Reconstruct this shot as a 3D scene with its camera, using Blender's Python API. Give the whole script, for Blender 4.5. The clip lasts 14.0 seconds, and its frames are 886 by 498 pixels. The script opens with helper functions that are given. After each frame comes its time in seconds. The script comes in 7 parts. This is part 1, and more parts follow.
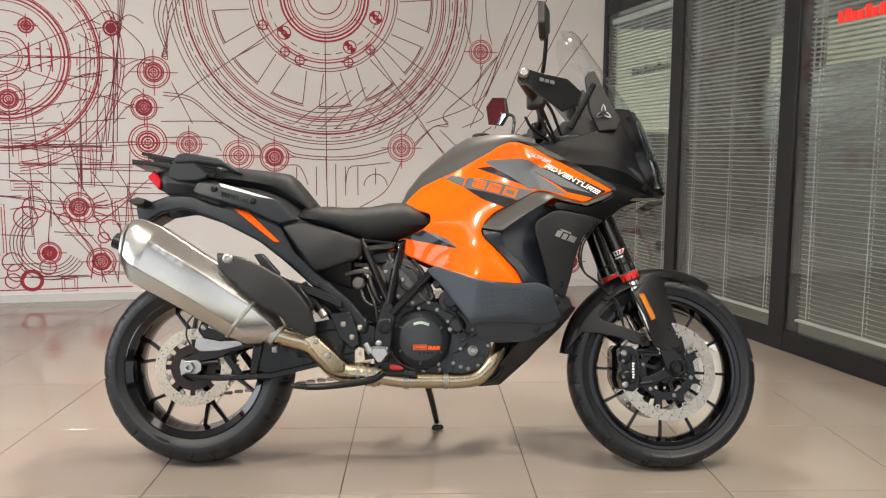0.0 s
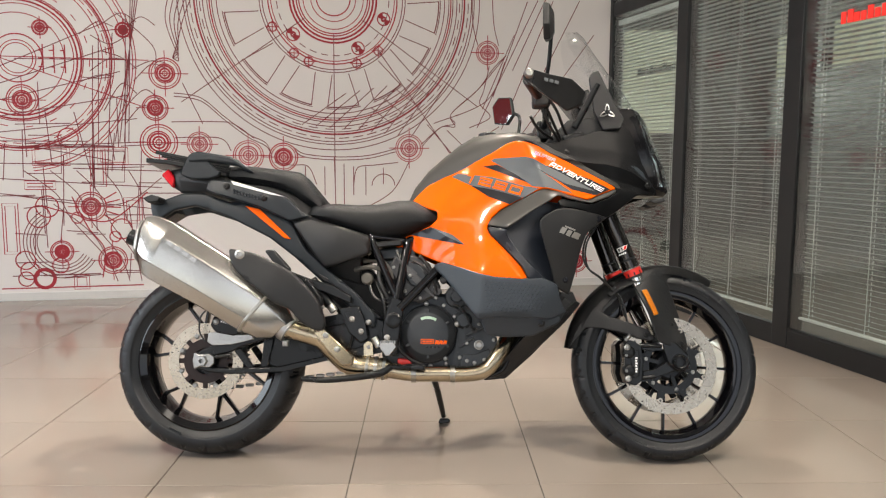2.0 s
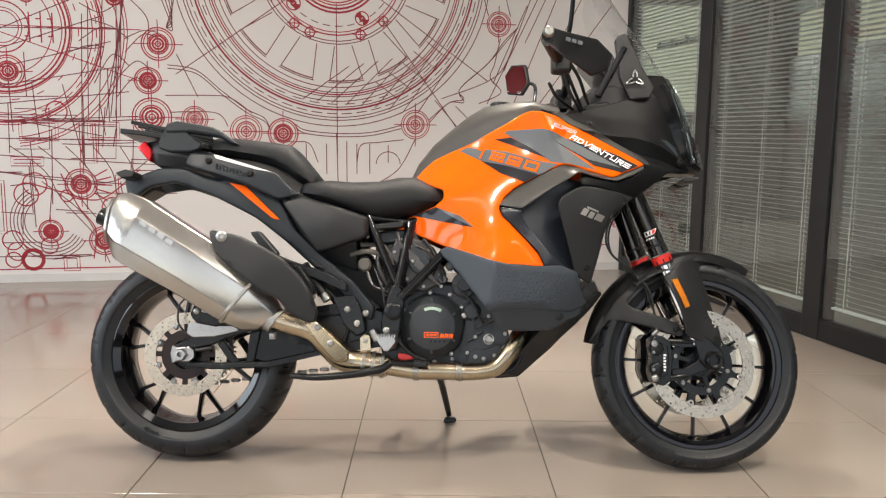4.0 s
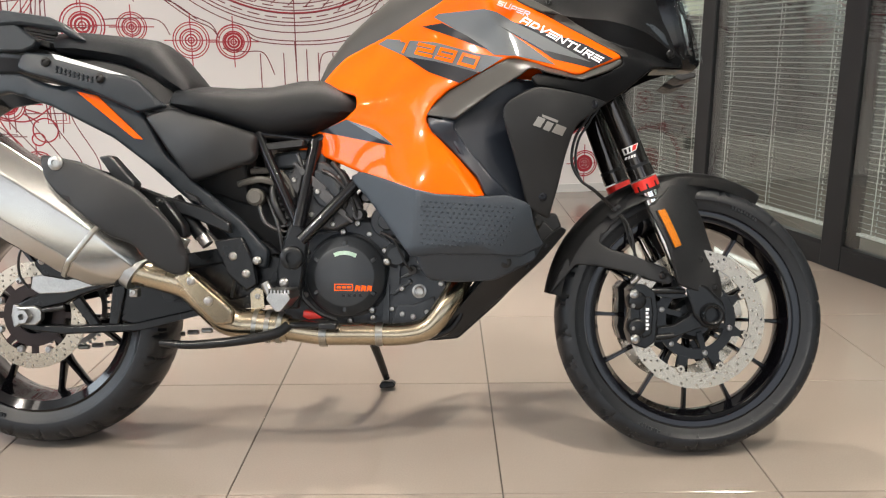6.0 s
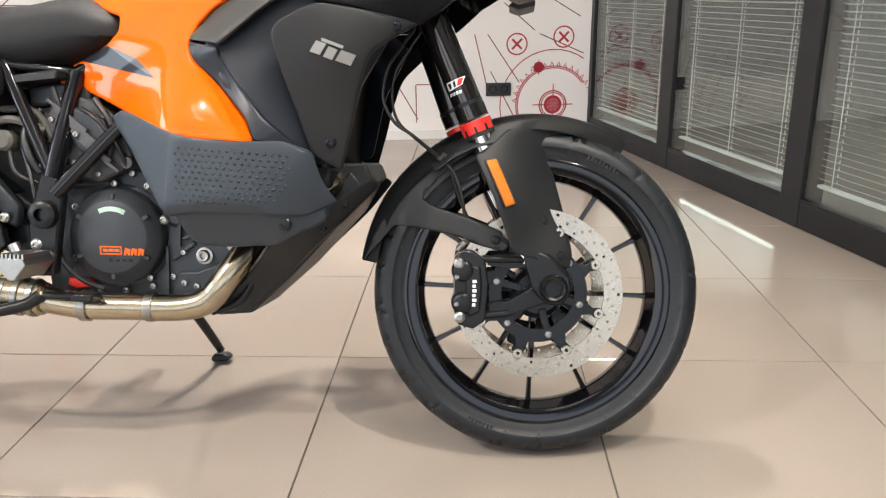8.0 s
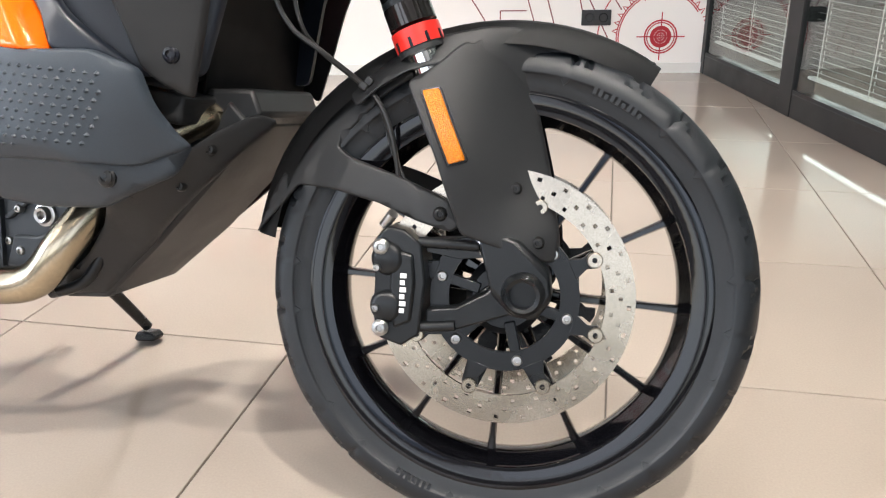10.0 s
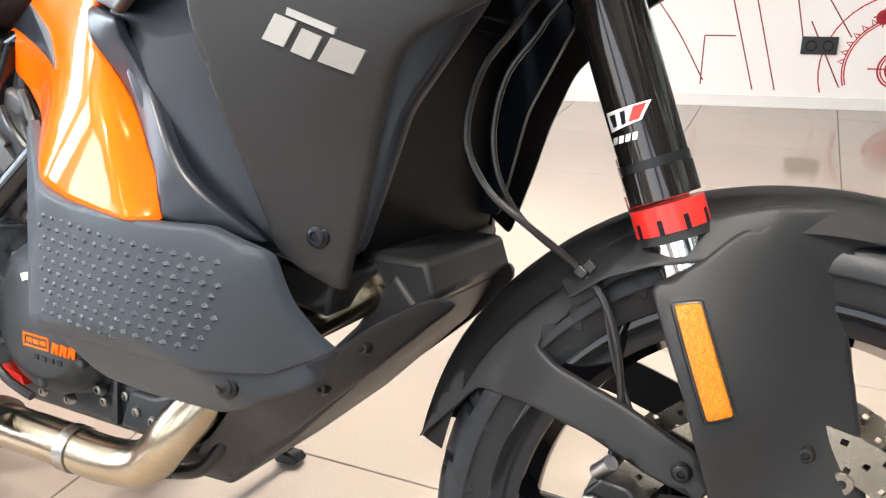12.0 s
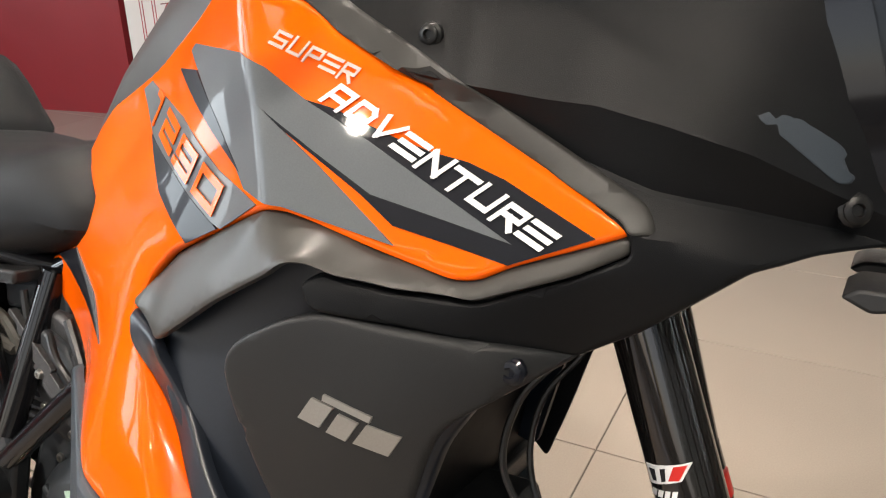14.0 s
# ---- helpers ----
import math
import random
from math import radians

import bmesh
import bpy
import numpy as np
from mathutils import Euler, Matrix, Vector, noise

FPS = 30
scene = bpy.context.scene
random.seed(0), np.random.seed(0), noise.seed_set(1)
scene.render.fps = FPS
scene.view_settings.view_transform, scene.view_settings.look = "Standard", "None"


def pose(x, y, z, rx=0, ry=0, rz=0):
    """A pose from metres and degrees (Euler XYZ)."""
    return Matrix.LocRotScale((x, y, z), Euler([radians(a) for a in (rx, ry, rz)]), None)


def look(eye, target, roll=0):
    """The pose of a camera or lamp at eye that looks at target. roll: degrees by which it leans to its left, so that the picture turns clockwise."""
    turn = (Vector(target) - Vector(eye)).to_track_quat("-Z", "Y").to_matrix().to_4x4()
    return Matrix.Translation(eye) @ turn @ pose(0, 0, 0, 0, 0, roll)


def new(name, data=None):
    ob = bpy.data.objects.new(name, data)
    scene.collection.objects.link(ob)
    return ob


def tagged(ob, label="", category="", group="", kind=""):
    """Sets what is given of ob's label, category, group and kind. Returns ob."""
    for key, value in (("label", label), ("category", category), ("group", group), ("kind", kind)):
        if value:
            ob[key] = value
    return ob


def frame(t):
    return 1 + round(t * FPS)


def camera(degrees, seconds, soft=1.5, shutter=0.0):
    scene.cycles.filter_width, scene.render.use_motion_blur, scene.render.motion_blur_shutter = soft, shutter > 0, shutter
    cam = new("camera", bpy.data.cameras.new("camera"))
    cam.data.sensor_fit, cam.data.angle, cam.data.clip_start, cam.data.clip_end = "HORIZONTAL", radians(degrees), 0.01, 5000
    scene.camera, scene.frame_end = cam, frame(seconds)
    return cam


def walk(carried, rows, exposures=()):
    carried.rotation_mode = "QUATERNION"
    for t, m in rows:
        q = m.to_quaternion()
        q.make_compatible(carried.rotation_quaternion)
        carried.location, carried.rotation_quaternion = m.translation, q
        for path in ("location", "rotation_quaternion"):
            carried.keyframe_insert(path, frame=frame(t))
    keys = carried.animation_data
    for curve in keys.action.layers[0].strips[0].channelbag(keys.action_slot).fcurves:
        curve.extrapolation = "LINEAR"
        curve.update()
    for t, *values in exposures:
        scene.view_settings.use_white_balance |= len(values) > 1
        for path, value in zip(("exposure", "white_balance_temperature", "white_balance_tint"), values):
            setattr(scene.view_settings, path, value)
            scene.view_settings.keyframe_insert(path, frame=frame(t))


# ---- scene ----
cam = camera(57.43, 14.0, soft=1.2)
PATH = [
    (0, (0.243, -2.972, 1.041), (0.301, -0.987, 0.802), 0.26),
    (0.5, (0.246, -2.988, 1.035), (0.307, -1.003, 0.797), 0.16),
    (1, (0.252, -3.015, 1.034), (0.308, -1.029, 0.801), 0.14),
    (1.5, (0.251, -3.028, 1.032), (0.300, -1.042, 0.798), 0.18),
    (2, (0.243, -3.031, 1.032), (0.283, -1.045, 0.796), 0.25),
    (2.5, (0.228, -3.017, 1.025), (0.264, -1.032, 0.785), 0.42),
    (5, (0.346, -2.485, 0.982), (0.349, -0.519, 0.616), 0.17),
    (5.5, (0.424, -2.350, 0.963), (0.417, -0.396, 0.535), -0.16),
    (6, (0.478, -2.181, 0.935), (0.473, -0.239, 0.459), -0.45),
    (6.5, (0.539, -2.054, 0.930), (0.529, -0.122, 0.414), -0.64),
    (7, (0.643, -1.983, 0.911), (0.624, -0.060, 0.363), -0.66),
    (7.5, (0.802, -1.916, 0.894), (0.765, -0.002, 0.317), -0.60),
    (8, (0.937, -1.844, 0.879), (0.860, 0.058, 0.268), -0.47),
    (10.5, (1.178, -1.197, 0.750), (0.691, 0.588, -0.009), -0.91),
    (11, (1.174, -1.124, 0.808), (0.570, 0.627, 0.054), -0.98),
    (11.5, (1.104, -1.051, 0.837), (0.408, 0.666, 0.083), -0.94),
    (12, (1.024, -0.974, 0.861), (0.271, 0.717, 0.105), -1.03),
    (12.5, (0.968, -0.924, 0.915), (0.208, 0.755, 0.139), -0.75),
    (13, (0.931, -0.895, 0.961), (0.160, 0.773, 0.171), -0.81),
    (13.5, (0.925, -0.882, 1.028), (0.131, 0.784, 0.258), -0.91),
    (14, (0.983, -0.865, 1.121), (0.139, 0.770, 0.338), -1.04),
]
walk(cam, [(t, look(eye, target, roll)) for t, eye, target, roll in PATH],
     exposures=[(0, -0.27, 6550, 10), (2.5, -0.27, 6550, 10), (5, -0.15, 6450, 10), (7.5, 0.1, 6350, 10), (8, 0.2, 6250, 10), (10.5, 0.60, 6050, 10), (12, 0.78, 6150, 10),
                (13, 0.75, 6300, 10), (13.5, 0.4, 6500, 10), (14, -0.2, 6500, 10)])

# ---- light ----
world = bpy.data.worlds.new("sky")
scene.world = world
world.use_nodes = True
_sky = world.node_tree.nodes.new("ShaderNodeTexSky")
_sky.sky_type = "NISHITA"
_sky.sun_disc = False
_sky.sun_elevation, _sky.sun_rotation = radians(38), radians(200)
_bg = world.node_tree.nodes["Background"]
_bg.inputs["Strength"].default_value = 0.09
world.node_tree.links.new(_sky.outputs[0], _bg.inputs[0])


def lamp(name, m, power, sx, sy, color=(1, 0.96, 0.9), spread=180):
    data = bpy.data.lights.new(name, "AREA")
    data.shape, data.size, data.size_y = "RECTANGLE", sx, sy
    data.energy, data.color, data.spread = power, color, radians(spread)
    ob = new(name, data)
    ob.matrix_world = m
    return ob


# ---- materials ----
def mat(name, color, rough=0.5, metal=0.0, spec=0.5, coat=0.0, grain=0.0, scale=60.0, bump=0.0, wear=0.0,
        wear_scale=6.0, tint=0.0, bump_scale=None, aniso=0.0):
    """A surface with fine grain and broad uneven wear, in the object's own metres."""
    m = bpy.data.materials.new(name)
    m.use_nodes = True
    nt = m.node_tree
    n, l = nt.nodes, nt.links
    b = n["Principled BSDF"]
    b.inputs["Base Color"].default_value = (*color, 1)
    b.inputs["Roughness"].default_value = rough
    b.inputs["Metallic"].default_value = metal
    b.inputs["Specular IOR Level"].default_value = spec
    b.inputs["Coat Weight"].default_value = coat
    b.inputs["Coat Roughness"].default_value = 0.04
    b.inputs["Anisotropic"].default_value = aniso
    tc = n.new("ShaderNodeTexCoord")
    if grain or wear:
        fine = n.new("ShaderNodeTexNoise")
        fine.inputs["Scale"].default_value = scale
        fine.inputs["Detail"].default_value = 4
        l.new(tc.outputs["Object"], fine.inputs["Vector"])
        broad = n.new("ShaderNodeTexNoise")
        broad.inputs["Scale"].default_value = wear_scale
        broad.inputs["Detail"].default_value = 6
        l.new(tc.outputs["Object"], broad.inputs["Vector"])
        mix1 = n.new("ShaderNodeMix")
        mix1.data_type, mix1.blend_type = "RGBA", "OVERLAY"
        mix1.inputs["Factor"].default_value = grain
        mix1.inputs["A"].default_value = (*color, 1)
        l.new(fine.outputs["Fac"], mix1.inputs["B"])
        mix2 = n.new("ShaderNodeMix")
        mix2.data_type, mix2.blend_type = "RGBA", "OVERLAY"
        mix2.inputs["Factor"].default_value = wear
        l.new(mix1.outputs["Result"], mix2.inputs["A"])
        l.new(broad.outputs["Fac"], mix2.inputs["B"])
        l.new(mix2.outputs["Result"], b.inputs["Base Color"])
        mr = n.new("ShaderNodeMapRange")
        mr.inputs["From Min"].default_value, mr.inputs["From Max"].default_value = 0.3, 0.7
        mr.inputs["To Min"].default_value, mr.inputs["To Max"].default_value = rough * 0.85, min(1, rough * 1.18)
        l.new(broad.outputs["Fac"], mr.inputs["Value"])
        l.new(mr.outputs["Result"], b.inputs["Roughness"])
    if bump:
        tex = n.new("ShaderNodeTexNoise")
        tex.inputs["Scale"].default_value = bump_scale or scale * 4
        tex.inputs["Detail"].default_value = 3
        l.new(tc.outputs["Object"], tex.inputs["Vector"])
        bp = n.new("ShaderNodeBump")
        bp.inputs["Strength"].default_value = bump
        bp.inputs["Distance"].default_value = 0.002
        l.new(tex.outputs["Fac"], bp.inputs["Height"])
        l.new(bp.outputs["Normal"], b.inputs["Normal"])
    return m


def glass(name, color=(1, 1, 1), rough=0.0, mixin=0.9, ior=1.45):
    """Thin clear glass: see-through with a Fresnel gloss."""
    m = bpy.data.materials.new(name)
    m.use_nodes = True
    nt = m.node_tree
    n, l = nt.nodes, nt.links
    n.remove(n["Principled BSDF"])
    tr, gl, mx, lw, pw, ad = (n.new(k) for k in ("ShaderNodeBsdfTransparent", "ShaderNodeBsdfGlossy", "ShaderNodeMixShader", "ShaderNodeLayerWeight", "ShaderNodeMath", "ShaderNodeMath"))
    tr.inputs["Color"].default_value = (*color, 1)
    gl.inputs["Roughness"].default_value = rough
    lw.inputs["Blend"].default_value = 0.5
    pw.operation, ad.operation = "POWER", "MULTIPLY_ADD"
    pw.inputs[1].default_value = 4.5
    f0 = ((ior - 1) / (ior + 1)) ** 2
    ad.inputs[1].default_value, ad.inputs[2].default_value = 1 - f0, f0
    l.new(lw.outputs["Facing"], pw.inputs[0])
    l.new(pw.outputs[0], ad.inputs[0])
    l.new(ad.outputs[0], mx.inputs[0])
    l.new(tr.outputs[0], mx.inputs[1])
    l.new(gl.outputs[0], mx.inputs[2])
    l.new(mx.outputs[0], n["Material Output"].inputs["Surface"])
    return m


def glow(name, color, strength):
    m = bpy.data.materials.new(name)
    m.use_nodes = True
    b = m.node_tree.nodes["Principled BSDF"]
    b.inputs["Base Color"].default_value = (*color, 1)
    b.inputs["Emission Color"].default_value = (*color, 1)
    b.inputs["Emission Strength"].default_value = strength
    return m


M_WALL = mat("wall_paint", (0.80, 0.755, 0.72), 0.55, grain=0.05, scale=220, bump=0.05, wear=0.06, wear_scale=1.5)
M_GREYWALL = mat("grey_wall_paint", (0.42, 0.41, 0.40), 0.6, grain=0.06, scale=150, wear=0.1, wear_scale=1.2)
M_REDWALL = mat("dark_red_paint", (0.28, 0.012, 0.018), 0.45, grain=0.08, scale=150, wear=0.08)
M_FLATBLACK = mat("flat_black_cover", (0.004, 0.004, 0.0045), 0.55, spec=0.15, grain=0.2, scale=500)
M_LINE = mat("red_print", (0.42, 0.022, 0.035), 0.5, grain=0.15, scale=90, wear=0.25, wear_scale=9)
M_LINE2 = mat("brown_print", (0.20, 0.036, 0.040), 0.5, grain=0.15, scale=90, wear=0.25, wear_scale=9)
M_TILE = mat("beige_porcelain", (0.305, 0.258, 0.217), 0.075, spec=0.5, grain=0.10, scale=260, wear=0.10, wear_scale=1.6, bump=0.012, bump_scale=500)
M_GROUT = mat("dark_grout", (0.10, 0.085, 0.07), 0.9, grain=0.3, scale=200)
M_BASE = mat("baseboard_paint", (0.70, 0.68, 0.65), 0.4, grain=0.06, scale=150, wear=0.1)
M_FRAME = mat("anthracite_aluminium", (0.013, 0.014, 0.015), 0.42, spec=0.35, grain=0.15, scale=300, wear=0.15)
M_SLAT = mat("blind_slat", (0.78, 0.80, 0.77), 0.4, grain=0.05, scale=100, wear=0.12, wear_scale=3)
M_CORD = mat("blind_cord", (0.85, 0.85, 0.82), 0.8, grain=0.1, scale=500)
M_GLASS = glass("window_glass", (0.84, 0.88, 0.86), 0.0, ior=1.95)
# the stuck-on letters get a weak glow, though they are no lamp
M_SIGNRED = glow("sign_red_glow", (0.9, 0.03, 0.02), 0.5)
M_SIGNDARK = mat("sign_dark", (0.04, 0.045, 0.04), 0.5)
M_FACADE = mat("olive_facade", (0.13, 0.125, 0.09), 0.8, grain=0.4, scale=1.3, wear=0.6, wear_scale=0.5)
# emission puts the sunlight into this facade's own colour
M_FACADE_GLOW = mat("glowing_facade", (0.40, 0.39, 0.27), 0.8, grain=0.4, scale=1.3, wear=0.6, wear_scale=0.5)
M_FACADE_GLOW.node_tree.nodes["Principled BSDF"].inputs["Emission Color"].default_value = (0.80, 0.80, 0.55, 1)
M_FACADE_GLOW.node_tree.nodes["Principled BSDF"].inputs["Emission Strength"].default_value = 0.55
M_CEIL = mat("ceiling_paint", (0.78, 0.77, 0.75), 0.7, grain=0.05, scale=200, wear=0.06)
M_SOCKET = mat("socket_plastic", (0.02, 0.02, 0.021), 0.35, grain=0.1, scale=200)

M_ORANGE = mat("orange_lacquer", (0.92, 0.118, 0.0008), 0.18, spec=0.04, coat=0.42, grain=0.03, scale=900, wear=0.03, wear_scale=3)
M_GREY = mat("grey_decal", (0.105, 0.115, 0.125), 0.45, spec=0.12, coat=0.35, grain=0.12, scale=900, wear=0.05)
M_BLACKDECAL = mat("black_decal", (0.006, 0.007, 0.011), 0.4, spec=0.12, coat=0.3, grain=0.1, scale=600)
M_WHITE = mat("white_decal", (0.78, 0.78, 0.78), 0.3, coat=0.5, grain=0.04, scale=500)
M_TITAN = mat("warm_grey_lacquer", (0.052, 0.050, 0.046), 0.42, metal=0.1, spec=0.3, coat=0.05, grain=0.12, scale=1200, wear=0.06)
M_PALE = mat("pale_decal", (0.55, 0.42, 0.38), 0.35, coat=0.3, grain=0.06, scale=500)
M_TITAN2 = mat("dark_warm_grey_plastic", (0.030, 0.029, 0.027), 0.5, spec=0.35, grain=0.15, scale=900, wear=0.1)
M_PLASTIC = mat("black_textured_plastic", (0.0140, 0.0146, 0.0156), 0.44, spec=0.38, grain=0.25, scale=900, bump=0.22, bump_scale=1600, wear=0.2, wear_scale=7)
# the blue of the sky's reflection is mixed into this black
M_TAILPLASTIC = mat("daylight_tinted_black_plastic", (0.0125, 0.0165, 0.021), 0.36, spec=0.33, grain=0.2, scale=900, bump=0.18, bump_scale=1500, wear=0.18, wear_scale=6)
# grey plastic with the cool window sheen put into its base colour
M_PLASTIC2 = mat("daylight_tinted_grey_plastic", (0.034, 0.043, 0.054), 0.42, spec=0.35, grain=0.25, scale=900, bump=0.25, bump_scale=1500, wear=0.18, wear_scale=6)
M_GLOSSBLACK = mat("gloss_black_paint", (0.005, 0.005, 0.006), 0.10, spec=0.35, coat=0.2, grain=0.1, scale=700, wear=0.1)
M_RIM = mat("gloss_black_rim", (0.003, 0.003, 0.004), 0.07, spec=0.35, coat=0.15, grain=0.1, scale=700)
M_COWL = mat("matt_black_cowl", (0.0050, 0.0054, 0.0062), 0.42, spec=0.16, grain=0.25, scale=900, bump=0.2, bump_scale=1600, wear=0.2, wear_scale=7)
# satin, cover and rubber lean blue in place of reflected window daylight
M_SATIN = mat("satin_black_metal", (0.0075, 0.0084, 0.0095), 0.28, metal=0.2, spec=0.4, grain=0.2, scale=500, bump=0.06, wear=0.2)
M_ENGINE = mat("cast_dark_alloy", (0.085, 0.085, 0.088), 0.42, metal=0.6, spec=0.3, grain=0.3, scale=260, bump=0.35, bump_scale=500, wear=0.3, wear_scale=14)
M_COVER = mat("engine_cover_paint", (0.046, 0.051, 0.057), 0.38, metal=0.3, spec=0.3, grain=0.2, scale=600, bump=0.12, wear=0.2, wear_scale=15)
M_RUBBER = mat("tyre_rubber", (0.0075, 0.0092, 0.0115), 0.42, spec=0.45, grain=0.3, scale=400, bump=0.2, bump_scale=900, wear=0.3, wear_scale=9)
M_SEAT = mat("seat_vinyl", (0.0075, 0.0085, 0.010), 0.50, spec=0.24, grain=0.2, scale=700, bump=0.35, bump_scale=1300, wear=0.15)
M_STEEL = mat("brushed_steel", (0.37, 0.36, 0.325), 0.3, metal=1.0, grain=0.2, scale=240, wear=0.3, wear_scale=5, aniso=0.4)
M_MUFFLER = mat("brushed_muffler_steel", (0.46, 0.45, 0.42), 0.24, metal=1.0, grain=0.2, scale=320, wear=0.3, wear_scale=4, aniso=0.6)
M_PIPE = mat("heat_tinted_steel", (0.44, 0.375, 0.27), 0.24, metal=1.0, grain=0.25, scale=200, wear=0.5, wear_scale=9)
M_DISC = mat("brake_disc_steel", (0.45, 0.395, 0.32), 0.27, metal=1.0, grain=0.3, scale=500, wear=0.3, wear_scale=18, aniso=0.5)
M_ALLOY = mat("bright_alloy", (0.40, 0.40, 0.39), 0.34, metal=1.0, grain=0.25, scale=300, wear=0.3, wear_scale=25)
M_BOLT = mat("zinc_bolt", (0.42, 0.41, 0.39), 0.34, metal=1.0, grain=0.2, scale=700)
M_DARKBOLT = mat("black_bolt", (0.02, 0.02, 0.02), 0.35, metal=0.6, grain=0.15, scale=700)
M_CHROME = mat("chromed_fork", (0.78, 0.78, 0.78), 0.06, metal=1.0, grain=0.03, scale=500)
M_RED = mat("red_anodised", (0.62, 0.02, 0.012), 0.35, metal=0.2, coat=0.3, grain=0.08, scale=500)
M_REFLECT = mat("amber_reflector", (0.52, 0.16, 0.003), 0.22, spec=0.4, grain=0.7, scale=420, bump=0.8, bump_scale=600)
M_TAIL = mat("red_lens", (0.62, 0.01, 0.02), 0.12, coat=0.8, grain=0.2, scale=300)
M_MIRROR = mat("mirror_glass", (0.75, 0.75, 0.75), 0.03, metal=1.0)
M_SCREEN = glass("clear_screen", (0.95, 0.955, 0.96), 0.0, ior=1.5)
M_LENS = glass("headlight_lens", (0.9, 0.92, 0.93), 0.0, ior=1.55)
M_FORKTUBE = mat("black_fork_coating", (0.05, 0.046, 0.044), 0.06, metal=0.85, spec=0.5, coat=0.2, grain=0.06, scale=500)
M_OFFICE = mat("office_paint", (0.13, 0.13, 0.125), 0.6, grain=0.06, scale=150, wear=0.1, wear_scale=1.2)
# dark lining; its base is raised in blue to paint a cool sheen
M_NAVY = mat("duct_lining", (0.012, 0.0155, 0.023), 0.36, spec=0.5, grain=0.2, scale=500, wear=0.15)
M_BADGE = mat("silver_badge", (0.36, 0.35, 0.33), 0.42, metal=0.7, grain=0.1, scale=600)
M_CABLE = mat("black_cable", (0.012, 0.012, 0.012), 0.35, grain=0.1, scale=500)
M_HOSE = mat("grey_hose", (0.085, 0.08, 0.07), 0.5, grain=0.2, scale=300)
M_COOL = mat("radiator_core", (0.006, 0.0065, 0.007), 0.5, metal=0.4, grain=0.3, scale=600, bump=0.4, bump_scale=700)


# ---- shapes ----
def part(name, bm, material, parent=None, label="", smooth=40, bevel=0.0, segs=2):
    """One bmesh as one mesh object, under a thing or a part."""
    me = bpy.data.meshes.new(name)
    bm.to_mesh(me)
    bm.free()
    me.materials.append(material)
    if smooth:
        for p in me.polygons:
            p.use_smooth = True
        me.set_sharp_from_angle(angle=radians(smooth))
    ob = new(name, me)
    ob.parent = parent
    if label:
        ob["label"] = label
    if bevel:
        b = ob.modifiers.new("bevel", "BEVEL")
        b.width, b.segments, b.limit_method, b.angle_limit = bevel, segs, "ANGLE", radians(32)
        b.harden_normals = False
    return ob


def box(x0, x1, y0, y1, z0, z1, bm=None, m=None):
    bm = bm or bmesh.new()
    co = [Vector(p) for p in ((x0, y0, z0), (x1, y0, z0), (x1, y1, z0), (x0, y1, z0), (x0, y0, z1), (x1, y0, z1), (x1, y1, z1), (x0, y1, z1))]
    v = [bm.verts.new(m @ p if m else p) for p in co]
    for f in ((3, 2, 1, 0), (4, 5, 6, 7), (0, 1, 5, 4), (1, 2, 6, 5), (2, 3, 7, 6), (3, 0, 4, 7)):
        bm.faces.new([v[i] for i in f])
    return bm


def finish(bm):
    bmesh.ops.remove_doubles(bm, verts=bm.verts, dist=1e-6)
    bmesh.ops.recalc_face_normals(bm, faces=bm.faces)
    return bm


def slab(pts, thick, bm=None, dy=(0, 1, 0)):
    """A closed plate: pts (x, y, z) round its outer face, thickened along dy."""
    bm = bm or bmesh.new()
    d = Vector(dy) * thick
    a = [bm.verts.new(p) for p in pts]
    b = [bm.verts.new(Vector(p) + d) for p in pts]
    n = len(pts)
    bm.faces.new(a)
    bm.faces.new(b[::-1])
    for i in range(n):
        bm.faces.new((a[i], b[i], b[(i + 1) % n], a[(i + 1) % n]))
    bmesh.ops.triangulate(bm, faces=[f for f in bm.faces if len(f.verts) > 4])
    return finish(bm)


def prism(xz, y0, y1, bm=None):
    return slab([(x, y0, z) for x, z in xz], y1 - y0, bm)


def smooth_path(pts, per=6):
    """Points of a soft curve through pts."""
    p = [Vector(q) for q in pts]
    if len(p) < 3:
        return p
    out = []
    for i in range(len(p) - 1):
        a, b, c, d = p[max(i - 1, 0)], p[i], p[i + 1], p[min(i + 2, len(p) - 1)]
        for k in range(per):
            t = k / per
            out.append(0.5 * ((2 * b) + (c - a) * t + (2 * a - 5 * b + 4 * c - d) * t * t + (3 * b - a - 3 * c + d) * t ** 3))
    return out + [p[-1]]


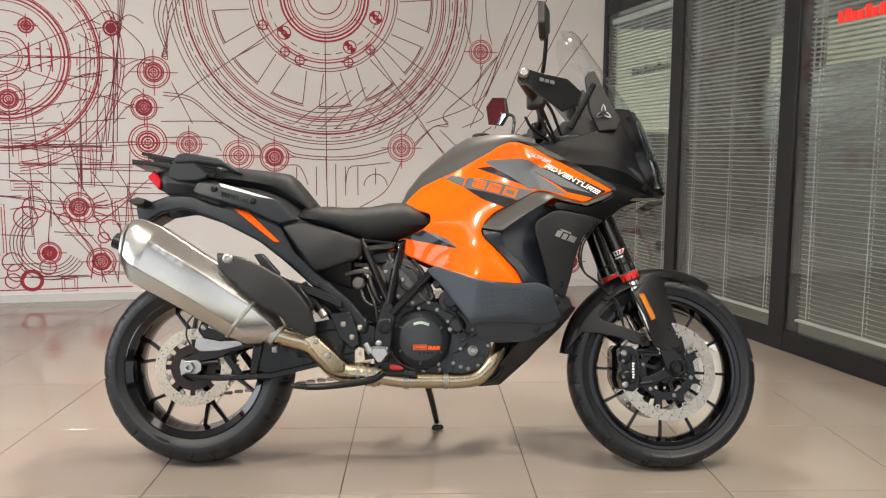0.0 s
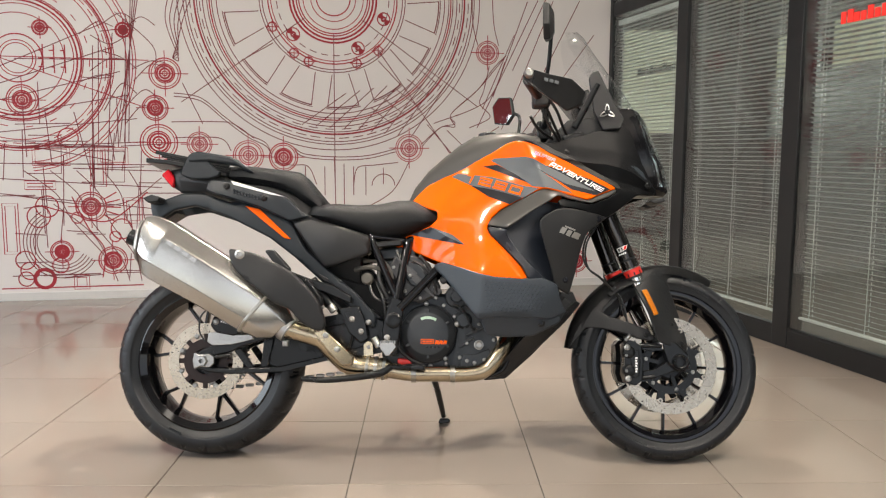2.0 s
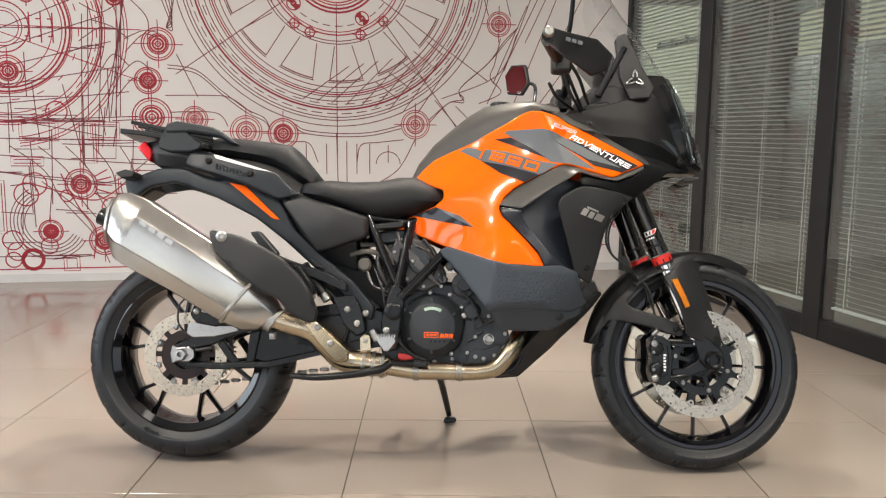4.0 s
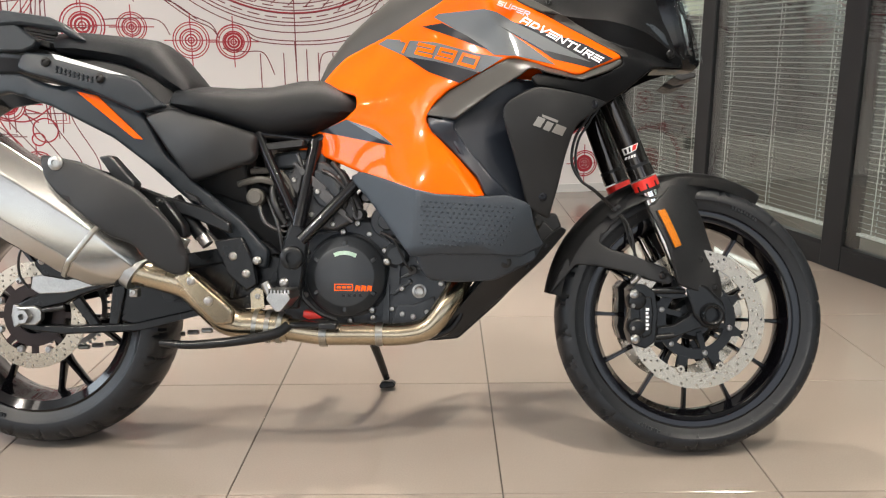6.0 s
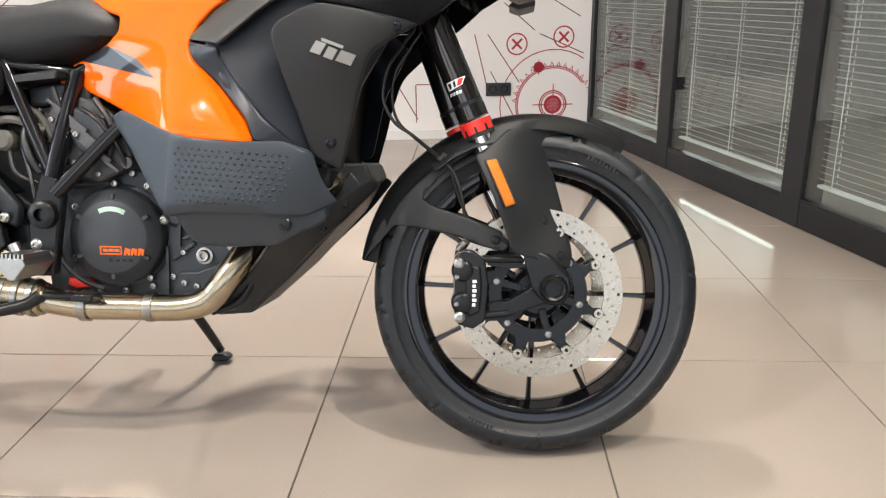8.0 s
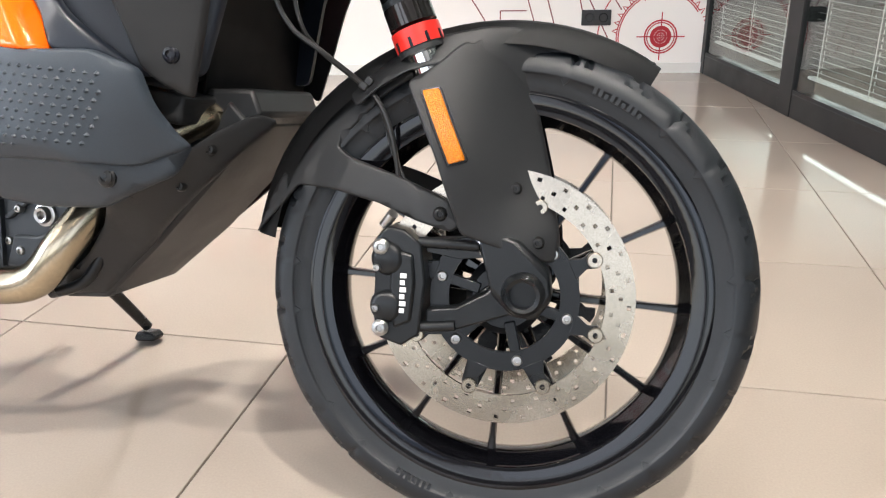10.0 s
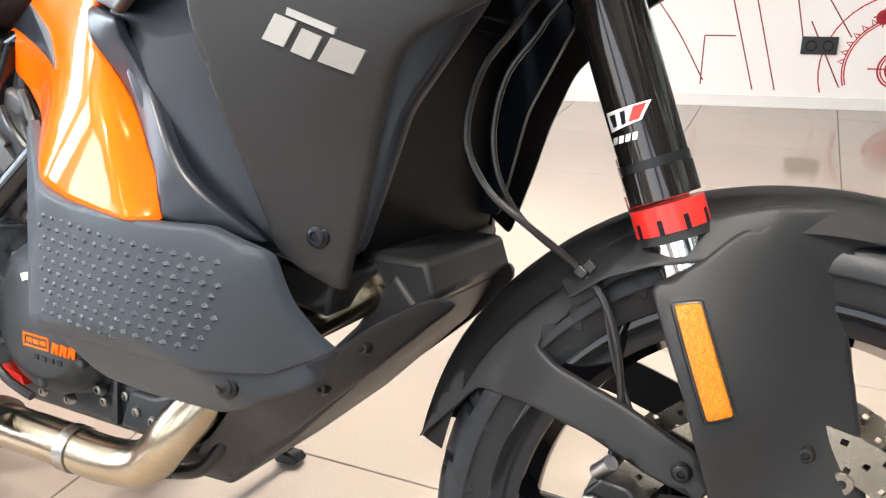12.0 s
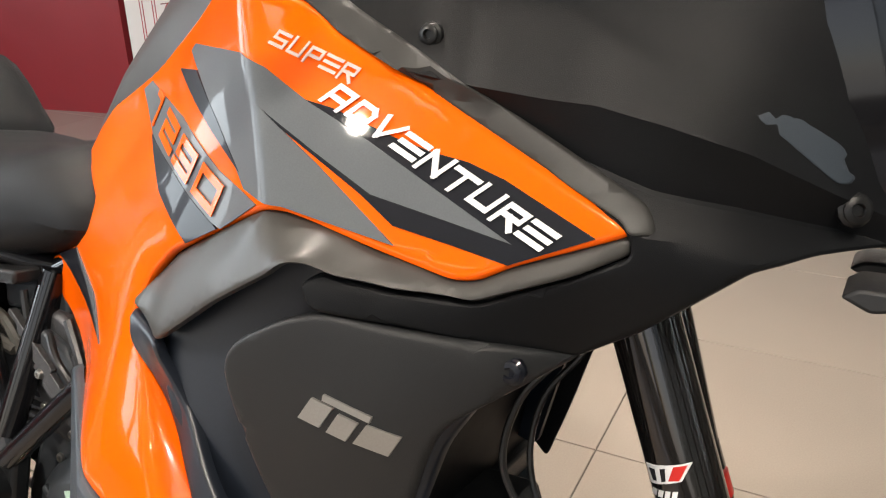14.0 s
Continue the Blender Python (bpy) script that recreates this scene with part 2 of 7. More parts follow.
def tube(pts, r, segs=10, per=6, bm=None, cap=True):
    """A pipe along a soft curve; r is one radius or one for each given point."""
    bm = bm or bmesh.new()
    radii = list(r) if isinstance(r, (list, tuple)) else [r] * len(pts)
    path = smooth_path(pts, per)
    step = per if len(pts) > 2 else 1
    rings, up = [], None
    for i, p in enumerate(path):
        t = (path[min(i + 1, len(path) - 1)] - path[max(i - 1, 0)]).normalized()
        if up is None:
            up = Vector((0, 0, 1)) if abs(t.z) < 0.9 else Vector((1, 0, 0))
        s = t.cross(up).normalized()
        up = s.cross(t).normalized()
        f = i / step
        k = min(int(f), len(radii) - 2)
        rr = radii[k] + (radii[k + 1] - radii[k]) * (f - k)
        rings.append([bm.verts.new(p + (s * math.cos(2 * math.pi * j / segs) + up * math.sin(2 * math.pi * j / segs)) * rr) for j in range(segs)])
    for a, b in zip(rings, rings[1:]):
        for j in range(segs):
            bm.faces.new((a[j], a[(j + 1) % segs], b[(j + 1) % segs], b[j]))
    if cap:
        bm.faces.new(rings[0][::-1])
        bm.faces.new(rings[-1])
    return finish(bm)


def rod(a, b, r, segs=12, bm=None):
    return tube([a, b], r, segs, 1, bm)


def lathe(profile, segs=48, center=(0, 0, 0), bm=None, closed=False):
    """A turned body round the y axis: profile of (radius, y)."""
    bm = bm or bmesh.new()
    cx, cy, cz = center
    rings = []
    for r, y in profile:
        if r < 1e-6:
            rings.append([bm.verts.new((cx, cy + y, cz))])
        else:
            rings.append([bm.verts.new((cx + r * math.cos(2 * math.pi * j / segs), cy + y, cz + r * math.sin(2 * math.pi * j / segs))) for j in range(segs)])
    pairs = list(zip(rings, rings[1:])) + ([(rings[-1], rings[0])] if closed else [])
    for a, b in pairs:
        for j in range(segs):
            k = (j + 1) % segs
            if len(a) == 1 and len(b) > 1:
                bm.faces.new((a[0], b[j], b[k]))
            elif len(b) == 1 and len(a) > 1:
                bm.faces.new((a[j], b[0], a[k]))
            elif len(a) > 1:
                bm.faces.new((a[j], b[j], b[k], a[k]))
    return finish(bm)


def bolt(p, r, parent, material=None, normal=(0, -1, 0), name="bolt", deep=0.0028, label=""):
    """A socket-head bolt: washer, domed head and a sunk key hole."""
    bm = lathe([(0.0, 0.0), (r * 0.42, 0.0), (r * 0.42, -deep * 0.55), (r * 0.5, -deep), (r * 0.88, -deep * 0.85), (r, -deep * 0.5), (r, 0.0), (r * 1.25, 0.002), (r * 1.25, 0.006), (0, 0.006)], 12)
    q = Vector((0, -1, 0)).rotation_difference(Vector(normal).normalized()).to_matrix().to_4x4()
    bmesh.ops.transform(bm, matrix=Matrix.Translation(p) @ q, verts=bm.verts)
    return part(name, bm, material or M_BOLT, parent, label)


def thing(name, m, label, category, group="", kind=""):
    ob = new(name)
    ob.matrix_world = m
    ob.empty_display_size = 0.1
    return tagged(ob, label, category, group, kind)


# ---- the showroom ----
def structure(name, bm, material, label, category=""):
    ob = part(name, bm, material, None, smooth=0)
    return tagged(ob, label, category or name.split("_")[0], kind="structure")


WALL_A = math.atan(0.1737)                     # the printed wall's turn
CORNER = Vector((1.624, 3.296, 0))
M_WALLFRAME = Matrix.Translation(CORNER) @ pose(0, 0, 0, 0, 0, math.degrees(WALL_A) + 180)   # x runs along the wall away from the corner, y out of the wall's back
PART_A = math.degrees(math.atan2(-0.9711, 0.2387))
M_PARTFRAME = Matrix.Translation(CORNER + Vector((0.025, 0.0043, 0))) @ pose(0, 0, 0, 0, 0, PART_A)     # x runs along the partition from the corner
ROOM_H = 3.3

floor = structure("floor", box(-7, 7, -8, 8, -0.1, -0.004), M_GROUT, "beige square porcelain tiles with thin dark joints", "floor")
wall_north = structure("wall_north", box(-0.025, 4.45, -0.12, 0, 0, ROOM_H, m=M_WALLFRAME), M_WALL, "white wall printed with red machine drawings", "wall")
red_wall = structure("wall_red", box(4.49, 7.5, -0.10, 0.0, 0, ROOM_H, m=M_WALLFRAME), M_REDWALL, "dark red painted wall beside the printed wall", "wall")
_w = bmesh.new()
WEST = ((-4.75, -3.75), (-3.35, -2.35), (-1.95, -0.95), (-0.55, 0.45))
box(-5.52, -5.4, -5.6, 2.2, 0, 0.9, _w)
box(-5.52, -5.4, -5.6, 2.2, 3.0, ROOM_H, _w)
for _y0, _y1 in zip((-5.6,) + tuple(q[1] for q in WEST), tuple(q[0] for q in WEST) + (2.2,)):
    box(-5.52, -5.4, _y0, _y1, 0.9, 3.0, _w)
structure("wall_west", _w, M_REDWALL, "dark red showroom wall with four tall shop windows", "wall")
ceiling = structure("ceiling", box(-5.6, 7, -5.8, 7.5, ROOM_H, ROOM_H + 0.12), M_CEIL, "plain white showroom ceiling", "ceiling")
# the unseen street side, assumed to have three wide openings
_s = bmesh.new()
box(-5.4, 4.7, -5.72, -5.6, 0, 0.5, _s)
box(-5.4, 4.7, -5.72, -5.6, 2.7, ROOM_H, _s)
for _x in (-5.4, -2.3, 0.9, 4.1):
    box(_x, _x + 0.5, -5.72, -5.6, 0.5, 2.7, _s)
structure("wall_south", _s, M_GREYWALL, "unseen grey showroom wall with three assumed window openings", "wall")

baseboard = structure("baseboard", box(-0.025, 4.45, 0.0, 0.012, 0.0, 0.055, m=M_WALLFRAME), M_BASE, "low white skirting along the printed wall", "baseboard")

# glazed partition: dark posts and rails, panes, blinds behind them
POSTS = ((0.0, 0.05), (0.975, 1.10), (2.065, 2.19), (3.16, 3.285), (4.25, 4.375), (5.34, 5.465), (6.43, 6.555), (7.52, 7.645), (8.61, 8.735))
partition = thing("partition_wall", M_PARTFRAME, "glazed partition with dark grey aluminium posts and rails", "partition", kind="structure")


for a, b in POSTS:
    part("post", box(a, b, -0.006, 0.09, 0, ROOM_H), M_FRAME, partition, bevel=0.004)
for (a0, a1), (b0, b1) in zip(POSTS, POSTS[1:]):
    part("bottom_rail", box(a1, b0, -0.003, 0.085, 0, 0.098), M_FRAME, partition, bevel=0.003)
    part("transom", box(a1, b0, -0.003, 0.085, 2.065, 2.165), M_FRAME, partition, bevel=0.003)
    part("glazing_bead", box(a1, b0, -0.002, 0.005, 0.098, 0.112), M_FRAME, partition)
    pane = part("pane", box(a1, b0, 0.006, 0.014, 0.098, 2.065), M_GLASS, partition, smooth=0)
    pane.visible_shadow = False
    upper = part("upper_pane", box(a1, b0, 0.006, 0.014, 2.165, ROOM_H), M_GLASS, partition, smooth=0)
    upper.visible_shadow = False


def slat_mesh(width):
    bm = bmesh.new()
    n = 5
    rows = []
    for i in range(n):
        u = (i / (n - 1) - 0.5) * 0.024
        z = 0.0016 * (1 - (2 * i / (n - 1) - 1) ** 2)
        rows.append([bm.verts.new((x, u, z)) for x in (0, width)])
    for r, s in zip(rows, rows[1:]):
        bm.faces.new((r[0], r[1], s[1], s[0]))
    bmesh.ops.solidify(bm, geom=list(bm.faces), thickness=0.0006)
    me = bpy.data.meshes.new("slat")
    bm.to_mesh(me)
    bm.free()
    me.materials.append(M_SLAT)
    return me


def blind(x0, x1, low, tilt, y=0.05):
    """A venetian blind: head rail, slats, bottom rail, ladder cords."""
    t = thing("venetian_blind", M_PARTFRAME @ pose(x0, y, 0), "white venetian blind with narrow tilted slats behind glass", "blind", "blinds in the glazed partition")
    w = x1 - x0
    part("head_rail", box(0, w, -0.015, 0.015, 2.0, 2.035), M_SLAT, t, bevel=0.002)
    part("bottom_rail", box(0, w, -0.013, 0.013, low - 0.012, low), M_CORD, t, bevel=0.002)
    me = slat_mesh(w)
    z = low + 0.02
    while z < 1.99:
        s = new("slat", me)
        s.parent = t
        s.matrix_basis = pose(0, 0, z, tilt + random.uniform(-2, 2), 0, 0)
        z += 0.025
    for f in (0.09, 0.5, 0.9):
        part("cord", rod((w * f, -0.014, low), (w * f, -0.014, 2.0), 0.0022, 6), M_CORD, t)
        lad = bmesh.new()
        zz = low
        while zz < 1.98:
            box(w * f + 0.022, w * f + 0.0255, -0.015, -0.0125, zz, zz + 0.012, lad)
            zz += 0.025
        part("ladder_cord", lad, M_CORD, t, smooth=0)
    part("pull_cord", rod((w * 0.97, -0.018, 0.35), (w * 0.97, -0.018, 2.0), 0.0018, 6), M_CORD, t)
    return t


for k, ((a0, a1), (b0, b1)) in enumerate(zip(POSTS[:4], POSTS[1:5])):
    blind(a1 + (0.03 if k else 0.01), b0 - 0.01, 0.175, -11 if k == 0 else (-14, -17, -13)[k - 1])

# the office behind the partition
structure("office_wall_east", box(4.6, 4.72, -5.6, 7.4, 0, 1.95), M_OFFICE, "grey office wall below the windows", "wall")
structure("office_lintel", box(4.6, 4.72, -5.6, 7.4, 2.5, ROOM_H), M_OFFICE, "grey office wall above the windows", "wall")
_on = bmesh.new()
box(1.4, 4.7, 7.4, 7.52, 0, 1.3, _on)
box(1.4, 4.7, 7.4, 7.52, 2.6, ROOM_H, _on)
box(1.4, 1.5, 7.4, 7.52, 1.3, 2.6, _on)
box(2.45, 2.55, 7.4, 7.52, 1.3, 2.6, _on)
box(3.5, 4.7, 7.4, 7.52, 1.3, 2.6, _on)
structure("office_wall_north", _on, M_OFFICE, "grey office end wall with tall windows", "wall")
for _y in (-4.0, -1.5, 1.0, 3.5, 6.0):
    structure("window_mullion", box(4.6, 4.72, _y, _y + 0.12, 1.95, 2.5), M_FRAME, "dark window mullion in the office", "mullion")
structure("office_partition", box(1.45, 1.57, 3.44, 7.4, 0, ROOM_H), M_OFFICE, "plain grey wall behind the printed wall", "wall")

# plain backdrops close off the sky; the north one glows instead of being lit
structure("backdrop_north", box(-2, 12, 13.0, 13.3, 0, 7), M_FACADE_GLOW, "distant olive-grey facade backdrop added outside the office windows", "backdrop")
structure("backdrop_east", box(10.0, 10.3, -9, 13.0, 0, 6), M_FACADE, "distant olive-grey facade backdrop added outside the office windows", "backdrop")

# signs on the glass: short bars in the place of letters
sign = thing("red_glass_sign", M_PARTFRAME @ pose(2.45, 0.0, 1.655), "red sign letters stuck on the glass", "sign")
for i in range(9):
    w = (0.028, 0.034, 0.032, 0.03, 0.032, 0.03, 0.032, 0.034, 0.03)[i]
    h = (0.055, 0.06, 0.042, 0.042, 0.06, 0.042, 0.055, 0.042, 0.05)[i]
    part("letter_bar", box(i * 0.042, i * 0.042 + w, -0.003, 0.003, 0, h), M_SIGNRED, sign, smooth=0)
sign2 = thing("dark_glass_sign", M_PARTFRAME @ pose(0.08, 0.2, 1.62), "dark sign letters seen through the blind", "sign")
for i in range(11):
    part("letter_bar", box(i * 0.062, i * 0.062 + 0.045, -0.003, 0.003, 0, 0.045 + 0.02 * (i % 3 == 0)), M_SIGNDARK, sign2, smooth=0)

# double power socket on the wall
sock = thing("wall_socket", M_WALLFRAME @ pose(0.552, 0.0, 0.292), "black double power socket on the printed wall", "socket")
part("plate", box(-0.078, 0.078, 0.0, 0.012, -0.04, 0.04), M_SOCKET, sock, bevel=0.004)
for sx in (-0.036, 0.036):
    part("insert", lathe([(0.024, 0.0), (0.024, 0.014), (0.020, 0.014), (0.019, 0.004), (0.0, 0.004)], 24, (sx, 0.001, 0)), M_GLOSSBLACK, sock)

# ---- unseen ceiling lights ----
def unseen_ceiling_light(x, y, sx, sy, power, color=(1, 0.92, 0.82)):
    t = thing("unseen_ceiling_light", pose(x, y, ROOM_H), "unseen white rectangular ceiling light panel, added to light the room", "light", "ceiling lights")
    part("frame", box(-sx / 2 - 0.02, sx / 2 + 0.02, -sy / 2 - 0.02, sy / 2 + 0.02, -0.05, -0.001), M_BASE, t, bevel=0.003)
    part("diffuser", box(-sx / 2, sx / 2, -sy / 2, sy / 2, -0.055, -0.052), glow("diffuser", color, 3.0), t, smooth=0)
    lamp("ceiling_lamp", pose(x, y, ROOM_H - 0.06), power, sx, sy, color)


# no light panels are in view; these are added to brighten the room
unseen_ceiling_light(0.2, -2.3, 1.2, 0.25, 4.2)
unseen_ceiling_light(2.1, -2.4, 0.25, 1.2, 2.8)
unseen_ceiling_light(-2.4, -2.4, 0.25, 1.2, 2.8)
unseen_ceiling_light(-1.4, 0.6, 1.2, 0.25, 6.0)
unseen_ceiling_light(0.9, 0.6, 1.2, 0.25, 6.0)
unseen_ceiling_light(-3.2, -3.8, 1.2, 0.25, 2.8)
unseen_ceiling_light(1.0, -4.4, 1.2, 0.25, 2.8)


def track_spot(x, y, aim, power, color=(1, 0.90, 0.78), angle=75):
    """A small round track spotlight under the ceiling, out of view."""
    m = look((x, y, ROOM_H - 0.14), aim)
    t = thing("track_spot", pose(x, y, ROOM_H), "unseen black round track spotlight, switched on", "spotlight", "track spotlights")
    part("stem", rod((0, 0, -0.001), (0, 0, -0.10), 0.012), M_SATIN, t)
    h = lathe([(0.045, -0.06), (0.05, 0.02), (0.042, 0.02), (0.038, -0.05), (0.0, -0.05)], 20)
    bmesh.ops.transform(h, matrix=pose(x, y, ROOM_H).inverted() @ m @ pose(0, 0, 0, -90, 0, 0), verts=h.verts)
    part("head", h, M_SATIN, t)
    data = bpy.data.lights.new("spot_lamp", "SPOT")
    data.energy, data.color, data.spot_size, data.spot_blend, data.shadow_soft_size = power, color, radians(angle), 0.6, 0.045
    ob = new("spot_lamp", data)
    ob.matrix_world = m @ pose(0, 0, -0.03)


track_spot(1.8, -1.5, (0.1, -0.2, 0.3), 270)
track_spot(-1.8, -2.2, (0.5, -0.2, 0.3), 345)
track_spot(0.0, 0.35, (-0.8, -0.3, 0.0), 260, angle=85)
# the next four are added fill and highlights; no such spots are known
track_spot(0.9, -0.8, (0.8, 0.3, 0.2), 45)
track_spot(0.3, -2.8, (0.4, -0.6, 0.3), 55)
track_spot(2.3, -2.5, (1.0, -0.7, 0.2), 110)
track_spot(1.8, 0.5, (0.6, 0.9, 0.6), 60)
track_spot(0.35, 0.85, (0.4, -0.5, 0.0), 230, angle=95)
# added fill towards the far left; no such spot is known
track_spot(-2.4, -1.2, (-0.9, 1.6, 0.8), 90)
# area lamps in the assumed street-side openings, added as frontal daylight
for _x in (-3.35, -0.15, 3.05):
    lamp("daylight", pose(_x, -5.55, 1.6, 90, 0, 0), 22, 2.6, 2.1, (0.95, 0.96, 1.0))
for _y0, _y1 in WEST:
    lamp("daylight", pose(-5.38, (_y0 + _y1) / 2, 1.95, 90, 0, -90), 56, 0.96, 2.05, (0.84, 0.93, 1.0))
lamp("office_daylight", pose(4.55, 1.5, 2.22, 90, 0, 90), 18, 8.0, 0.5, (0.95, 1.0, 0.97))
lamp("office_daylight", pose(3.0, 7.35, 1.95, 90, 0, 180), 70, 2.9, 1.25, (0.97, 1.0, 0.93))

# ---- the motorcycle ----
LEAN, YAW, STEER = 12.0, -2.6, 4.0
bike = thing("motorcycle", pose(-0.501, -0.33, 0) @ pose(0, 0, 0, 0, 0, YAW) @ pose(0, 0, 0, -LEAN, 0, 0), "orange and black adventure motorcycle leaning on its side stand", "motorcycle")
_p, _d = Vector((1.25, 0, 1.0)), Vector((-0.392, 0, 0.92)).normalized()
S = Matrix.Translation(_p) @ Matrix.Rotation(radians(STEER), 4, _d) @ Matrix.Translation(-_p)


def front(ob):
    """Turn a part of the front end with the handlebar."""
    ob.matrix_basis = S
    return ob


def spline_y(ctrl):
    """A thin-plate surface y(x, z) through control points (x, z, y)."""
    c = np.array(ctrl, float)
    n = len(c)

    def u(d2):
        return 0.5 * d2 * np.log(d2 + 1e-12)

    d2 = ((c[:, None, :2] - c[None, :, :2]) ** 2).sum(-1)
    a = np.zeros((n + 3, n + 3))
    a[:n, :n] = u(d2) + np.eye(n) * 1e-6
    a[:n, n:] = np.c_[np.ones(n), c[:, :2]]
    a[n:, :n] = a[:n, n:].T
    w = np.linalg.solve(a, np.r_[c[:, 2], 0, 0, 0])

    def f(x, z):
        r = (c[:, 0] - x) ** 2 + (c[:, 1] - z) ** 2
        return float(u(r) @ w[:n] + w[n] + w[n + 1] * x + w[n + 2] * z)
    return f


from mathutils.geometry import delaunay_2d_cdt


def round_poly(pts, r=0.012, k=3):
    """The outline with its corners rounded."""
    out = []
    n = len(pts)
    for i in range(n):
        p, a, b = Vector(pts[i]), Vector(pts[i - 1]), Vector(pts[(i + 1) % n])
        da, db = (a - p), (b - p)
        s = min(r, da.length * 0.45, db.length * 0.45)
        p0, p1 = p + da.normalized() * s, p + db.normalized() * s
        for j in range(k + 1):
            t = j / k
            out.append(tuple((1 - t) ** 2 * p0 + 2 * t * (1 - t) * p + t * t * p1))
    return out


def panel(name, outline, yfun, material, parent, thick=0.004, step=0.014, edge=0.006, corner=0.01, label="", lift=0.0, mirror=False, height=None, smooth=45, extra_points=()):
    """A shaped shell over the outline (x, z), its outer face at y(x, z), with rolled edges."""
    pts = [Vector(p) for p in (round_poly(outline, corner) if corner else outline)]
    ring = []
    n = len(pts)
    for i in range(n):
        a, b = pts[i], pts[(i + 1) % n]
        m = max(1, int((b - a).length / step))
        ring += [a.lerp(b, j / m) for j in range(m)]
    area = sum(a.x * b.y - b.x * a.y for a, b in zip(ring, ring[1:] + ring[:1]))
    if area < 0:
        ring.reverse()
    n = len(ring)
    seg_a = np.array([p[:] for p in ring])
    seg_b = np.roll(seg_a, -1, axis=0)

    def gap(p):
        d = seg_b - seg_a
        t = np.clip(((p - seg_a) * d).sum(1) / np.maximum((d * d).sum(1), 1e-12), 0, 1)
        return float(np.sqrt((((seg_a + d * t[:, None]) - p) ** 2).sum(1).min()))

    extra = []
    if edge:
        for f in (0.22, 0.6, 1.0):
            for i in range(n):
                t = (ring[(i + 1) % n] - ring[i - 1]).normalized()
                q = ring[i] + Vector((-t.y, t.x)) * edge * f
                if gap(np.array(q[:])) > edge * f * 0.93:
                    extra.append(q)
    for p in extra_points:
        q = Vector(p)
        hit = sum((a.y > q.y) != (b.y > q.y) and q.x < (b.x - a.x) * (q.y - a.y) / (b.y - a.y) + a.x for a, b in zip(ring, ring[1:] + ring[:1]))
        if hit % 2 and gap(np.array(q[:])) > edge * 1.1:
            extra.append(q)
    lo, hi = seg_a.min(0), seg_a.max(0)
    x = lo[0] + step / 2
    while x < hi[0]:
        z = lo[1] + step / 2
        while z < hi[1]:
            if gap(np.array((x, z))) > max(edge * 1.25, step * 0.45):
                extra.append(Vector((x, z)))
            z += step
        x += step
    vs, es, fs, *_ = delaunay_2d_cdt(ring + extra, [(i, (i + 1) % n) for i in range(n)], [], 1, 1e-6)
    bm = bmesh.new()
    top, low = [], []
    for v in vs:
        d = gap(np.array(v[:]))
        roll = 0.0
        if edge and d < edge:
            roll = edge * (1 - math.sqrt(max(0.0, 1 - (1 - d / edge) ** 2)))
        y = yfun(v.x, v.y) - lift + roll
        if height:
            y -= height(v.x, v.y)
        top.append(bm.verts.new((v.x, y, v.y)))
        low.append(bm.verts.new((v.x, yfun(v.x, v.y) + thick + (edge if edge else 0), v.y)))
    use = {}
    for f in fs:
        if len(set(f)) < 3:
            continue
        bm.faces.new([top[i] for i in f])
        bm.faces.new([low[i] for i in reversed(f)])
        for a, b in zip(f, list(f[1:]) + [f[0]]):
            use[frozenset((a, b))] = use.get(frozenset((a, b)), 0) + 1
    for e, c in use.items():
        if c == 1:
            a, b = tuple(e)
            bm.faces.new((top[a], top[b], low[b], low[a]))
    bmesh.ops.recalc_face_normals(bm, faces=bm.faces)
    if mirror:
        other = bm.copy()
        bmesh.ops.transform(other, matrix=Matrix.Diagonal((1, -1, 1, 1)), verts=other.verts)
        bmesh.ops.reverse_faces(other, faces=other.faces)
        part(name, other, material, parent, label, smooth)
    return part(name, bm, material, parent, label, smooth)


# wheels
def tyre_mesh(R, W, rim_r, grooves, bm=None, segs=320):
    half = W / 2
    prof = [(rim_r - 0.004, -0.36 * W), (rim_r + 0.006, -0.41 * W), (rim_r + 0.02, -0.455 * W)]
    side_r = R - 0.33 * W
    for i in range(5):
        t = i / 4
        prof.append((rim_r + 0.03 + (side_r - rim_r - 0.03) * t, -(0.475 + 0.025 * math.sin(t * math.pi / 2)) * W))
    crown = 17
    for i in range(1, crown):
        a = -math.pi / 2 + math.pi * i / crown
        prof.append((side_r + (R - side_r) * math.cos(a) ** 0.8, half * math.sin(a)))
    prof += [(r, -y) for r, y in prof[:8]][::-1]
    bm = bmesh.new()
    rings = []
    for k, (r, y) in enumerate(prof):
        v = abs(y) / half
        ring = []
        for j in range(segs):
            th = 2 * math.pi * j / segs
            rr = r
            if r > side_r - 0.004:
                g = (th / (2 * math.pi) * grooves + (0.30 if y > 0 else 0.0) + 0.55 * v) % 1.0
                g2 = (th / (2 * math.pi) * grooves + (0.75 if y > 0 else 0.45) - 0.35 * v) % 1.0
                if (0.12 < v < 0.93 and g < 0.085) or (0.45 < v < 0.985 and g2 < 0.06):
                    rr -= 0.0075
            ring.append(bm.verts.new((rr * math.cos(th), y, rr * math.sin(th))))
        rings.append(ring)
    for a, b in zip(rings, rings[1:]):
        for j in range(segs):
            k = (j + 1) % segs
            bm.faces.new((a[j], b[j], b[k], a[k]))
    return finish(bm)


def at(bm, p, spin=0.0):
    bmesh.ops.transform(bm, matrix=Matrix.Translation(p) @ Matrix.Rotation(spin, 4, "Y"), verts=bm.verts)
    return bm


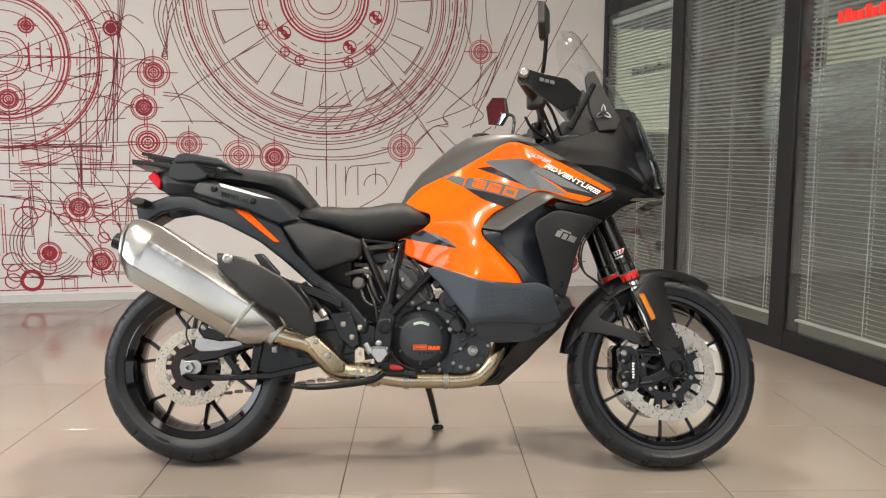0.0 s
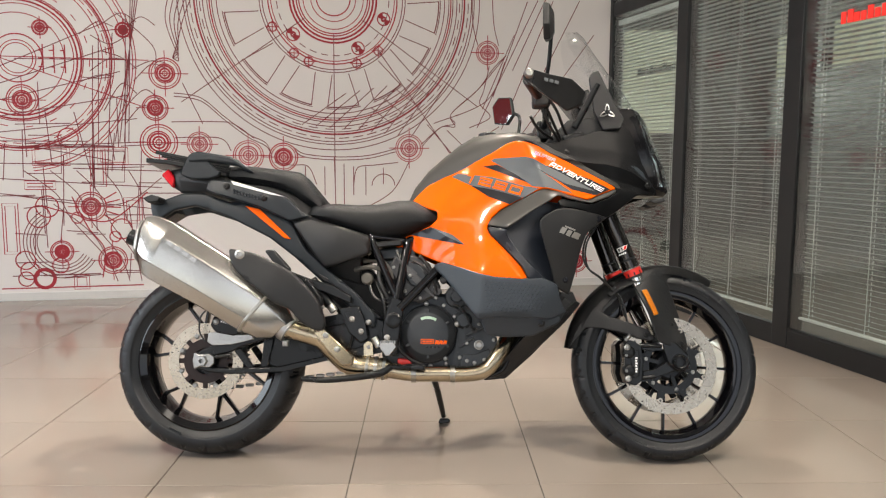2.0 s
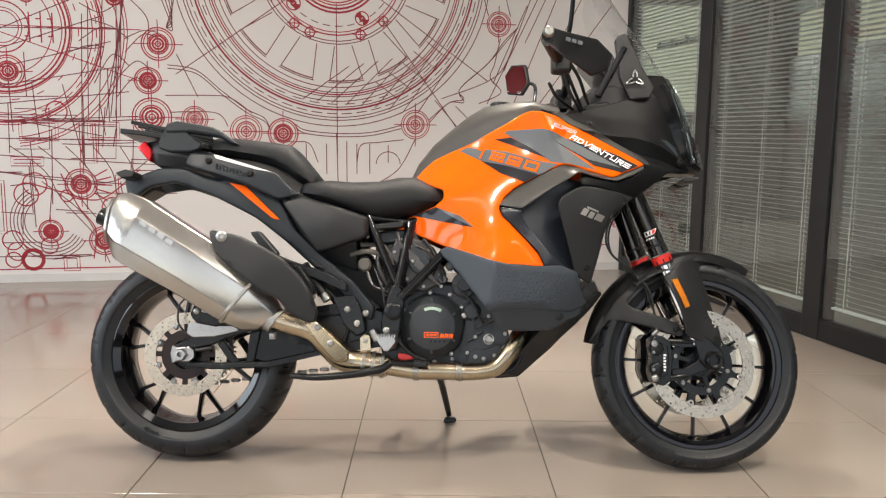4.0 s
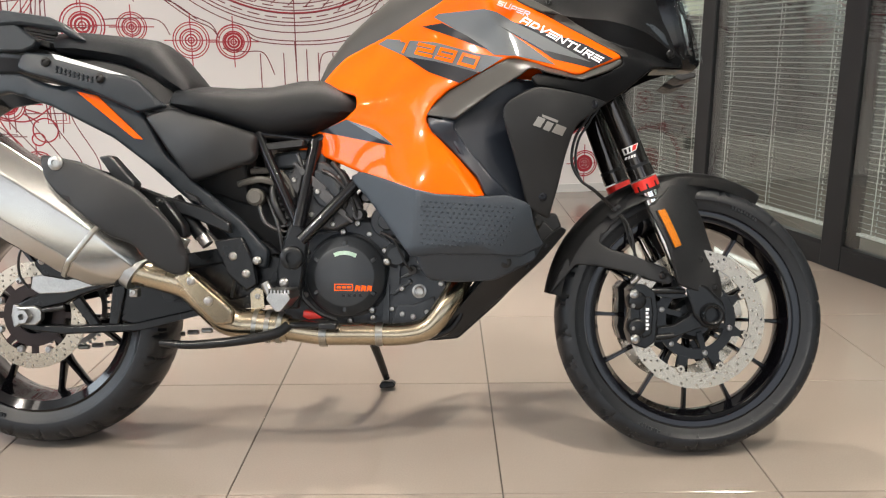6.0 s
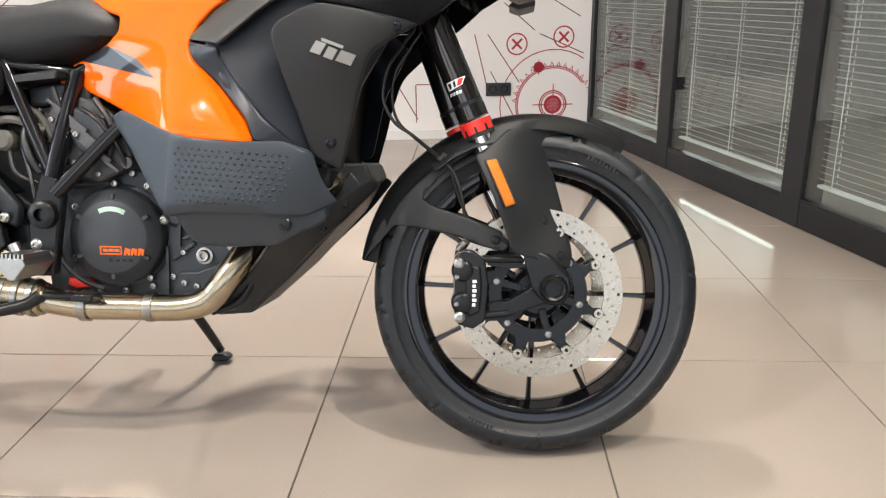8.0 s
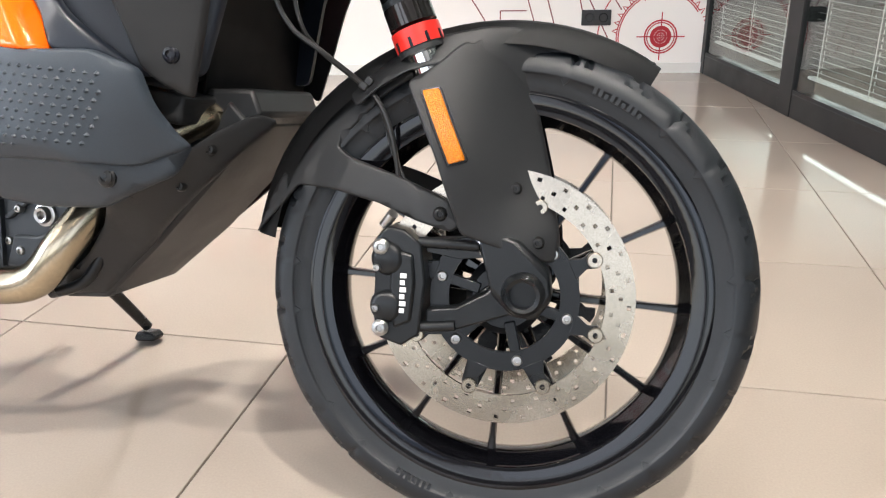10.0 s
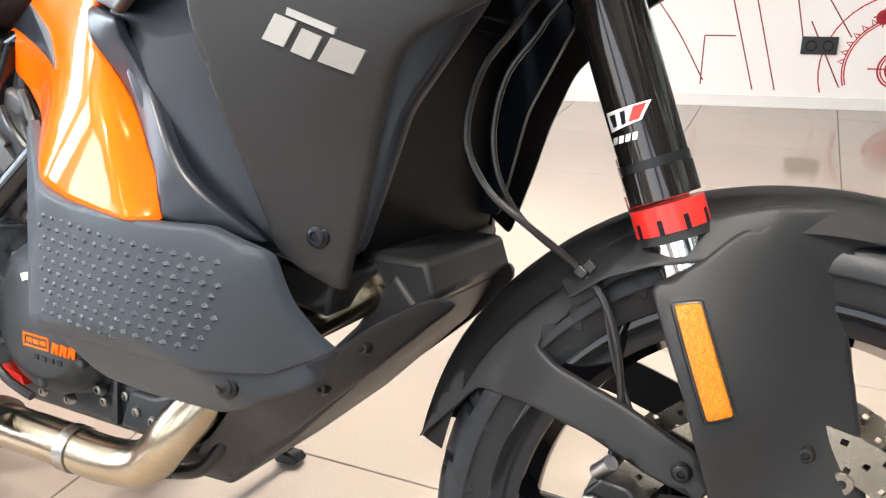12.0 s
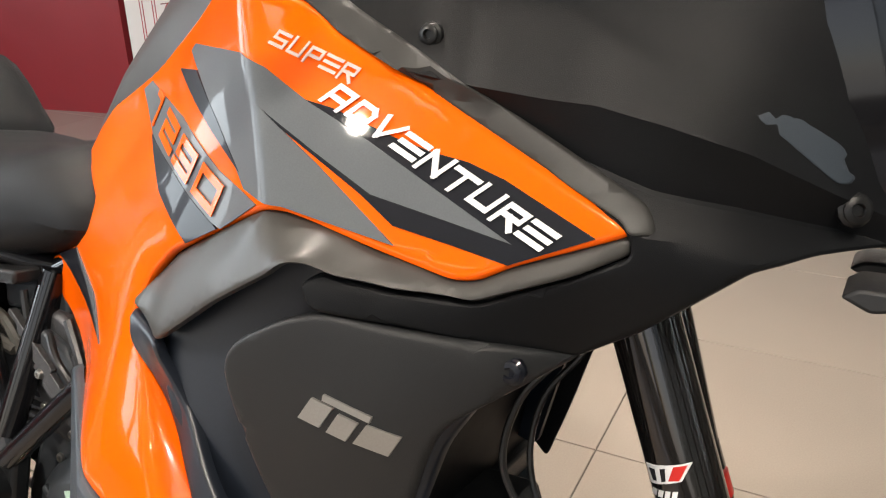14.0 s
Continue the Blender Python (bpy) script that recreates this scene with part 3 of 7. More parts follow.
def spoke_mesh(r0, r1, w0, w1, d0, d1, angle, skew=0.0):
    """A tapered spoke from the hub to the rim."""
    bm = bmesh.new()
    stations = []
    for i in range(6):
        t = i / 5
        r = r0 + (r1 - r0) * t
        flare = 0.35 * max(0, t - 0.8) / 0.2 + 0.4 * max(0, 0.15 - t) / 0.15
        w = (w0 + (w1 - w0) * t) * (1 + flare)
        d = d0 + (d1 - d0) * t
        off = skew * t
        ring = []
        for sx, sy in ((-1, -0.55), (-0.55, -1), (0.55, -1), (1, -0.55), (1, 0.55), (0.55, 1), (-0.55, 1), (-1, 0.55)):
            p = Vector((r, sy * d, off + sx * w))
            p.rotate(Euler((0, -angle, 0)))
            ring.append(bm.verts.new(p))
        stations.append(ring)
    for a, b in zip(stations, stations[1:]):
        for j in range(8):
            bm.faces.new((a[j], a[(j + 1) % 8], b[(j + 1) % 8], b[j]))
    bm.faces.new(stations[0])
    bm.faces.new(stations[-1])
    return finish(bm)


def disc_mesh(r0, r1, thick, holes, segs=168, scallop=0.0):
    """A brake ring with real drilled holes."""
    rows = 7
    bm = bmesh.new()
    grid = [[[None] * segs for _ in range(rows + 1)] for _ in range(2)]
    for s, y in enumerate((-thick / 2, thick / 2)):
        for i in range(rows + 1):
            for j in range(segs):
                th = 2 * math.pi * j / segs
                r = r0 + (r1 - r0) * i / rows
                if scallop and i == rows:
                    r -= scallop * (0.5 + 0.5 * math.cos(th * 14))
                grid[s][i][j] = bm.verts.new((r * math.cos(th), y, r * math.sin(th)))
    period = segs // holes
    gone = set()
    for j in range(segs):
        for i in range(rows):
            k = j % period
            if (i, k) in ((1, 0), (5, period // 3), (3, 2 * period // 3)):
                gone.add((i, j))
    for i in range(rows):
        for j in range(segs):
            if (i, j) in gone:
                continue
            k = (j + 1) % segs
            a, b = grid
            bm.faces.new((a[i][j], a[i][k], a[i + 1][k], a[i + 1][j]))
            bm.faces.new((b[i][j], b[i + 1][j], b[i + 1][k], b[i][k]))
            for di, dj, p, q in ((-1, 0, (i, j), (i, k)), (1, 0, (i + 1, k), (i + 1, j)), (0, -1, (i + 1, j), (i, j)), (0, 1, (i, k), (i + 1, k))):
                ii, jj = i + di, (j + dj) % segs
                if ii < 0 or ii >= rows or (ii, jj) in gone:
                    bm.faces.new((a[p[0]][p[1]], b[p[0]][p[1]], b[q[0]][q[1]], a[q[0]][q[1]]))
    bmesh.ops.recalc_face_normals(bm, faces=bm.faces)
    return bm


def marks(parent, center, r, y, a0, n, material, pitch=0.05, h=0.012, w=0.006):
    """Moulded bars on the sidewall, in place of lettering."""
    for i in range(n):
        a = a0 + i * pitch
        m = Matrix.Translation(center) @ Matrix.Rotation(-a, 4, "Y")
        part("sidewall_mark", box(r, r + h * (1 if i % 3 else 0.7), y - 0.0012, y + 0.004, -w / 2, w / 2, m=m), material, parent, smooth=0)


def wheel(name, center, R, W, rim_r, label, is_front):
    w = part(name, at(lathe([(rim_r * 0.93, -0.37 * W), (rim_r + 0.004, -0.44 * W), (rim_r + 0.010, -0.425 * W), (rim_r + 0.008, -0.39 * W), (rim_r - 0.012, -0.36 * W), (rim_r - 0.022, -0.2 * W), (rim_r - 0.03, 0.0),
                              (rim_r - 0.022, 0.2 * W), (rim_r - 0.012, 0.36 * W), (rim_r + 0.008, 0.39 * W), (rim_r + 0.010, 0.425 * W), (rim_r + 0.004, 0.44 * W), (rim_r * 0.93, 0.37 * W), (rim_r * 0.925, 0.3 * W), (rim_r * 0.885, 0.14 * W), (rim_r * 0.875, 0.0), (rim_r * 0.885, -0.14 * W), (rim_r * 0.925, -0.3 * W)], 96, closed=True), center), M_RIM, bike, label)
    part("tyre", at(tyre_mesh(R, W, rim_r, 26), center, 0.07), M_RUBBER, w, "black road tyre with cut tread grooves")
    marks(w, center, rim_r + 0.024, -0.490 * W, -2.05, 7, M_RUBBER, 0.028, 0.010, 0.0045)
    marks(w, center, rim_r + 0.024, -0.490 * W, 1.0, 9, M_RUBBER, 0.028, 0.009, 0.0045)
    if is_front:
        for i in range(12):
            part("spoke", at(spoke_mesh(0.05, rim_r * 0.885, 0.0062, 0.0040, 0.014, 0.010, 2 * math.pi * i / 12 - 0.042), center), M_RIM, w)
        part("hub", at(lathe([(0, -0.06), (0.04, -0.06), (0.05, -0.05), (0.05, 0.05), (0.04, 0.06), (0, 0.06)], 32), center), M_SATIN, w)
    else:
        for i in range(6):
            a = math.radians(166 + 60 * i)
            part("spoke_root", at(spoke_mesh(0.055, 0.128, 0.012, 0.010, 0.022, 0.017, a), center), M_RIM, w)
            for sgn in (-1, 1):
                part("spoke", at(spoke_mesh(0.112, rim_r * 0.9, 0.0078, 0.0056, 0.017, 0.012, a, sgn * 0.040), center), M_RIM, w)
        part("hub", at(lathe([(0, -0.07), (0.05, -0.07), (0.06, -0.055), (0.06, 0.055), (0.05, 0.07), (0, 0.07)], 32), center), M_SATIN, w)
    return w


RA, FA = Vector((0.0, 0.0, 0.320)), Vector((1.575, 0.0, 0.318))
rear = wheel("rear_wheel", RA, 0.320, 0.175, 0.226, "gloss black cast wheel with paired spokes", False)
frontw = wheel("front_wheel", FA, 0.318, 0.112, 0.2475, "gloss black cast front wheel with slim spokes", True)
frontw.matrix_basis = Matrix.Translation((1.556, 0.004, 0.316)) @ Vector((0, -1, 0)).rotation_difference(Vector((0.081, -0.995, 0.062)).normalized()).to_matrix().to_4x4() @ Matrix.Translation(-FA)

# brakes and axle ends
def brake_disc(parent, center, y, r0, r1, label):
    return part("brake_disc", at(disc_mesh(r0, r1, 0.005, 28), center + Vector((0, y, 0)), 0.1), M_DISC, parent, label, smooth=0)


for sy in (-1, 1):
    brake_disc(frontw, FA, sy * 0.066, 0.125, 0.161, "drilled steel brake disc")
    car = part("disc_carrier", lathe([(0.070, 0.003), (0.094, 0.003), (0.094, -0.003), (0.070, -0.003)], 48, FA + Vector((0, sy * 0.062, 0)), closed=True), M_SATIN, frontw)
    for i in range(8):
        a = 2 * math.pi * (i + 0.4) / 8
        m = Matrix.Translation(FA + Vector((0, sy * 0.062, 0))) @ Matrix.Rotation(a, 4, "Y")
        part("carrier_arm", slab([m @ Vector(p) for p in ((0.091, -0.0034, -0.014), (0.108, -0.0034, -0.007), (0.121, -0.0034, -0.011), (0.124, -0.0034, 0.0), (0.121, -0.0034, 0.011), (0.108, -0.0034, 0.007), (0.091, -0.0034, 0.014))], 0.0068), M_SATIN, car, bevel=0.001)
    for i in range(6):
        m = Matrix.Translation(FA + Vector((0, sy * 0.060, 0))) @ Matrix.Rotation(2 * math.pi * (i + 0.25) / 6, 4, "Y")
        part("carrier_web", box(0.032, 0.074, -0.004, 0.004, -0.007, 0.007, m=m), M_SATIN, car, bevel=0.0015)
    if sy < 0:
        for i in range(8):
            a = -2 * math.pi * (i + 0.4) / 8
            part("bobbin", lathe([(0.0036, 0.003), (0.0036, -0.0045), (0.0085, -0.0045), (0.0098, -0.003), (0.0098, 0.003)], 18, FA + Vector((0.1215 * math.cos(a), -0.068, 0.1215 * math.sin(a))), closed=True), M_DISC, frontw)
        for i in range(6):
            a = -2 * math.pi * (i + 0.25) / 6
            bolt(FA + Vector((0.082 * math.cos(a), -0.066, 0.082 * math.sin(a))), 0.0065, frontw, M_BOLT, name="disc_bolt", deep=0.003)

brake_disc(rear, RA, -0.086, 0.092, 0.127, "drilled steel rear brake disc")
M_CARRIER = mat("dark_brown_carrier", (0.018, 0.010, 0.009), 0.4, metal=0.4, grain=0.2, scale=300)
_c = part("disc_carrier", lathe([(0.045, 0.003), (0.075, 0.003), (0.075, -0.003), (0.045, -0.003)], 40, RA + Vector((0, -0.083, 0)), closed=True), M_CARRIER, rear)
for i in range(8):
    part("carrier_arm", box(0.071, 0.094, -0.003, 0.003, -0.008, 0.008, m=Matrix.Translation(RA + Vector((0, -0.083, 0))) @ Matrix.Rotation(2 * math.pi * i / 8, 4, "Y")), M_CARRIER, _c, bevel=0.001)
for i in range(8):
    a = 2 * math.pi * (i + 0.5) / 8
    bolt(RA + Vector((0.089 * math.cos(a), -0.088, 0.089 * math.sin(a))), 0.0075, rear, M_ALLOY, name="bobbin", deep=0.003)
_sp = bmesh.new()
lathe([(0.085, 0.004), (0.098, 0.004), (0.098, -0.004), (0.085, -0.004)], 84, RA + Vector((0, 0.085, 0)), _sp, closed=True)
for i in range(42):
    box(0.096, 0.106, -0.0035, 0.0035, -0.0028, 0.0028, _sp, Matrix.Translation(RA + Vector((0, 0.085, 0))) @ Matrix.Rotation(2 * math.pi * i / 42, 4, "Y"))
part("sprocket", _sp, M_ALLOY, rear)

# swingarm, with its open webs
_sw = bmesh.new()
for sy in (-1, 1):
    y0, y1 = (-0.112, -0.082) if sy < 0 else (0.098, 0.128)
    prism([(-0.035, 0.345), (0.0, 0.362), (0.116, 0.405), (0.30, 0.455), (0.56, 0.50), (0.60, 0.47), (0.40, 0.435), (0.24, 0.405), (0.13, 0.372), (0.09, 0.352), (0.02, 0.336), (-0.035, 0.325)], y0, y1, _sw)
    prism([(-0.035, 0.318), (0.02, 0.30), (0.10, 0.298), (0.25, 0.305), (0.42, 0.345), (0.60, 0.395), (0.60, 0.355), (0.41, 0.325), (0.25, 0.285), (0.09, 0.278), (0.015, 0.284), (-0.035, 0.30)], y0, y1, _sw)
    prism([(0.20, 0.39), (0.235, 0.40), (0.215, 0.30), (0.19, 0.30)], y0 + 0.004, y1 - 0.004, _sw)
    prism([(0.10, 0.355), (0.12, 0.368), (0.17, 0.30), (0.145, 0.295)], y0 + 0.006, y1 - 0.006, _sw)
    prism([(0.38, 0.43), (0.56, 0.48), (0.60, 0.46), (0.60, 0.37), (0.40, 0.335)], y0 + 0.004, y1 - 0.004, _sw)
    prism([(0.20, 0.40), (0.40, 0.44), (0.40, 0.33), (0.25, 0.30), (0.215, 0.31)], y0 + 0.012, y1 - 0.010, _sw)
box(0.34, 0.42, -0.1, 0.12, 0.35, 0.46, _sw)
part("swingarm", _sw, M_SATIN, bike, "satin black cast swingarm", bevel=0.004)
_ad = bmesh.new()
prism([(-0.028, 0.350), (-0.012, 0.343), (0.022, 0.346), (0.038, 0.336), (0.038, 0.312), (0.024, 0.300), (-0.012, 0.302), (-0.028, 0.294), (-0.034, 0.322)], -0.125, -0.108, _ad)
part("axle_block", _ad, M_ALLOY, bike, "bright alloy axle block", bevel=0.003)
part("axle_nut", lathe([(0.008, -0.006), (0.008, -0.024), (0.017, -0.024), (0.019, -0.018), (0.019, 0.0), (0.0, 0.0)], 6, (0.0, -0.118, 0.322)), M_ALLOY, bike)
part("rear_axle", rod((0, -0.11, 0.322), (0, 0.14, 0.322), 0.012), M_BOLT, bike)
# rear caliper and its carrier
_rc = bmesh.new()
prism([(0.015, 0.415), (0.075, 0.425), (0.10, 0.41), (0.16, 0.412), (0.17, 0.395), (0.09, 0.375), (0.03, 0.372), (0.01, 0.385)], -0.118, -0.094, _rc)
part("caliper_bracket", _rc, M_ALLOY, bike, "bare alloy caliper bracket", bevel=0.003)
rcal = part("rear_caliper", prism([(0.03, 0.47), (0.085, 0.465), (0.13, 0.445), (0.14, 0.42), (0.10, 0.405), (0.04, 0.415), (0.02, 0.44)], -0.122, -0.062), M_SATIN, bike, "black rear brake caliper", bevel=0.006)
for i in range(6):
    part("letter_bar", box(0.056 + i * 0.008, 0.0612 + i * 0.008, -0.1235, -0.121, 0.450 - i * 0.002, 0.4555 - i * 0.002), M_WHITE, rcal, smooth=0)
bolt((0.04, -0.124, 0.452), 0.008, rcal)
part("brake_hose", tube([(0.045, -0.118, 0.468), (0.02, -0.125, 0.495), (-0.01, -0.125, 0.47), (-0.015, -0.12, 0.42), (0.005, -0.115, 0.385)], 0.003, 8), M_CABLE, bike)
part("sensor", rod((0.04, -0.12, 0.335), (0.09, -0.118, 0.342), 0.006), M_CABLE, bike)
# chain on the far side
for z0, z1 in ((0.424, 0.44), (0.218, 0.30)):
    for i in range(16):
        t0 = i / 16
        x = 0.02 + 0.036 * i
        z = z0 + (z1 - z0) * t0
        c = part("chain_link", box(x, x + 0.030, 0.078, 0.092, z - 0.006, z + 0.006), M_ALLOY, bike, bevel=0.004)

# side stand
part("side_stand", tube([(0.735, 0.10, 0.30), (0.765, 0.19, 0.24), (0.795, 0.325, 0.10)], [0.014, 0.012, 0.010], 12), M_SATIN, bike, "black side stand resting on the floor")
part("stand_foot", prism([(0.775, 0.078), (0.782, 0.092), (0.812, 0.093), (0.822, 0.084), (0.818, 0.076), (0.78, 0.072)], 0.308, 0.340), M_SATIN, bike, bevel=0.003)

# ---- engine ----
eng = part("engine", prism([(0.60, 0.30), (0.66, 0.285), (0.90, 0.285), (0.965, 0.32), (0.985, 0.40), (0.93, 0.50), (0.86, 0.55), (0.72, 0.56), (0.62, 0.52), (0.585, 0.42)], -0.075, 0.13), M_COVER, bike, "dark cast engine with ribbed cylinders", bevel=0.012)


def cylinder_block(base, way, n_fins, w, d, name, y0=-0.085, y1=0.10):
    """A finned cylinder and head, stacked along its bore."""
    way = Vector(way).normalized()
    side = Vector((way.z, 0, -way.x))
    p = Vector(base)
    m = Matrix((( side.x, 0, way.x, p.x), (0, 1, 0, 0), (side.z, 0, way.z, p.z), (0, 0, 0, 1)))
    cyl = part(name, box(-w / 2 + 0.01, w / 2 - 0.01, y0 + 0.012, y1 - 0.012, 0, 0.115, m=m), M_ENGINE, eng, bevel=0.006)
    for i in range(n_fins):
        z = 0.012 + i * 0.013
        part("fin", box(-w / 2, w / 2, y0, y1, z, z + 0.005, m=m), M_ENGINE, eng, bevel=0.0015)
    head = bmesh.new()
    box(-w / 2 - 0.006, w / 2 + 0.006, y0 - 0.006, y1, 0.115, 0.17, head, m)
    box(-w / 2 + 0.006, w / 2 - 0.006, y0 - 0.012, y1, 0.172, 0.21, head, m)
    box(-w / 4, w / 4, y0 - 0.022, y0, 0.125, 0.16, head, m)
    part("cylinder_head", head, M_COVER, eng, bevel=0.007)
    for u, v in ((-0.4, 0.13), (0.4, 0.13), (-0.35, 0.19), (0.35, 0.19), (0, 0.2)):
        q = m @ Vector((u * w, y0 - 0.008, v))
        bolt(q, 0.006, eng)
    return cyl


cylinder_block((0.665, 0, 0.50), (-0.12, 0, 1), 8, 0.135, 0.2, "rear_cylinder")
cylinder_block((0.86, 0, 0.47), (0.62, 0, 0.78), 8, 0.135, 0.2, "front_cylinder")
# the head and cam cover that show between the frame tubes
camc = part("cam_cover", prism([(0.612, 0.632), (0.640, 0.690), (0.70, 0.682), (0.752, 0.656), (0.792, 0.575), (0.762, 0.540), (0.724, 0.521), (0.676, 0.530), (0.655, 0.575)], -0.108, -0.08), M_ENGINE, eng, "grey cast cylinder head cover", bevel=0.007, segs=2)
part("cover_step", prism([(0.652, 0.640), (0.668, 0.668), (0.725, 0.648), (0.752, 0.592), (0.730, 0.565), (0.690, 0.580)], -0.119, -0.104), M_COVER, camc, bevel=0.005)
for k in range(5):
    part("cover_rib", box(-0.048, 0.048, -0.1265, -0.117, -0.0035, 0.0035, m=pose(0.672 + k * 0.015, 0, 0.648 - k * 0.019, 0, 38, 0)), M_ENGINE, camc, bevel=0.001)
for x, z in ((0.632, 0.640), (0.652, 0.676), (0.738, 0.648), (0.772, 0.575), (0.722, 0.538), (0.672, 0.560), (0.690, 0.612)):
    bolt((x, -0.109 if (x, z) != (0.690, 0.612) else -0.128, z), 0.0055, camc)
part("coil_lead", tube([(0.70, -0.12, 0.66), (0.735, -0.135, 0.64), (0.765, -0.125, 0.60), (0.78, -0.11, 0.55)], 0.0045, 8), M_CABLE, camc)
part("breather_hose", tube([(0.60, -0.09, 0.66), (0.585, -0.115, 0.62), (0.595, -0.125, 0.575), (0.615, -0.12, 0.54)], 0.009, 10), M_CABLE, eng)
# clutch cover: domed, ringed by lugs
cc = Vector((0.750, -0.082, 0.418))
K = 1.07
cov = part("clutch_cover", lathe([(r * K, y) for r, y in ((0.0, -0.040), (0.062, -0.040), (0.066, -0.038), (0.069, -0.035), (0.084, -0.026), (0.087, -0.020), (0.088, 0.0), (0.094, 0.004), (0.095, 0.02), (0, 0.02))], 64, cc), M_COVER, eng, "round black clutch cover")
for a in range(6):
    th = radians(30 + 60 * a)
    part("cover_lug", box(0.062, 0.083, -0.038, -0.024, -0.005, 0.005, m=Matrix.Translation(cc) @ Matrix.Rotation(-th, 4, "Y")), M_COVER, cov, bevel=0.003)
for a in (150, 205, 62, 335):
    bolt(cc + Vector((0.110 * math.cos(radians(a)), 0.006, 0.110 * math.sin(radians(a)))), 0.0065, eng)
# badge on the cover: orange bars in place of letters; a pale oil label above
_bf = bmesh.new()
for x0, x1, z0, z1 in ((0.727, 0.770, 0.3995, 0.4015), (0.727, 0.770, 0.3855, 0.3875), (0.727, 0.729, 0.3875, 0.3995), (0.768, 0.770, 0.3875, 0.3995)):
    box(x0, x1, -0.1232, -0.121, z0, z1, _bf)
part("badge_frame", _bf, M_ORANGE, cov, smooth=0)
for i in range(3):
    part("badge_bar", box(0.733 + i * 0.0115, 0.742 + i * 0.0115, -0.1232, -0.121, 0.391, 0.396), M_ORANGE, cov, smooth=0)
for i in range(3):
    x = 0.774 + i * 0.0135
    part("badge_bar", prism([(x, 0.3845), (x + 0.004, 0.3845), (x + 0.006, 0.391), (x + 0.008, 0.3845), (x + 0.0115, 0.3845), (x + 0.0135, 0.3965), (x + 0.003, 0.3985)], -0.1232, -0.121), M_ORANGE, cov, smooth=0)
_ol = bmesh.new()
for i in range(12):
    a = radians(63 + i * 4.5)
    box(0.05, 0.059, -0.0412, -0.039, -0.0026, 0.0026, _ol, Matrix.Translation(cc) @ Matrix.Rotation(-a, 4, "Y"))
part("oil_label", _ol, mat("pale_green_label", (0.45, 0.62, 0.5), 0.4, grain=0.3, scale=200), cov, smooth=0)
for i in range(4):
    part("letter_bar", box(0.745 + i * 0.013, 0.752 + i * 0.013, -0.1232, -0.1215, 0.372, 0.378), M_SATIN, cov, smooth=0)
# water pump, side cases, plugs, oil sight bolt
part("water_pump", lathe([(0, -0.03), (0.018, -0.03), (0.022, -0.018), (0.036, -0.016), (0.040, 0.0), (0.040, 0.03), (0, 0.03)], 28, (0.845, -0.078, 0.545)), M_COVER, eng)
for i in range(6):
    part("pump_rib", box(0.012, 0.036, -0.024, -0.012, -0.0025, 0.0025, m=Matrix.Translation((0.845, -0.078, 0.545)) @ Matrix.Rotation(i * math.pi / 3, 4, "Y")), M_COVER, eng)
part("oil_filter_cover", lathe([(0, -0.022), (0.02, -0.022), (0.028, -0.014), (0.032, 0), (0.032, 0.02), (0, 0.02)], 28, (0.868, -0.078, 0.465)), M_COVER, eng)
part("side_case", prism([(0.83, 0.30), (0.95, 0.30), (0.985, 0.36), (0.975, 0.43), (0.90, 0.50), (0.86, 0.49), (0.845, 0.40)], -0.088, -0.07), M_COVER, eng, bevel=0.006)
part("case_step", prism([(0.855, 0.305), (0.935, 0.305), (0.962, 0.345), (0.955, 0.372), (0.905, 0.352), (0.87, 0.352)], -0.096, -0.086), M_COVER, eng, bevel=0.004)
part("case_rib", prism([(0.872, 0.415), (0.885, 0.412), (0.955, 0.445), (0.948, 0.455)], -0.095, -0.086), M_COVER, eng, bevel=0.003)
part("case_rib", prism([(0.852, 0.375), (0.862, 0.372), (0.905, 0.405), (0.898, 0.412)], -0.095, -0.086), M_COVER, eng, bevel=0.003)
part("sensor_plug", rod((0.905, -0.088, 0.435), (0.905, -0.112, 0.432), 0.010, 14), M_CABLE, eng)
part("sensor_lead", tube([(0.905, -0.112, 0.432), (0.89, -0.122, 0.45), (0.865, -0.115, 0.50), (0.83, -0.10, 0.52)], 0.0035, 8), M_CABLE, eng)
part("drain_plug", lathe([(0.0, -0.006), (0.006, -0.006), (0.006, -0.013), (0.010, -0.014), (0.012, -0.010), (0.012, -0.006), (0.0165, -0.005), (0.0165, 0), (0, 0)], 24, (0.920, -0.088, 0.383)), M_BOLT, eng, "alloy oil plug with a washer")
for x, y, z, r in ((0.856, -0.089, 0.341, 0.0062), (0.881, -0.097, 0.330, 0.0062), (0.906, -0.097, 0.324, 0.0062), (0.938, -0.097, 0.335, 0.0055), (0.880, -0.096, 0.389, 0.0055), (0.97, -0.089, 0.40, 0.006), (0.898, -0.089, 0.405, 0.0055), (0.758, -0.087, 0.312, 0.006), (0.809, -0.087, 0.337, 0.0065), (0.811, -0.080, 0.320, 0.006), (0.70, -0.077, 0.305, 0.006), (0.664, -0.088, 0.452, 0.0065), (0.742, -0.088, 0.520, 0.0065), (0.774, -0.079, 0.540, 0.0065), (0.838, -0.087, 0.477, 0.006), (0.846, -0.105, 0.452, 0.0075), (0.92, -0.089, 0.452, 0.0055), (0.862, -0.082, 0.30, 0.0055)):
    bolt((x, y, z), r, eng)
part("red_tab", prism([(0.650, 0.337), (0.688, 0.331), (0.696, 0.319), (0.662, 0.316), (0.648, 0.322)], -0.10, -0.074), M_RED, eng, "small red plastic tab", bevel=0.002)
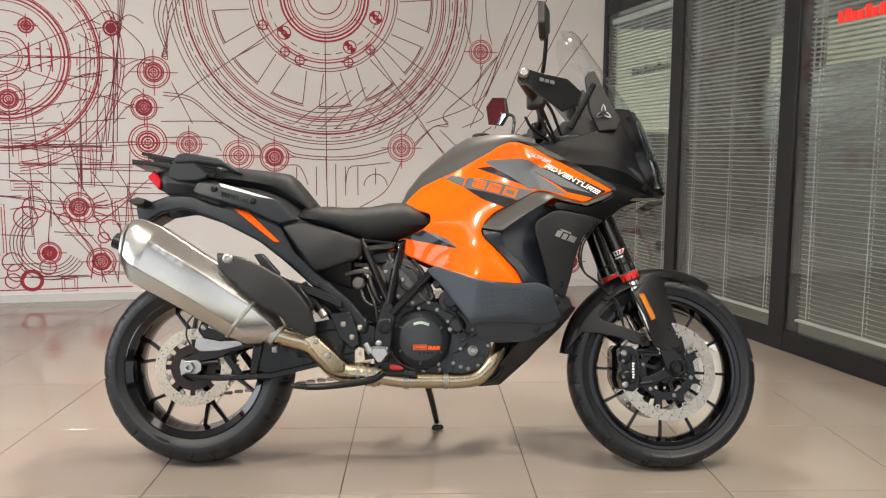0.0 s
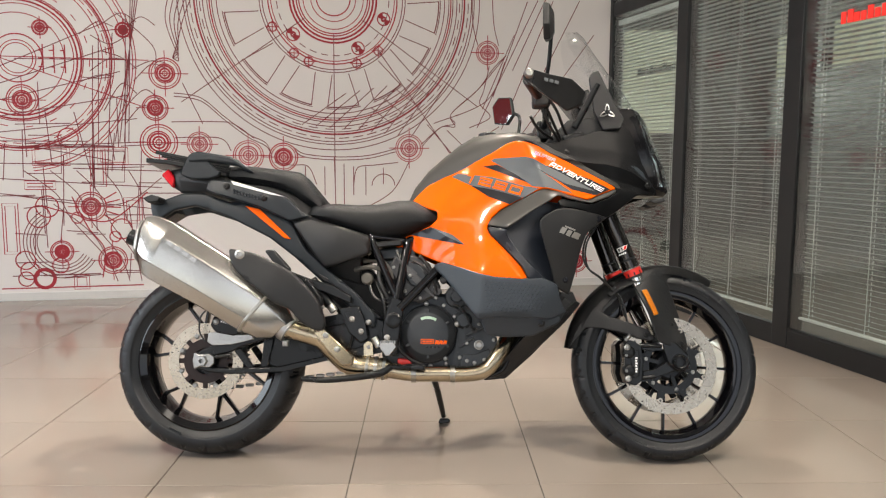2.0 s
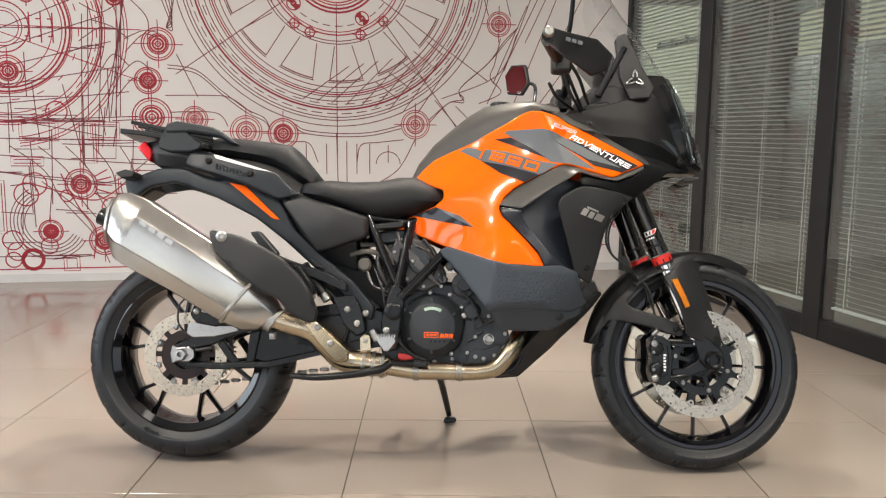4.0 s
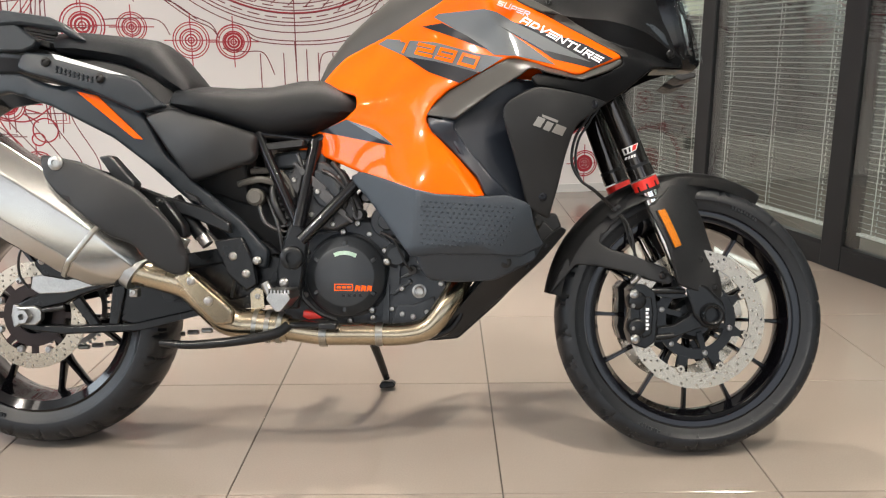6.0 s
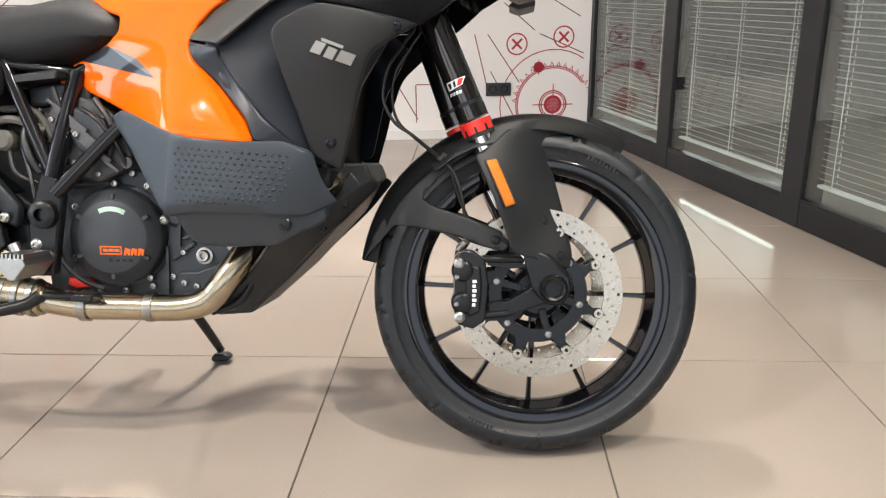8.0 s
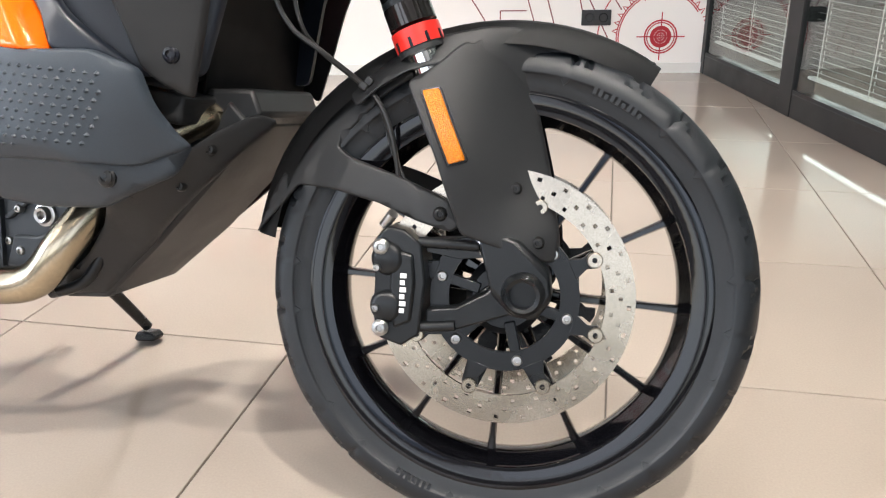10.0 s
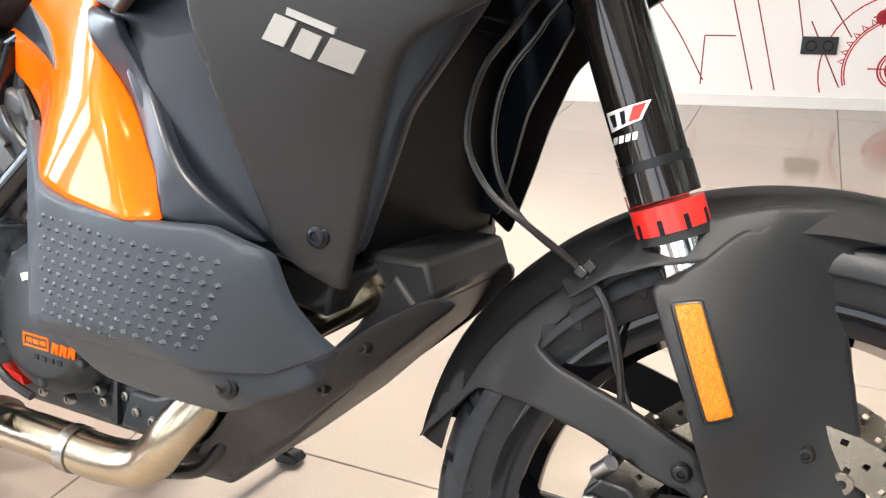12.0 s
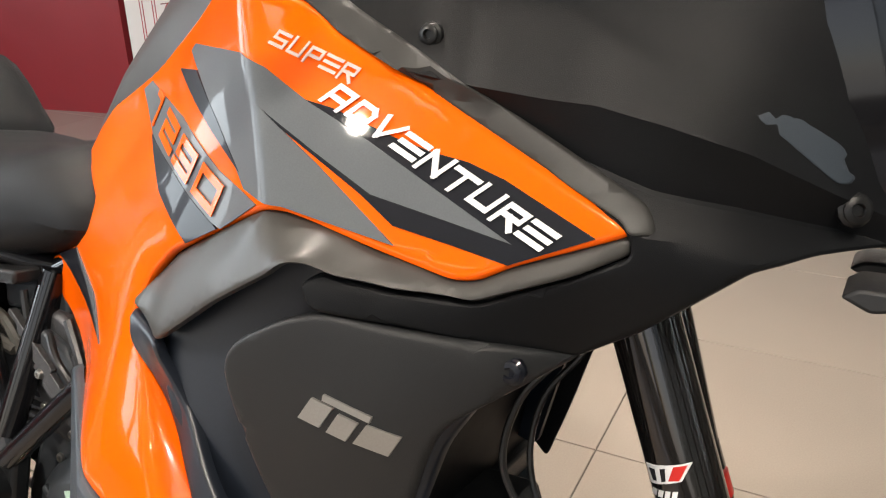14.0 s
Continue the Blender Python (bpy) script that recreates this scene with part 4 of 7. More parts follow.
part("cable_tie", tube([(0.65, -0.13, 0.41), (0.655, -0.125, 0.37), (0.69, -0.12, 0.335), (0.73, -0.115, 0.318)], 0.0055, 8), M_CABLE, eng)
hb = part("hanger_plate", prism([(0.540, 0.382), (0.553, 0.394), (0.570, 0.390), (0.574, 0.345), (0.542, 0.342)], -0.152, -0.146), M_PIPE, bike, "heat-tinted collector hanger plate", bevel=0.002)
bolt((0.557, -0.153, 0.374), 0.006, hb)
part("case_web", prism([(0.845, 0.305), (0.85, 0.305), (0.85, 0.40), (0.845, 0.40)], -0.096, -0.086), M_COVER, eng)
part("case_web", prism([(0.868, 0.40), (0.874, 0.40), (0.877, 0.46), (0.871, 0.46)], -0.097, -0.086), M_COVER, eng)
for x, z, r in ((0.80, 0.60, 0.010), (0.73, 0.63, 0.012), (0.69, 0.60, 0.009), (0.78, 0.56, 0.011)):
    part("engine_boss", lathe([(0, -0.03), (r, -0.03), (r * 1.3, -0.02), (r * 1.3, 0.03), (0, 0.03)], 16, (x, -0.085, z)), M_ENGINE, eng)

# ---- exhaust ----
exh = part("exhaust_header", tube([(1.045, -0.055, 0.46), (1.02, -0.10, 0.415), (0.985, -0.135, 0.355), (0.945, -0.14, 0.306), (0.89, -0.14, 0.290), (0.80, -0.14, 0.289), (0.70, -0.14, 0.289), (0.62, -0.14, 0.300)], 0.0255, 20), M_PIPE, bike, "heat-tinted steel exhaust header pipe")
for x, r in ((0.707, 0.030), (0.834, 0.0275)):
    part("pipe_band", tube([(x - 0.008, -0.14, 0.289), (x + 0.008, -0.14, 0.289)], r, 20), M_STEEL, exh)
part("collector", tube([(0.625, -0.14, 0.299), (0.600, -0.14, 0.303), (0.555, -0.143, 0.308), (0.520, -0.148, 0.311)], [0.031, 0.035, 0.036, 0.035], 20), M_PIPE, bike, "round steel exhaust collector")
for x0, r in ((0.612, 0.037), (0.585, 0.0385), (0.557, 0.0385)):
    part("collector_band", tube([(x0, -0.1415, 0.302 + (0.612 - x0) * 0.1), (x0 - 0.010, -0.142, 0.303 + (0.612 - x0) * 0.1)], r, 20), M_STEEL, bike)
part("link_pipe", tube([(0.525, -0.15, 0.308), (0.485, -0.155, 0.325), (0.44, -0.16, 0.368), (0.40, -0.17, 0.402), (0.335, -0.18, 0.42), (0.27, -0.185, 0.44)], [0.032, 0.036, 0.036, 0.033, 0.030, 0.034], 20), M_PIPE, bike, "curved steel link pipe")
_hs = slab([(0.383, -0.208, 0.420), (0.412, -0.208, 0.437), (0.46, -0.206, 0.395), (0.515, -0.198, 0.345), (0.512, -0.194, 0.315), (0.475, -0.198, 0.312), (0.43, -0.204, 0.36)], 0.02)
hs = part("pipe_shield", _hs, M_PIPE, bike, "bronze-tinted pipe heat shield", bevel=0.006, segs=3)
for x, z in ((0.424, 0.412), (0.462, 0.368)):
    bolt((x, -0.21, z), 0.008, hs)


def loft(rings, bm=None, cap=True):
    bm = bm or bmesh.new()
    rs = [[bm.verts.new(p) for p in r] for r in rings]
    n = len(rs[0])
    for a, b in zip(rs, rs[1:]):
        for j in range(n):
            bm.faces.new((a[j], a[(j + 1) % n], b[(j + 1) % n], b[j]))
    if cap:
        bm.faces.new(rs[0])
        bm.faces.new(rs[-1])
    return finish(bm)


def muffler_ring(x, z, hw, hh, y, cut, tilt):
    """A six-sided section square to the silencer's axis."""
    pts = []
    for u, v in ((-hw + cut, hh), (hw - cut, hh), (hw, hh * 0.35), (hw, -hh * 0.55), (hw - cut * 1.2, -hh), (-hw + cut, -hh), (-hw, -hh * 0.5), (-hw, hh * 0.45)):
        pts.append((x + v * math.sin(tilt), y + u, z + v * math.cos(tilt)))
    return pts


TL = radians(36)
muf = part("silencer", loft([muffler_ring(-0.185, 0.715, 0.060, 0.078, -0.185, 0.030, TL * 0.2), muffler_ring(-0.155, 0.70, 0.070, 0.098, -0.188, 0.032, TL * 0.35), muffler_ring(-0.115, 0.68, 0.072, 0.100, -0.19, 0.034, TL * 0.6), muffler_ring(0.05, 0.585, 0.068, 0.092, -0.192, 0.032, TL),
                             muffler_ring(0.20, 0.49, 0.062, 0.086, -0.19, 0.030, TL * 1.1), muffler_ring(0.25, 0.452, 0.052, 0.070, -0.188, 0.026, TL * 1.2), muffler_ring(0.285, 0.43, 0.040, 0.046, -0.186, 0.02, TL * 1.4)]), M_MUFFLER, bike, "angular brushed steel silencer", bevel=0.004, segs=2)
part("end_cap", loft([muffler_ring(-0.192, 0.714, 0.052, 0.070, -0.185, 0.026, TL * 0.2), muffler_ring(-0.204, 0.72, 0.046, 0.062, -0.185, 0.024, TL * 0.2)]), M_STEEL, muf, bevel=0.003)
part("tail_pipe", rod((-0.20, -0.185, 0.715), (-0.235, -0.185, 0.73), 0.026, 20), M_SATIN, muf)
_wl = bmesh.new()
r0 = muffler_ring(0.195, 0.493, 0.066, 0.089, -0.19, 0.032, TL * 1.1)
r1 = muffler_ring(0.205, 0.487, 0.066, 0.089, -0.19, 0.032, TL * 1.1)
part("weld_band", loft([r0, r1]), M_STEEL, muf, bevel=0.002)
for i in range(4):
    part("badge_bar", slab([(-0.09 + i * 0.026, -0.2622, 0.70 - i * 0.017), (-0.07 + i * 0.026, -0.2622, 0.688 - i * 0.017), (-0.062 + i * 0.026, -0.2622, 0.702 - i * 0.017), (-0.082 + i * 0.026, -0.2622, 0.714 - i * 0.017)], 0.004), M_MUFFLER, muf, bevel=0.001)
clampo = part("exhaust_clamp", tube([(0.283, -0.186, 0.437), (0.300, -0.186, 0.425)], 0.042, 24), M_ALLOY, bike, "bright exhaust clamp")
part("clamp_ear", box(0.283, 0.302, -0.205, -0.18, 0.375, 0.395), M_ALLOY, clampo, bevel=0.003)
bolt((0.293, -0.206, 0.386), 0.007, clampo)
f_hs = spline_y([(0.11, 0.69, -0.262), (0.2, 0.67, -0.262), (0.32, 0.61, -0.258), (0.4, 0.52, -0.245), (0.42, 0.43, -0.235), (0.30, 0.47, -0.262), (0.15, 0.61, -0.268), (0.27, 0.57, -0.272)])
hshield = panel("heat_shield", [(0.112, 0.688), (0.198, 0.672), (0.26, 0.645), (0.325, 0.61), (0.375, 0.56), (0.408, 0.515), (0.428, 0.455), (0.421, 0.425), (0.39, 0.428), (0.345, 0.455), (0.315, 0.495), (0.27, 0.51), (0.20, 0.565), (0.148, 0.606), (0.122, 0.64)], f_hs, M_PLASTIC, bike, 0.006, 0.02, 0.008, 0.015, "matt black exhaust heat shield")
bolt((0.152, -0.268, 0.668), 0.013, hshield, M_ALLOY)
bolt((0.335, -0.255, 0.545), 0.006, hshield, M_DARKBOLT)

# ---- frame ----
frm = part("trellis_frame", tube([(0.552, -0.125, 0.745), (0.648, -0.135, 0.53)], 0.0125, 14), M_GLOSSBLACK, bike, "gloss black tubular trellis frame")
for sy in (-1, 1):
    y = lambda v: v * sy
    segs_ = [((0.680, 0.095, 0.73), (0.648, 0.14, 0.53), 0.0165), ((0.800, 0.118, 0.655), (0.655, 0.145, 0.50), 0.0145), ((0.80, 0.115, 0.655), (1.10, 0.07, 0.90), 0.0165), ((0.68, 0.085, 0.73), (1.12, 0.05, 0.98), 0.0165), ((0.552, 0.125, 0.745), (0.68, 0.085, 0.73), 0.012), ((0.80, 0.11, 0.655), (0.95, 0.10, 0.88), 0.0125)]
    for a, b, r in segs_:
        part("frame_tube", rod((a[0], y(a[1]), a[2]), (b[0], y(b[1]), b[2]), r, 14), M_GLOSSBLACK, frm)
    part("frame_plate", prism([(0.605, 0.345), (0.65, 0.345), (0.66, 0.42), (0.672, 0.50), (0.655, 0.545), (0.63, 0.54), (0.612, 0.49), (0.60, 0.43)], -0.15 if sy < 0 else 0.125, -0.125 if sy < 0 else 0.15), M_SATIN, frm, bevel=0.006)
part("pivot_cap", lathe([(0.012, -0.014), (0.02, -0.014), (0.026, -0.010), (0.027, 0.01), (0, 0.01), (0, -0.004), (0.012, -0.004)], 28, (0.637, -0.155, 0.462)), M_SATIN, frm)
bolt((0.617, -0.153, 0.405), 0.009, frm)
bolt((0.645, -0.152, 0.385), 0.006, frm)
part("steering_head", rod((1.165, 0, 1.08), (1.255, 0, 0.88), 0.035, 20), M_SATIN, frm)
# subframe struts running back from the plate
f_sub = spline_y([(0.05, 0.88, -0.10), (0.23, 0.72, -0.12), (0.38, 0.60, -0.13), (0.575, 0.45, -0.14), (-0.2, 0.83, -0.07), (0.1, 0.80, -0.11)])
sub = panel("subframe_cover", [(-0.224, 0.862), (-0.195, 0.864), (-0.109, 0.893), (-0.027, 0.892), (0.057, 0.862), (0.12, 0.858), (0.19, 0.842), (0.282, 0.795), (0.335, 0.70), (0.436, 0.610), (0.511, 0.552), (0.58, 0.475), (0.572, 0.432), (0.548, 0.442), (0.45, 0.540), (0.36, 0.618), (0.30, 0.670), (0.21, 0.737), (0.058, 0.812), (-0.055, 0.848), (-0.134, 0.834), (-0.189, 0.797), (-0.214, 0.815)], f_sub, M_TAILPLASTIC, bike, 0.01, 0.02, 0.008, 0.012, "long black plastic subframe cover, tinted with blue daylight", mirror=True)
for x, z in ((0.555, 0.455), (0.50, 0.465), (0.53, 0.425), (0.43, 0.50)):
    bolt((x, -0.152, z), 0.008, sub)
part("strap_loop", prism([(0.385, 0.615), (0.415, 0.60), (0.425, 0.585), (0.40, 0.59)], -0.15, -0.128), M_PLASTIC, sub, bevel=0.003)
part("strap_loop", prism([(0.425, 0.585), (0.45, 0.568), (0.455, 0.555), (0.435, 0.562)], -0.15, -0.128), M_PLASTIC, sub, bevel=0.003)
f_sg = spline_y([(0.0, 0.93, -0.13), (0.24, 0.875, -0.15), (0.33, 0.81, -0.15), (0.18, 0.81, -0.15), (0.02, 0.885, -0.14)])
grip = panel("side_fairing", [(-0.003, 0.921), (0.009, 0.934), (0.08, 0.926), (0.274, 0.870), (0.312, 0.831), (0.348, 0.805), (0.284, 0.790), (0.186, 0.834), (0.082, 0.867), (0.015, 0.885), (-0.008, 0.897)], f_sg, M_TAILPLASTIC, bike, 0.01, 0.016, 0.007, 0.008, "black plastic tail fairing, tinted with blue daylight", mirror=True)
bolt((0.066, -0.147, 0.908), 0.009, grip, M_DARKBOLT)
bolt((0.196, -0.156, 0.868), 0.009, grip, M_DARKBOLT)
panel("fairing_strip", [(0.080, 0.926), (0.099, 0.922), (0.262, 0.873), (0.215, 0.880), (0.088, 0.914)], f_sg, M_WHITE, grip, 0.001, 0.012, 0, 0.0, "white strip with faint lettering", lift=0.001)
for i in range(9):
    for j in range(2):
        part("grip_stud", lathe([(0, -0.003), (0.003, -0.003), (0.0045, 0), (0, 0)], 8, (0.092 + i * 0.0105, f_sg(0.092 + i * 0.0105, 0.885) - 0.0005, 0.886 - i * 0.0031 + j * 0.008)), M_TAILPLASTIC, grip)
panel("orange_stripe", [(0.123, 0.845), (0.175, 0.834), (0.286, 0.731), (0.264, 0.734)], f_sub, M_ORANGE, sub, 0.004, 0.012, 0.002, 0.004, "orange stripe on the tail", lift=0.006, mirror=True)
f_sc = spline_y([(0.29, 0.786, -0.14), (0.354, 0.80, -0.145), (0.557, 0.737, -0.15), (0.554, 0.68, -0.155), (0.45, 0.645, -0.16), (0.40, 0.635, -0.15), (0.45, 0.72, -0.172)])
panel("side_cover", [(0.29, 0.786), (0.354, 0.803), (0.45, 0.775), (0.557, 0.742), (0.554, 0.682), (0.449, 0.643), (0.402, 0.633)], f_sc, M_PLASTIC, bike, 0.012, 0.018, 0.01, 0.014, "matt black plastic side cover", mirror=True)

# seats: swept sections, rounded
def cushion(name, stations, label):
    """A padded seat from cross sections (x, half width, bottom, top)."""
    rings = []
    for x, hw, z0, z1 in stations:
        ring = []
        for i in range(20):
            a = 2 * math.pi * i / 20
            c, s = math.cos(a), math.sin(a)
            k = 0.55
            u = math.copysign(abs(c) ** k, c)
            v = math.copysign(abs(s) ** k, s)
            drop = 0.018 * abs(u) ** 3 if v > 0 else 0
            ring.append((x, u * hw, (z0 + z1) / 2 + v * (z1 - z0) / 2 - drop))
        rings.append(ring)
    return part(name, loft(rings), M_SEAT, bike, label, smooth=60)


cushion("rider_seat", [(0.335, 0.10, 0.815, 0.845), (0.36, 0.145, 0.80, 0.86), (0.43, 0.16, 0.775, 0.862), (0.50, 0.158, 0.752, 0.858), (0.575, 0.150, 0.728, 0.862), (0.64, 0.142, 0.735, 0.876), (0.69, 0.135, 0.75, 0.878), (0.74, 0.13, 0.768, 0.855), (0.775, 0.115, 0.788, 0.838), (0.785, 0.09, 0.80, 0.83)], "black vinyl rider seat")
cushion("pillion_seat", [(0.056, 0.085, 0.945, 0.985), (0.066, 0.105, 0.936, 0.996), (0.12, 0.122, 0.928, 0.995), (0.20, 0.127, 0.912, 0.986), (0.262, 0.13, 0.895, 0.979), (0.300, 0.13, 0.870, 0.973), (0.324, 0.13, 0.852, 0.953), (0.352, 0.128, 0.84, 0.920), (0.380, 0.122, 0.835, 0.886), (0.396, 0.11, 0.84, 0.868)], "black vinyl pillion seat")
part("seat_base", prism([(0.30, 0.82), (0.34, 0.815), (0.48, 0.755), (0.575, 0.722), (0.66, 0.732), (0.66, 0.715), (0.56, 0.705), (0.45, 0.745), (0.30, 0.80)], -0.135, 0.135), M_PLASTIC, bike, bevel=0.004)
# grab rails and rack
for sy in (-1, 1):
    rail_y = (-0.138, -0.100) if sy < 0 else (0.100, 0.138)
    rail = part("grab_rail", prism([(-0.075, 1.012), (-0.060, 1.024), (-0.038, 1.029), (0.071, 1.012), (0.102, 0.998), (0.155, 0.957), (0.118, 0.967), (0.095, 0.981), (0.004, 0.994), (-0.030, 0.992), (-0.070, 0.990)], *rail_y), M_TAILPLASTIC, bike, "black plastic grab rail, tinted with blue daylight", bevel=0.008)
    part("rail_base", prism([(-0.075, 1.008), (-0.092, 0.971), (-0.091, 0.944), (-0.061, 0.934), (0.006, 0.934), (0.032, 0.944), (0.039, 0.959), (0.016, 0.977), (-0.007, 0.996), (-0.040, 1.016)], rail_y[0] + 0.005, rail_y[1] - 0.005), M_TAILPLASTIC, rail, bevel=0.005)
    part("rail_bridge", prism([(-0.085, 0.965), (-0.02, 0.968), (-0.02, 0.945), (-0.085, 0.945)], *((-0.108, -0.06) if sy < 0 else (0.06, 0.108))), M_PLASTIC, rail, bevel=0.003)
rack = part("luggage_rack", slab([(-0.24, -0.075, 1.018), (-0.16, -0.09, 1.008), (-0.05, -0.095, 0.988), (0.05, -0.09, 0.965), (0.05, 0.09, 0.965), (-0.05, 0.095, 0.988), (-0.16, 0.09, 1.008), (-0.24, 0.075, 1.018)], 0.016, dy=(0, 0, -1)), M_SATIN, bike, "black luggage rack over the tail", bevel=0.004)
for y in (-0.055, 0.0, 0.055):
    part("rack_rib", box(-0.235, 0.03, y - 0.006, y + 0.006, 0.0, 0.012, m=pose(0, 0, 1.006, 0, 11, 0) @ pose(0.02, 0, -0.012)), M_SATIN, rack, bevel=0.002)
part("tail_body", loft([[(x, u * w, z0 + (z1 - z0) * v) for u, v in ((-0.7, 0), (-1, 0.5), (-0.8, 1), (0.8, 1), (1, 0.5), (0.7, 0))] for x, w, z0, z1 in ((-0.17, 0.03, 0.93, 0.985), (-0.12, 0.07, 0.90, 0.985), (-0.03, 0.10, 0.895, 0.965), (0.05, 0.108, 0.872, 0.945), (0.10, 0.112, 0.845, 0.925), (0.2, 0.115, 0.79, 0.925), (0.30, 0.118, 0.70, 0.882), (0.35, 0.118, 0.66, 0.845), (0.40, 0.118, 0.62, 0.78), (0.52, 0.112, 0.58, 0.745))]), M_PLASTIC, bike, "black tail body", bevel=0.006)
tl = part("tail_light", loft([[(-0.193, y, 0.962), (-0.168, y, 0.984), (-0.142, y, 0.95), (-0.15, y, 0.915)] for y in (-0.055, -0.02, 0.02, 0.055)]), M_TAIL, bike, "red tail light lens", bevel=0.006)
part("lamp_core", box(-0.178, -0.165, -0.04, 0.04, 0.945, 0.962), glow("tail_glow", (1.0, 0.35, 0.35), 1.2), tl)
lp = part("plate_holder", prism([(-0.222, 0.855), (-0.20, 0.872), (-0.165, 0.865), (-0.13, 0.83), (-0.19, 0.79), (-0.235, 0.76), (-0.242, 0.77), (-0.215, 0.81)], -0.05, 0.05), M_PLASTIC, bike, "black number plate holder", bevel=0.005)
part("reflector", box(-0.236, -0.228, -0.03, 0.03, 0.775, 0.80), M_TAIL, lp, bevel=0.002)
part("indicator", loft([[(-0.225 + dx, y, 0.868 + dz) for dx, dz in ((0, 0), (0.03, 0.012), (0.06, 0.005), (0.055, -0.012), (0.02, -0.016))] for y in (-0.13, -0.07)]), M_PLASTIC, lp, bevel=0.004)
part("indicator", loft([[(-0.225 + dx, y, 0.868 + dz) for dx, dz in ((0, 0), (0.03, 0.012), (0.06, 0.005), (0.055, -0.012), (0.02, -0.016))] for y in (0.07, 0.13)]), M_PLASTIC, lp, bevel=0.004)
# rear hugger
_hg = bmesh.new()
rows = []
for i in range(13):
    a = radians(20 + 75 * i / 12)
    rows.append([_hg.verts.new((0.36 * math.cos(a), u * 0.085, 0.322 + 0.36 * math.sin(a) - 0.03 * abs(u) ** 3)) for u in (-1, -0.8, -0.4, 0, 0.4, 0.8, 1)])
for a, b in zip(rows, rows[1:]):
    for j in range(6):
        _hg.faces.new((a[j], a[j + 1], b[j + 1], b[j]))
bmesh.ops.solidify(_hg, geom=list(_hg.faces), thickness=0.004)
part("rear_hugger", _hg, M_PLASTIC, bike, "black rear mudguard")
# shock, reservoir, hoses, wiring in the gap behind the engine
part("shock_absorber", rod((0.50, 0.0, 0.70), (0.56, 0.0, 0.42), 0.03, 18), M_SATIN, bike)
_sg = bmesh.new()
pts = [(0.50 + 0.06 * t + 0.042 * math.cos(t * 50) * 0.9, 0.042 * math.sin(t * 50), 0.70 - 0.28 * t) for t in [i / 120 for i in range(121)]]
part("shock_spring", tube(pts, 0.006, 6, 1, _sg), M_STEEL, bike)
part("reservoir", rod((0.362, -0.135, 0.595), (0.425, -0.14, 0.51), 0.017, 18), M_SATIN, bike, "black shock reservoir")
part("reservoir_cap", rod((0.425, -0.14, 0.51), (0.440, -0.142, 0.490), 0.014, 12), M_ALLOY, bike)
part("fluid_pot", lathe([(0, -0.018), (0.014, -0.018), (0.02, -0.012), (0.02, 0.02), (0.016, 0.026), (0, 0.026)], 20, (0.545, -0.115, 0.60)), M_HOSE, bike, "grey brake fluid pot")
for pts, r, m_ in (([(0.53, -0.10, 0.66), (0.60, -0.11, 0.655), (0.63, -0.10, 0.60)], 0.007, M_HOSE), ([(0.50, -0.10, 0.63), (0.56, -0.12, 0.64), (0.62, -0.11, 0.62)], 0.008, M_HOSE), ([(0.55, -0.115, 0.59), (0.57, -0.13, 0.54), (0.61, -0.12, 0.52)], 0.005, M_CABLE), ([(0.57, -0.11, 0.60), (0.60, -0.13, 0.53), (0.61, -0.13, 0.47)], 0.004, M_CABLE),
                   ([(0.40, -0.13, 0.55), (0.46, -0.14, 0.50), (0.50, -0.14, 0.43), (0.49, -0.13, 0.37)], 0.004, M_CABLE), ([(0.64, -0.11, 0.70), (0.66, -0.12, 0.62), (0.62, -0.13, 0.55)], 0.005, M_CABLE), ([(0.72, -0.11, 0.68), (0.76, -0.12, 0.62), (0.74, -0.11, 0.56)], 0.006, M_CABLE)):
    part("hose", tube(pts, r, 8), m_, bike)
part("heel_guard", prism([(0.455, 0.50), (0.52, 0.51), (0.545, 0.46), (0.555, 0.40), (0.53, 0.385), (0.49, 0.42)], -0.15, -0.13), M_SATIN, bike, bevel=0.004)
part("inner_box", prism([(0.36, 0.64), (0.50, 0.66), (0.60, 0.60), (0.60, 0.45), (0.48, 0.42), (0.42, 0.52)], -0.075, 0.075), M_COWL, bike, bevel=0.01)
# foot pegs, hangers, rear brake pedal
peg = part("foot_peg", loft([[(0.628 + dx, y, 0.378 + dz) for dx, dz in ((-0.026, 0), (-0.02, 0.012), (0.02, 0.012), (0.028, 0), (0.006, -0.028), (-0.006, -0.028))] for y in (-0.155, -0.20, -0.25)]), M_ALLOY, bike, "bare alloy foot peg with teeth", bevel=0.002)
for i in range(7):
    part("tooth", box(0.604 + i * 0.0075, 0.608 + i * 0.0075, -0.25, -0.165, 0.388, 0.397), M_ALLOY, peg)
part("foot_peg", loft([[(0.628 + dx, y, 0.378 + dz) for dx, dz in ((-0.026, 0), (-0.02, 0.012), (0.02, 0.012), (0.028, 0), (0.006, -0.028), (-0.006, -0.028))] for y in (0.155, 0.20, 0.25)]), M_ALLOY, bike, bevel=0.002)
part("brake_pedal", tube([(0.345, -0.185, 0.271), (0.42, -0.19, 0.268), (0.52, -0.195, 0.278), (0.60, -0.18, 0.292), (0.63, -0.165, 0.31)], [0.008, 0.010, 0.011, 0.012, 0.012], 12), M_SATIN, bike, "black brake pedal rod")
part("pedal_tip", prism([(0.70, 0.305), (0.742, 0.302), (0.745, 0.318), (0.705, 0.32)], -0.19, -0.15), M_SATIN, bike, bevel=0.004)
part("pedal_link", rod((0.635, -0.165, 0.31), (0.72, -0.17, 0.312), 0.007), M_SATIN, bike)
